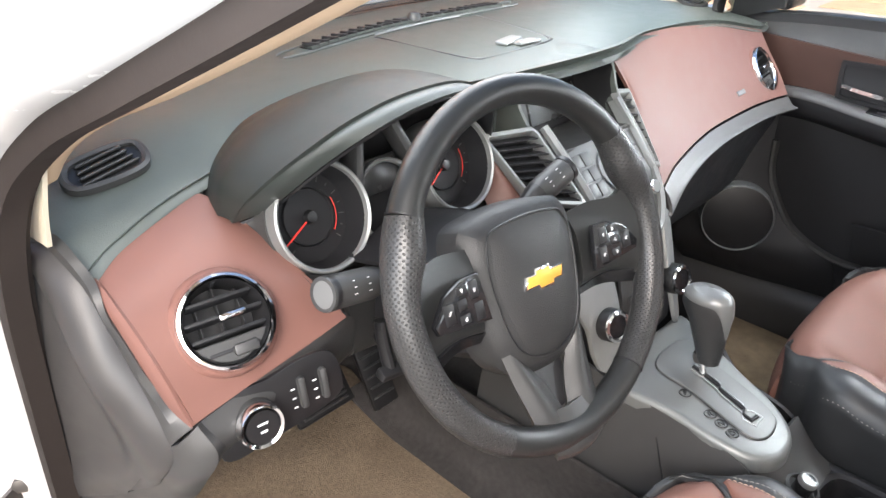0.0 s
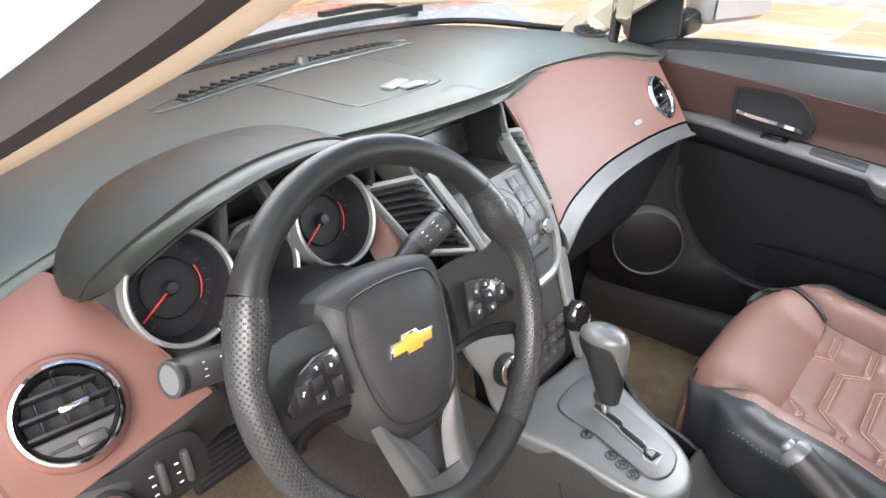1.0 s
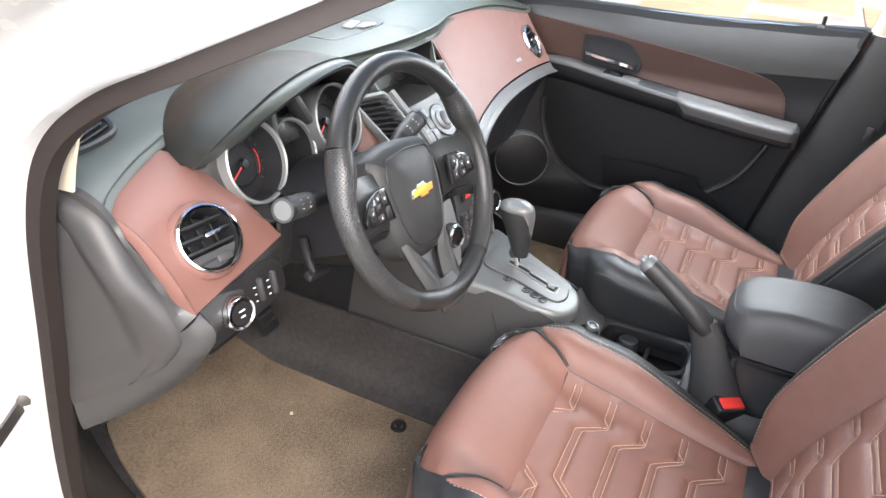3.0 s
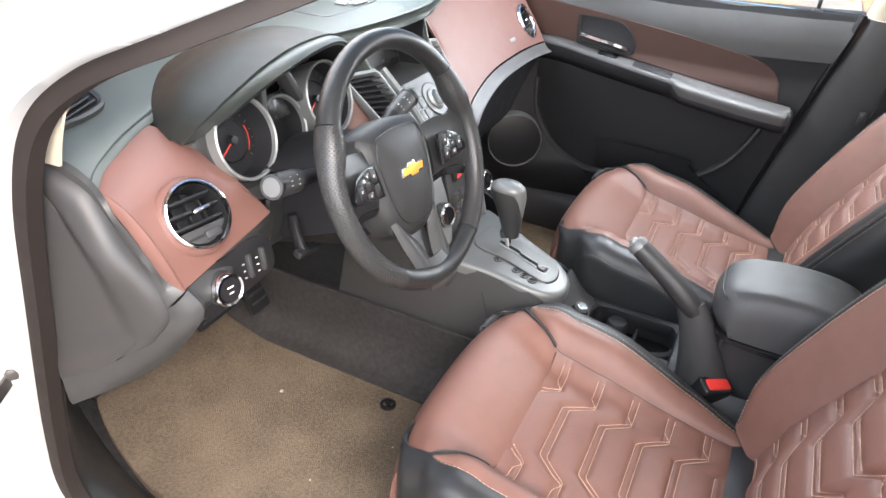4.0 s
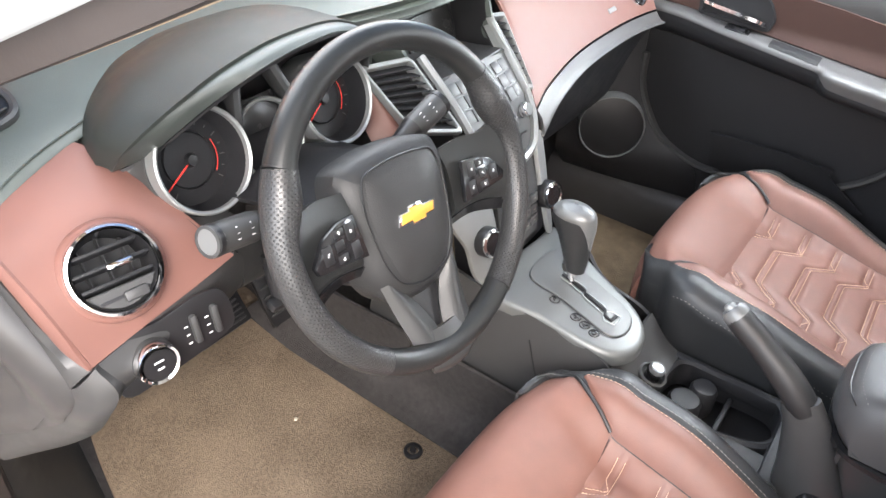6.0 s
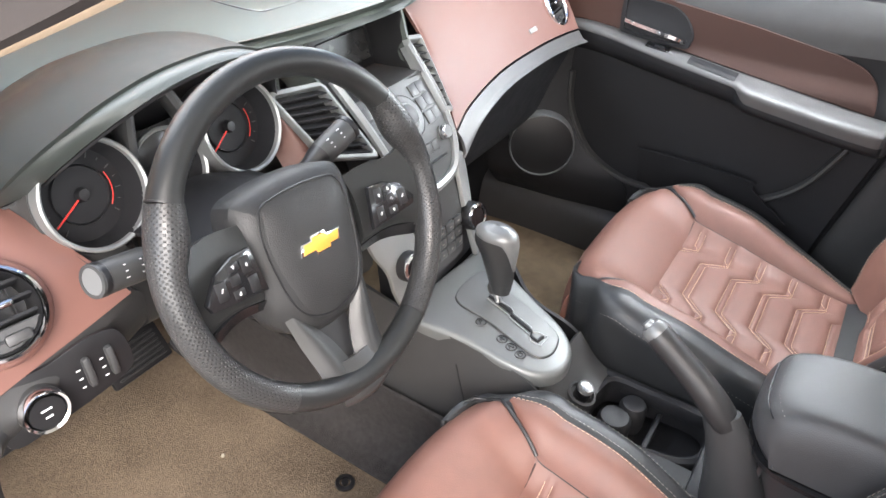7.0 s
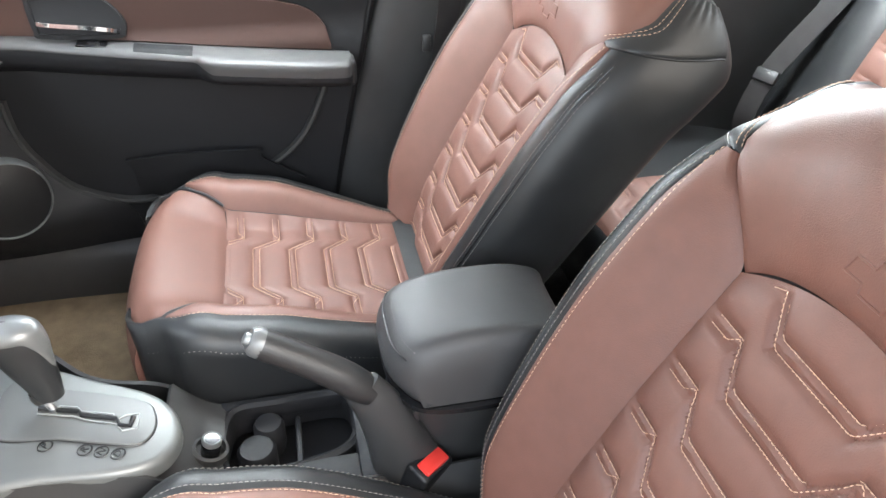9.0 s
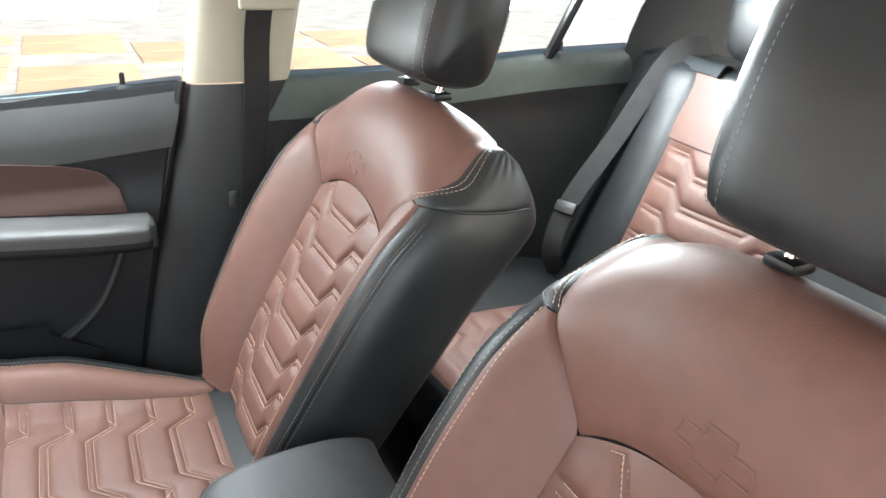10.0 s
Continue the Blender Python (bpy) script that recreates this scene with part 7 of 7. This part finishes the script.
part("lock_knob", lathe([(0.012, 0), (0.010, 0.004), (0.0045, 0.007), (0.0045, 0.022), (0, 0.026)], 20, Matrix.Translation((0.712, -1.38, 1.040))), M_PLAST, rdoor)
part("armrest", rbox(0.09, 0.42, 0.06, 0.02, 3, pose(0.69, -1.05, 0.765)), M_GREY, rdoor, "grey rear armrest")
part("window_bar", tube([(0.722, -1.355, 1.03), (0.66, -1.42, 1.25), (0.62, -1.45, 1.36)], 0.012, 8), M_BLACK, rdoor)
for nm, c in (("window_2", [(0.725, 0.26, 0.965), (0.725, -0.57, 1.005), (0.60, -0.63, 1.36), (0.61, -0.22, 1.34)]), ("window_3", [(0.725, -0.77, 1.005), (0.725, -1.36, 1.03), (0.62, -1.45, 1.36), (0.60, -0.80, 1.37)])):
    wv = structure(nm, quad_sheet(c, 8, 8, 0.012, 0.004), M_GLASS, "clear side window", "window")
    wv.visible_shadow = False
structure("pillar_trim_5", patch([[(0.72, -1.56, 0.55), (0.72, -1.57, 1.02), (0.66, -1.62, 1.25), (0.60, -1.66, 1.36)], [(0.66, -1.66, 0.55), (0.67, -1.70, 1.02), (0.63, -1.78, 1.22), (0.58, -1.85, 1.34)], [(0.62, -1.90, 0.55), (0.62, -1.92, 1.02), (0.60, -1.94, 1.2), (0.55, -1.95, 1.33)]], 14, 14, 0.006, False), M_PLAST, "dark rear quarter trim", "pillar trim")
# far door mirror and the clear vial hanging by the far pillar
mir = thing("door_mirror", (0.80, 0.24, 0.98), "white outside mirror beyond the passenger window", "door mirror")
part("housing", rbox(0.20, 0.09, 0.13, 0.035, 4, pose(0.900, 0.180, 1.055, 0, 0, -24)), M_PAINT, mir)
part("mirror_glass", rbox(0.165, 0.006, 0.10, 0.002, 1, pose(0.884, 0.140, 1.055, 0, 0, -24)), M_CHROME, mir, "mirror glass")
part("foot", rbox(0.10, 0.05, 0.05, 0.015, 3, pose(0.780, 0.225, 1.0)), M_BLACK, mir)
structure("mirror_triangle", prism([(0.335, 0.94), (0.345, 1.09), (0.21, 1.12), (0.205, 0.985)], 0.012, 0.003, 2, Matrix(((0, 0, 1, 0.708), (1, 0, 0, 0), (0, 1, 0, 0), (0, 0, 0, 1)))), M_BLACK, "black triangle behind the door mirror", "trim")
part("tweeter_cover", lathe([(0, 0.006), (0.022, 0.005), (0.028, 0.0), (0.029, -0.004)], 28, facing((0.648, 0.355, 1.015), (-0.8, -0.5, 0.3))), M_BEIGE, far_pillar, "round pale speaker cover")

# ---- rear bench ----
bench = thing("rear_bench", (0, -1.25, 0.40), "brown and black leather rear bench with quilted back", "car seat")
rows = [[(x, y, z + 0.012 * math.cos(x * 9)) for x in (-0.70, -0.40, -0.1, 0.1, 0.40, 0.72)] for y, z in ((-0.94, 0.28), (-0.895, 0.42), (-0.90, 0.50), (-0.935, 0.538), (-1.08, 0.548), (-1.28, 0.538), (-1.46, 0.50))]
part("cushion", patch(rows, 24, 40, 0.01, True), M_BLACKL, bench, "black leather rear cushion")
rows = []
for i in range(81):
    y = -0.905 - 0.46 * i / 80
    z = interp(y, [-1.46, -1.28, -1.08, -0.95, -0.92, -0.905], [0.50, 0.538, 0.548, 0.541, 0.530, 0.512])
    rows.append([V(x, y, z + 0.012 * math.cos(x * 9) + 0.004 + 0.006 * quilt(x - 0.34, y + 2.0, 0.16, 0.062) * (1 - abs((x - 0.34) / 0.16) ** 12)) for x in [0.18 + 0.32 * j / 60 for j in range(61)]])
part("cushion_panel", sheet(rows, 0.006, True), M_BROWN, bench, "brown quilted leather panel")


def bench_back(x, t, push=0.0):
    return V(x, -1.38 - 0.22 * t + 0.91 * push + 0.02 * math.cos((abs(x) - 0.36) * 9), 0.50 + 0.54 * t + 0.40 * push)


rows = [[tuple(bench_back(x, t)) for x in (-0.68, -0.36, 0.0, 0.36, 0.62, 0.72)] for t in (0, 0.3, 0.6, 0.9, 1.0)]
part("backrest", patch(rows + [[(x, y - 0.10, z + 0.01) for x, y, z in rows[-1]]], 20, 40, 0.01, True), M_BLACKL, bench, "black leather rear backrest")
rows = []
for i in range(101):
    t = 0.02 + 0.70 * i / 100
    rows.append([bench_back(x, t, 0.010 + 0.007 * quilt(x - 0.285, 1 - t * 0.55, 0.19, 0.062) * (1 - abs((x - 0.285) / 0.19) ** 12)) for x in [0.095 + 0.38 * j / 80 for j in range(81)]])
part("back_quilt", sheet(rows, 0.006, True), M_BROWN, bench, "brown quilted panel")
part("back_top", patch([[tuple(bench_back(x, t, 0.012)) for x in (0.095, 0.22, 0.36, 0.49)] for t in (0.725, 0.85, 0.97)], 10, 12, 0.008, True), M_BROWN, bench)
part("back_strap", patch([[tuple(bench_back(x, 0.97, 0.014)), tuple(bench_back(x, 1.02, 0.0)), tuple(bench_back(x, 1.0, -0.06))] for x in (0.42, 0.56)], 8, 8, 0.004), M_BLACKL, bench)
part("back_bolster", patch([[(x, y0 + dy, z) for x, dy in ((0.470, 0.0), (0.51, 0.014), (0.57, 0.014), (0.65, -0.010), (0.71, -0.08))] for y0, z in ((-1.37, 0.50), (-1.415, 0.62), (-1.48, 0.78), (-1.54, 0.93), (-1.585, 1.03), (-1.66, 1.05))], 24, 16, 0.01), M_BLACKL, bench, "black leather outer bolster")
rhr = bmesh.new()
bmesh.ops.create_uvsphere(rhr, u_segments=28, v_segments=18, radius=1.0)
for v in rhr.verts:
    x, y, z = (math.copysign(abs(c) ** 0.55, c) for c in v.co)
    v.co = Vector((0.352 + 0.125 * x, -1.65 + 0.055 * y, 1.135 + 0.080 * z))
part("headrest", rhr, M_BLACKL, bench, "black rear headrest")
rb = thing("seat_belt", (0.60, -1.36, 0.60), "dark rear seat belt with a metal tongue", "seat belt", "seat belts")
part("webbing", strip(spl([(0.545, -1.66, 1.075), (0.568, -1.578, 1.050), (0.598, -1.480, 0.871), (0.620, -1.385, 0.712), (0.622, -1.352, 0.60), (0.622, -1.38, 0.53)], 30), 0.046, 0.002, up=(-0.5, 0.75, 0.4)), M_BELT, rb)
part("tongue", rbox(0.056, 0.014, 0.030, 0.006, 2, pose(0.620, -1.378, 0.702, 30, 0, 20)), M_GREY, rb, "grey belt tongue")


# ---- footwell and small things ----
mat_o = [(-0.52, 0.555), (-0.60, 0.40), (-0.632, 0.24), (-0.628, -0.05), (-0.60, -0.13), (-0.20, -0.13), (-0.165, -0.06), (-0.162, 0.10), (-0.180, 0.26), (-0.195, 0.42), (-0.18, 0.56), (-0.30, 0.585)]
o = spl([(x, y, 0) for x, y in mat_o], 80, True)
bmm = prism([(p.x, p.y) for p in o], 0.012, 0.004, 2)
mats = tagged(part("floor_mat", bmm, M_CARPET), "worn tan carpet floor mat in the driver's footwell", "floor mat")
bmesh_m = bmesh.new()
bmesh_m.from_mesh(mats.data)
for v in bmesh_m.verts:
    v.co.z += 0.287 + 0.10 * smooth01(0.40, 0.62, v.co.y)
bmesh_m.to_mesh(mats.data)
bmesh_m.free()
tagged(part("floor_mat", prism([(p.x * -1 + 0.01, p.y) for p in o][::-1], 0.012, 0.004, 2, Matrix.Translation((0, 0, 0.287))), M_MAT), "worn tan carpet floor mat in the passenger's footwell", "floor mat")
fix = thing("mat_fixing", (-0.236, 0.084, 0.299), "black round mat fixing with a centre stud", "mat fixing", "mat fixings")
part("collar", lathe([(0.017, 0), (0.016, 0.004), (0.010, 0.005), (0.009, 0.001)], 28, Matrix.Translation((-0.236, 0.084, 0.299))), M_BLACK, fix)
part("stud", lathe([(0.006, 0), (0.006, 0.005), (0, 0.006)], 16, Matrix.Translation((-0.236, 0.084, 0.299))), M_BLACK, fix)
for x, y, r in ((-0.312, 0.289, 0.0042), (-0.47, 0.11, 0.0022), (-0.33, 0.02, 0.0018)):
    tagged(part("crumb", rbox(r * 2, r * 1.5, r, r * 0.4, 1, pose(x, y, 0.2995 + r * 0.4, 0, 0, 30)), M_BEIGE), "small pale crumb on the tan floor mat", "crumb", "crumbs")
# carpet edge beside the tunnel
structure("tunnel_carpet", patch([[(-0.150, y, 0.46), (-0.142, y, 0.36), (-0.16, y, 0.315), (-0.20, y, 0.304)] for y in (-0.10, 0.08, 0.25, 0.42)] + [[(-0.15, 0.56, 0.48), (-0.14, 0.53, 0.40), (-0.16, 0.52, 0.37), (-0.22, 0.52, 0.365)]], 24, 14, 0.006), M_DARKCARPET, "dark carpet on the side of the tunnel", "carpet")


def pedal(name, at, w_, h_, tilt, label):
    p = thing(name, at, label, "pedal")
    m = pose(*at, tilt, 0, 0)
    part("pad", rbox(w_, h_, 0.012, 0.005, 2, m), M_BLACK, p)
    for k in range(6):
        part("rib", rbox(w_ * 0.8, 0.004, 0.004, 0.001, 1, m @ pose(0, (-2.5 + k) * h_ / 7.5, 0.007)), M_PLAST, p)
    part("arm", strip([m @ V(0, 0, -0.006), m @ V(0, 0.08, -0.05), m @ V(0, 0.22, -0.02)], 0.014, 0.012, up=(1, 0, 0)), M_METAL, p)


pedal("brake_pedal", (-0.345, 0.42, 0.49), 0.11, 0.065, 55, "wide black ribbed brake pedal")
pedal("accelerator_pedal", (-0.215, 0.44, 0.46), 0.055, 0.14, 62, "narrow black accelerator pedal")
rest = thing("foot_rest", (-0.545, 0.50, 0.35), "black ribbed foot rest", "foot rest")
part("pad", rbox(0.07, 0.15, 0.02, 0.008, 2, pose(-0.520, 0.585, 0.405, 42, 0, 0)), M_BLACK, rest)
# light switch and dimmers on the knee panel
lm = facing((-0.606, 0.146, 0.787), (-0.12, -0.97, 0.2))
sw = thing("light_switch", (-0.606, 0.146, 0.787), "round headlight switch with a chrome ring", "switch")
panel = spl([(-0.036, -0.028, 0), (0.010, -0.030, 0), (0.085, -0.018, 0), (0.098, 0.002, 0), (0.090, 0.034, 0), (0.06, 0.040, 0), (0.02, 0.034, 0), (-0.030, 0.030, 0)], 40, True)
part("panel", prism([(p.x, p.y) for p in panel], 0.004, 0.0015, 2, lm), M_BLACK, sw, "black switch panel")
kb = part("knob", lathe([(0.023, 0), (0.0225, 0.012), (0.021, 0.018), (0.018, 0.019)], 40, lm @ Matrix.Translation((0, 0, 0.003))), M_PLAST, sw)
part("knob_ring", lathe([(0.0225, 0.010), (0.0228, 0.018), (0.021, 0.0215), (0.0185, 0.020)], 40, lm @ Matrix.Translation((0, 0, 0.003))), M_CHROME, kb, "chrome ring")
part("knob_face", lathe([(0.0165, 0.021), (0, 0.0215)], 28, lm @ Matrix.Translation((0, 0, 0.003))), M_BLACK, kb)
part("knob_mark", join(rbox(0.010, 0.0018, 0.0006, 0, 1, lm @ pose(0, 0.004, 0.0248)), rbox(0.007, 0.0018, 0.0006, 0, 1, lm @ pose(0, -0.004, 0.0248))), M_PRINT, kb, smooth=False)
for k, x in enumerate((0.052, 0.076)):
    part("thumbwheel", rbox(0.008, 0.034, 0.012, 0.003, 2, lm @ pose(x, 0.006, 0.004)), M_PLAST, sw)
    part("wheel_mark", join(*[rbox(0.004, 0.0012, 0.0005, 0, 1, lm @ pose(x - 0.009, -0.008 + 0.010 * q, 0.0043)) for q in range(3)]), M_PRINT, sw, smooth=False)
# belt buckle beside the driver's seat
bk = thing("belt_buckle", (-0.105, -0.500, 0.49), "black seat belt buckle with a red button", "belt buckle")
bm_ = pose(-0.098, -0.477, 0.481, 18, 8, -50)
part("housing", rbox(0.060, 0.034, 0.085, 0.006, 3, bm_), M_BLACK, bk)
part("button", rbox(0.044, 0.021, 0.012, 0.003, 2, bm_ @ pose(0, -0.002, 0.041)), M_RED, bk, "red release button")
part("stem", rbox(0.022, 0.014, 0.10, 0.004, 2, bm_ @ pose(0, 0, -0.08)), M_BLACK, bk)
# door check strap on the hinge pillar
chk = thing("door_check_strap", (-0.775, 0.355, 0.66), "metal door check strap with its bolt", "door check strap")
part("strap", strip(spl([(-0.760, 0.365, 0.662), (-0.84, 0.345, 0.635), (-0.92, 0.33, 0.615), (-1.0, 0.31, 0.60)], 14), 0.004, 0.020), M_METAL, chk)
part("bracket", rbox(0.03, 0.014, 0.034, 0.004, 2, pose(-0.760, 0.368, 0.662)), M_METAL, chk)
part("bolt", lathe([(0.010, 0), (0.010, 0.008), (0.006, 0.010), (0, 0.010)], 6, facing((-0.768, 0.360, 0.668), (-0.5, -0.85, 0))), M_METAL, chk)
# clear vial by the far pillar
vial = thing("clear_vial", (0.60, 0.29, 0.98), "small clear glass vial with pale liquid beside the far pillar", "vial")
part("glass", rbox(0.042, 0.030, 0.11, 0.008, 3, pose(0.602, 0.285, 1.035, 0, 4, 0)), M_CLEAR, vial)
part("stopper", rbox(0.026, 0.020, 0.03, 0.006, 2, pose(0.598, 0.285, 1.10, 0, 4, 0)), M_SILVER, vial)

# ---- outside ----
structure("ground", sheet([[V(x, y, -0.02) for x in (-600, 600)] for y in (-600, 600)]), M_PAVE2, "pale paved yard reaching to the horizon", "ground", smooth=False)
pave = structure("pavement", rbox(11.0, 13.0, 0.02, 0, 1, Matrix.Translation((4.5, -0.5, -0.008))), M_PAVE2, "yard of orange and pale paving bands", "pavement", smooth=False)
slab = mesh_of("slab", rbox(0.56, 0.92, 0.012, 0.004, 1), M_PAVE, False)
for i in range(12):
    for j in range(12):
        if (i + 2 * j) % 3 == 2:
            continue
        ob = new("slab", slab)
        ob.location = (1.3 + 0.62 * i, -4.5 + 1.0 * j, 0.006)
        ob.rotation_euler = (0, 0, radians(random.uniform(-0.6, 0.6)))
        ob.parent = pave
house = thing("house", (0.5, 7.0, 0), "orange rendered house front with grey-green shutters", "house")
part("wall", rbox(16, 0.3, 5.0, 0.02, 1, Matrix.Translation((1.5, 7.0, 2.5))), M_WALL, house)
part("roof", rbox(17, 1.6, 0.25, 0.05, 1, pose(1.5, 6.7, 5.1, -12, 0, 0)), M_PAVE, house)
for x in (-1.2, 3.6, 7.2):
    sh = part("shutter", rbox(2.0, 0.10, 2.6, 0.02, 1, Matrix.Translation((x, 6.82, 1.3))), M_GREEN, house, "grey-green roller shutter")
    for k in range(10):
        part("slat", rbox(1.9, 0.03, 0.22, 0.01, 1, Matrix.Translation((x, 6.755, 0.16 + 0.25 * k))), M_GREEN, sh, smooth=False)
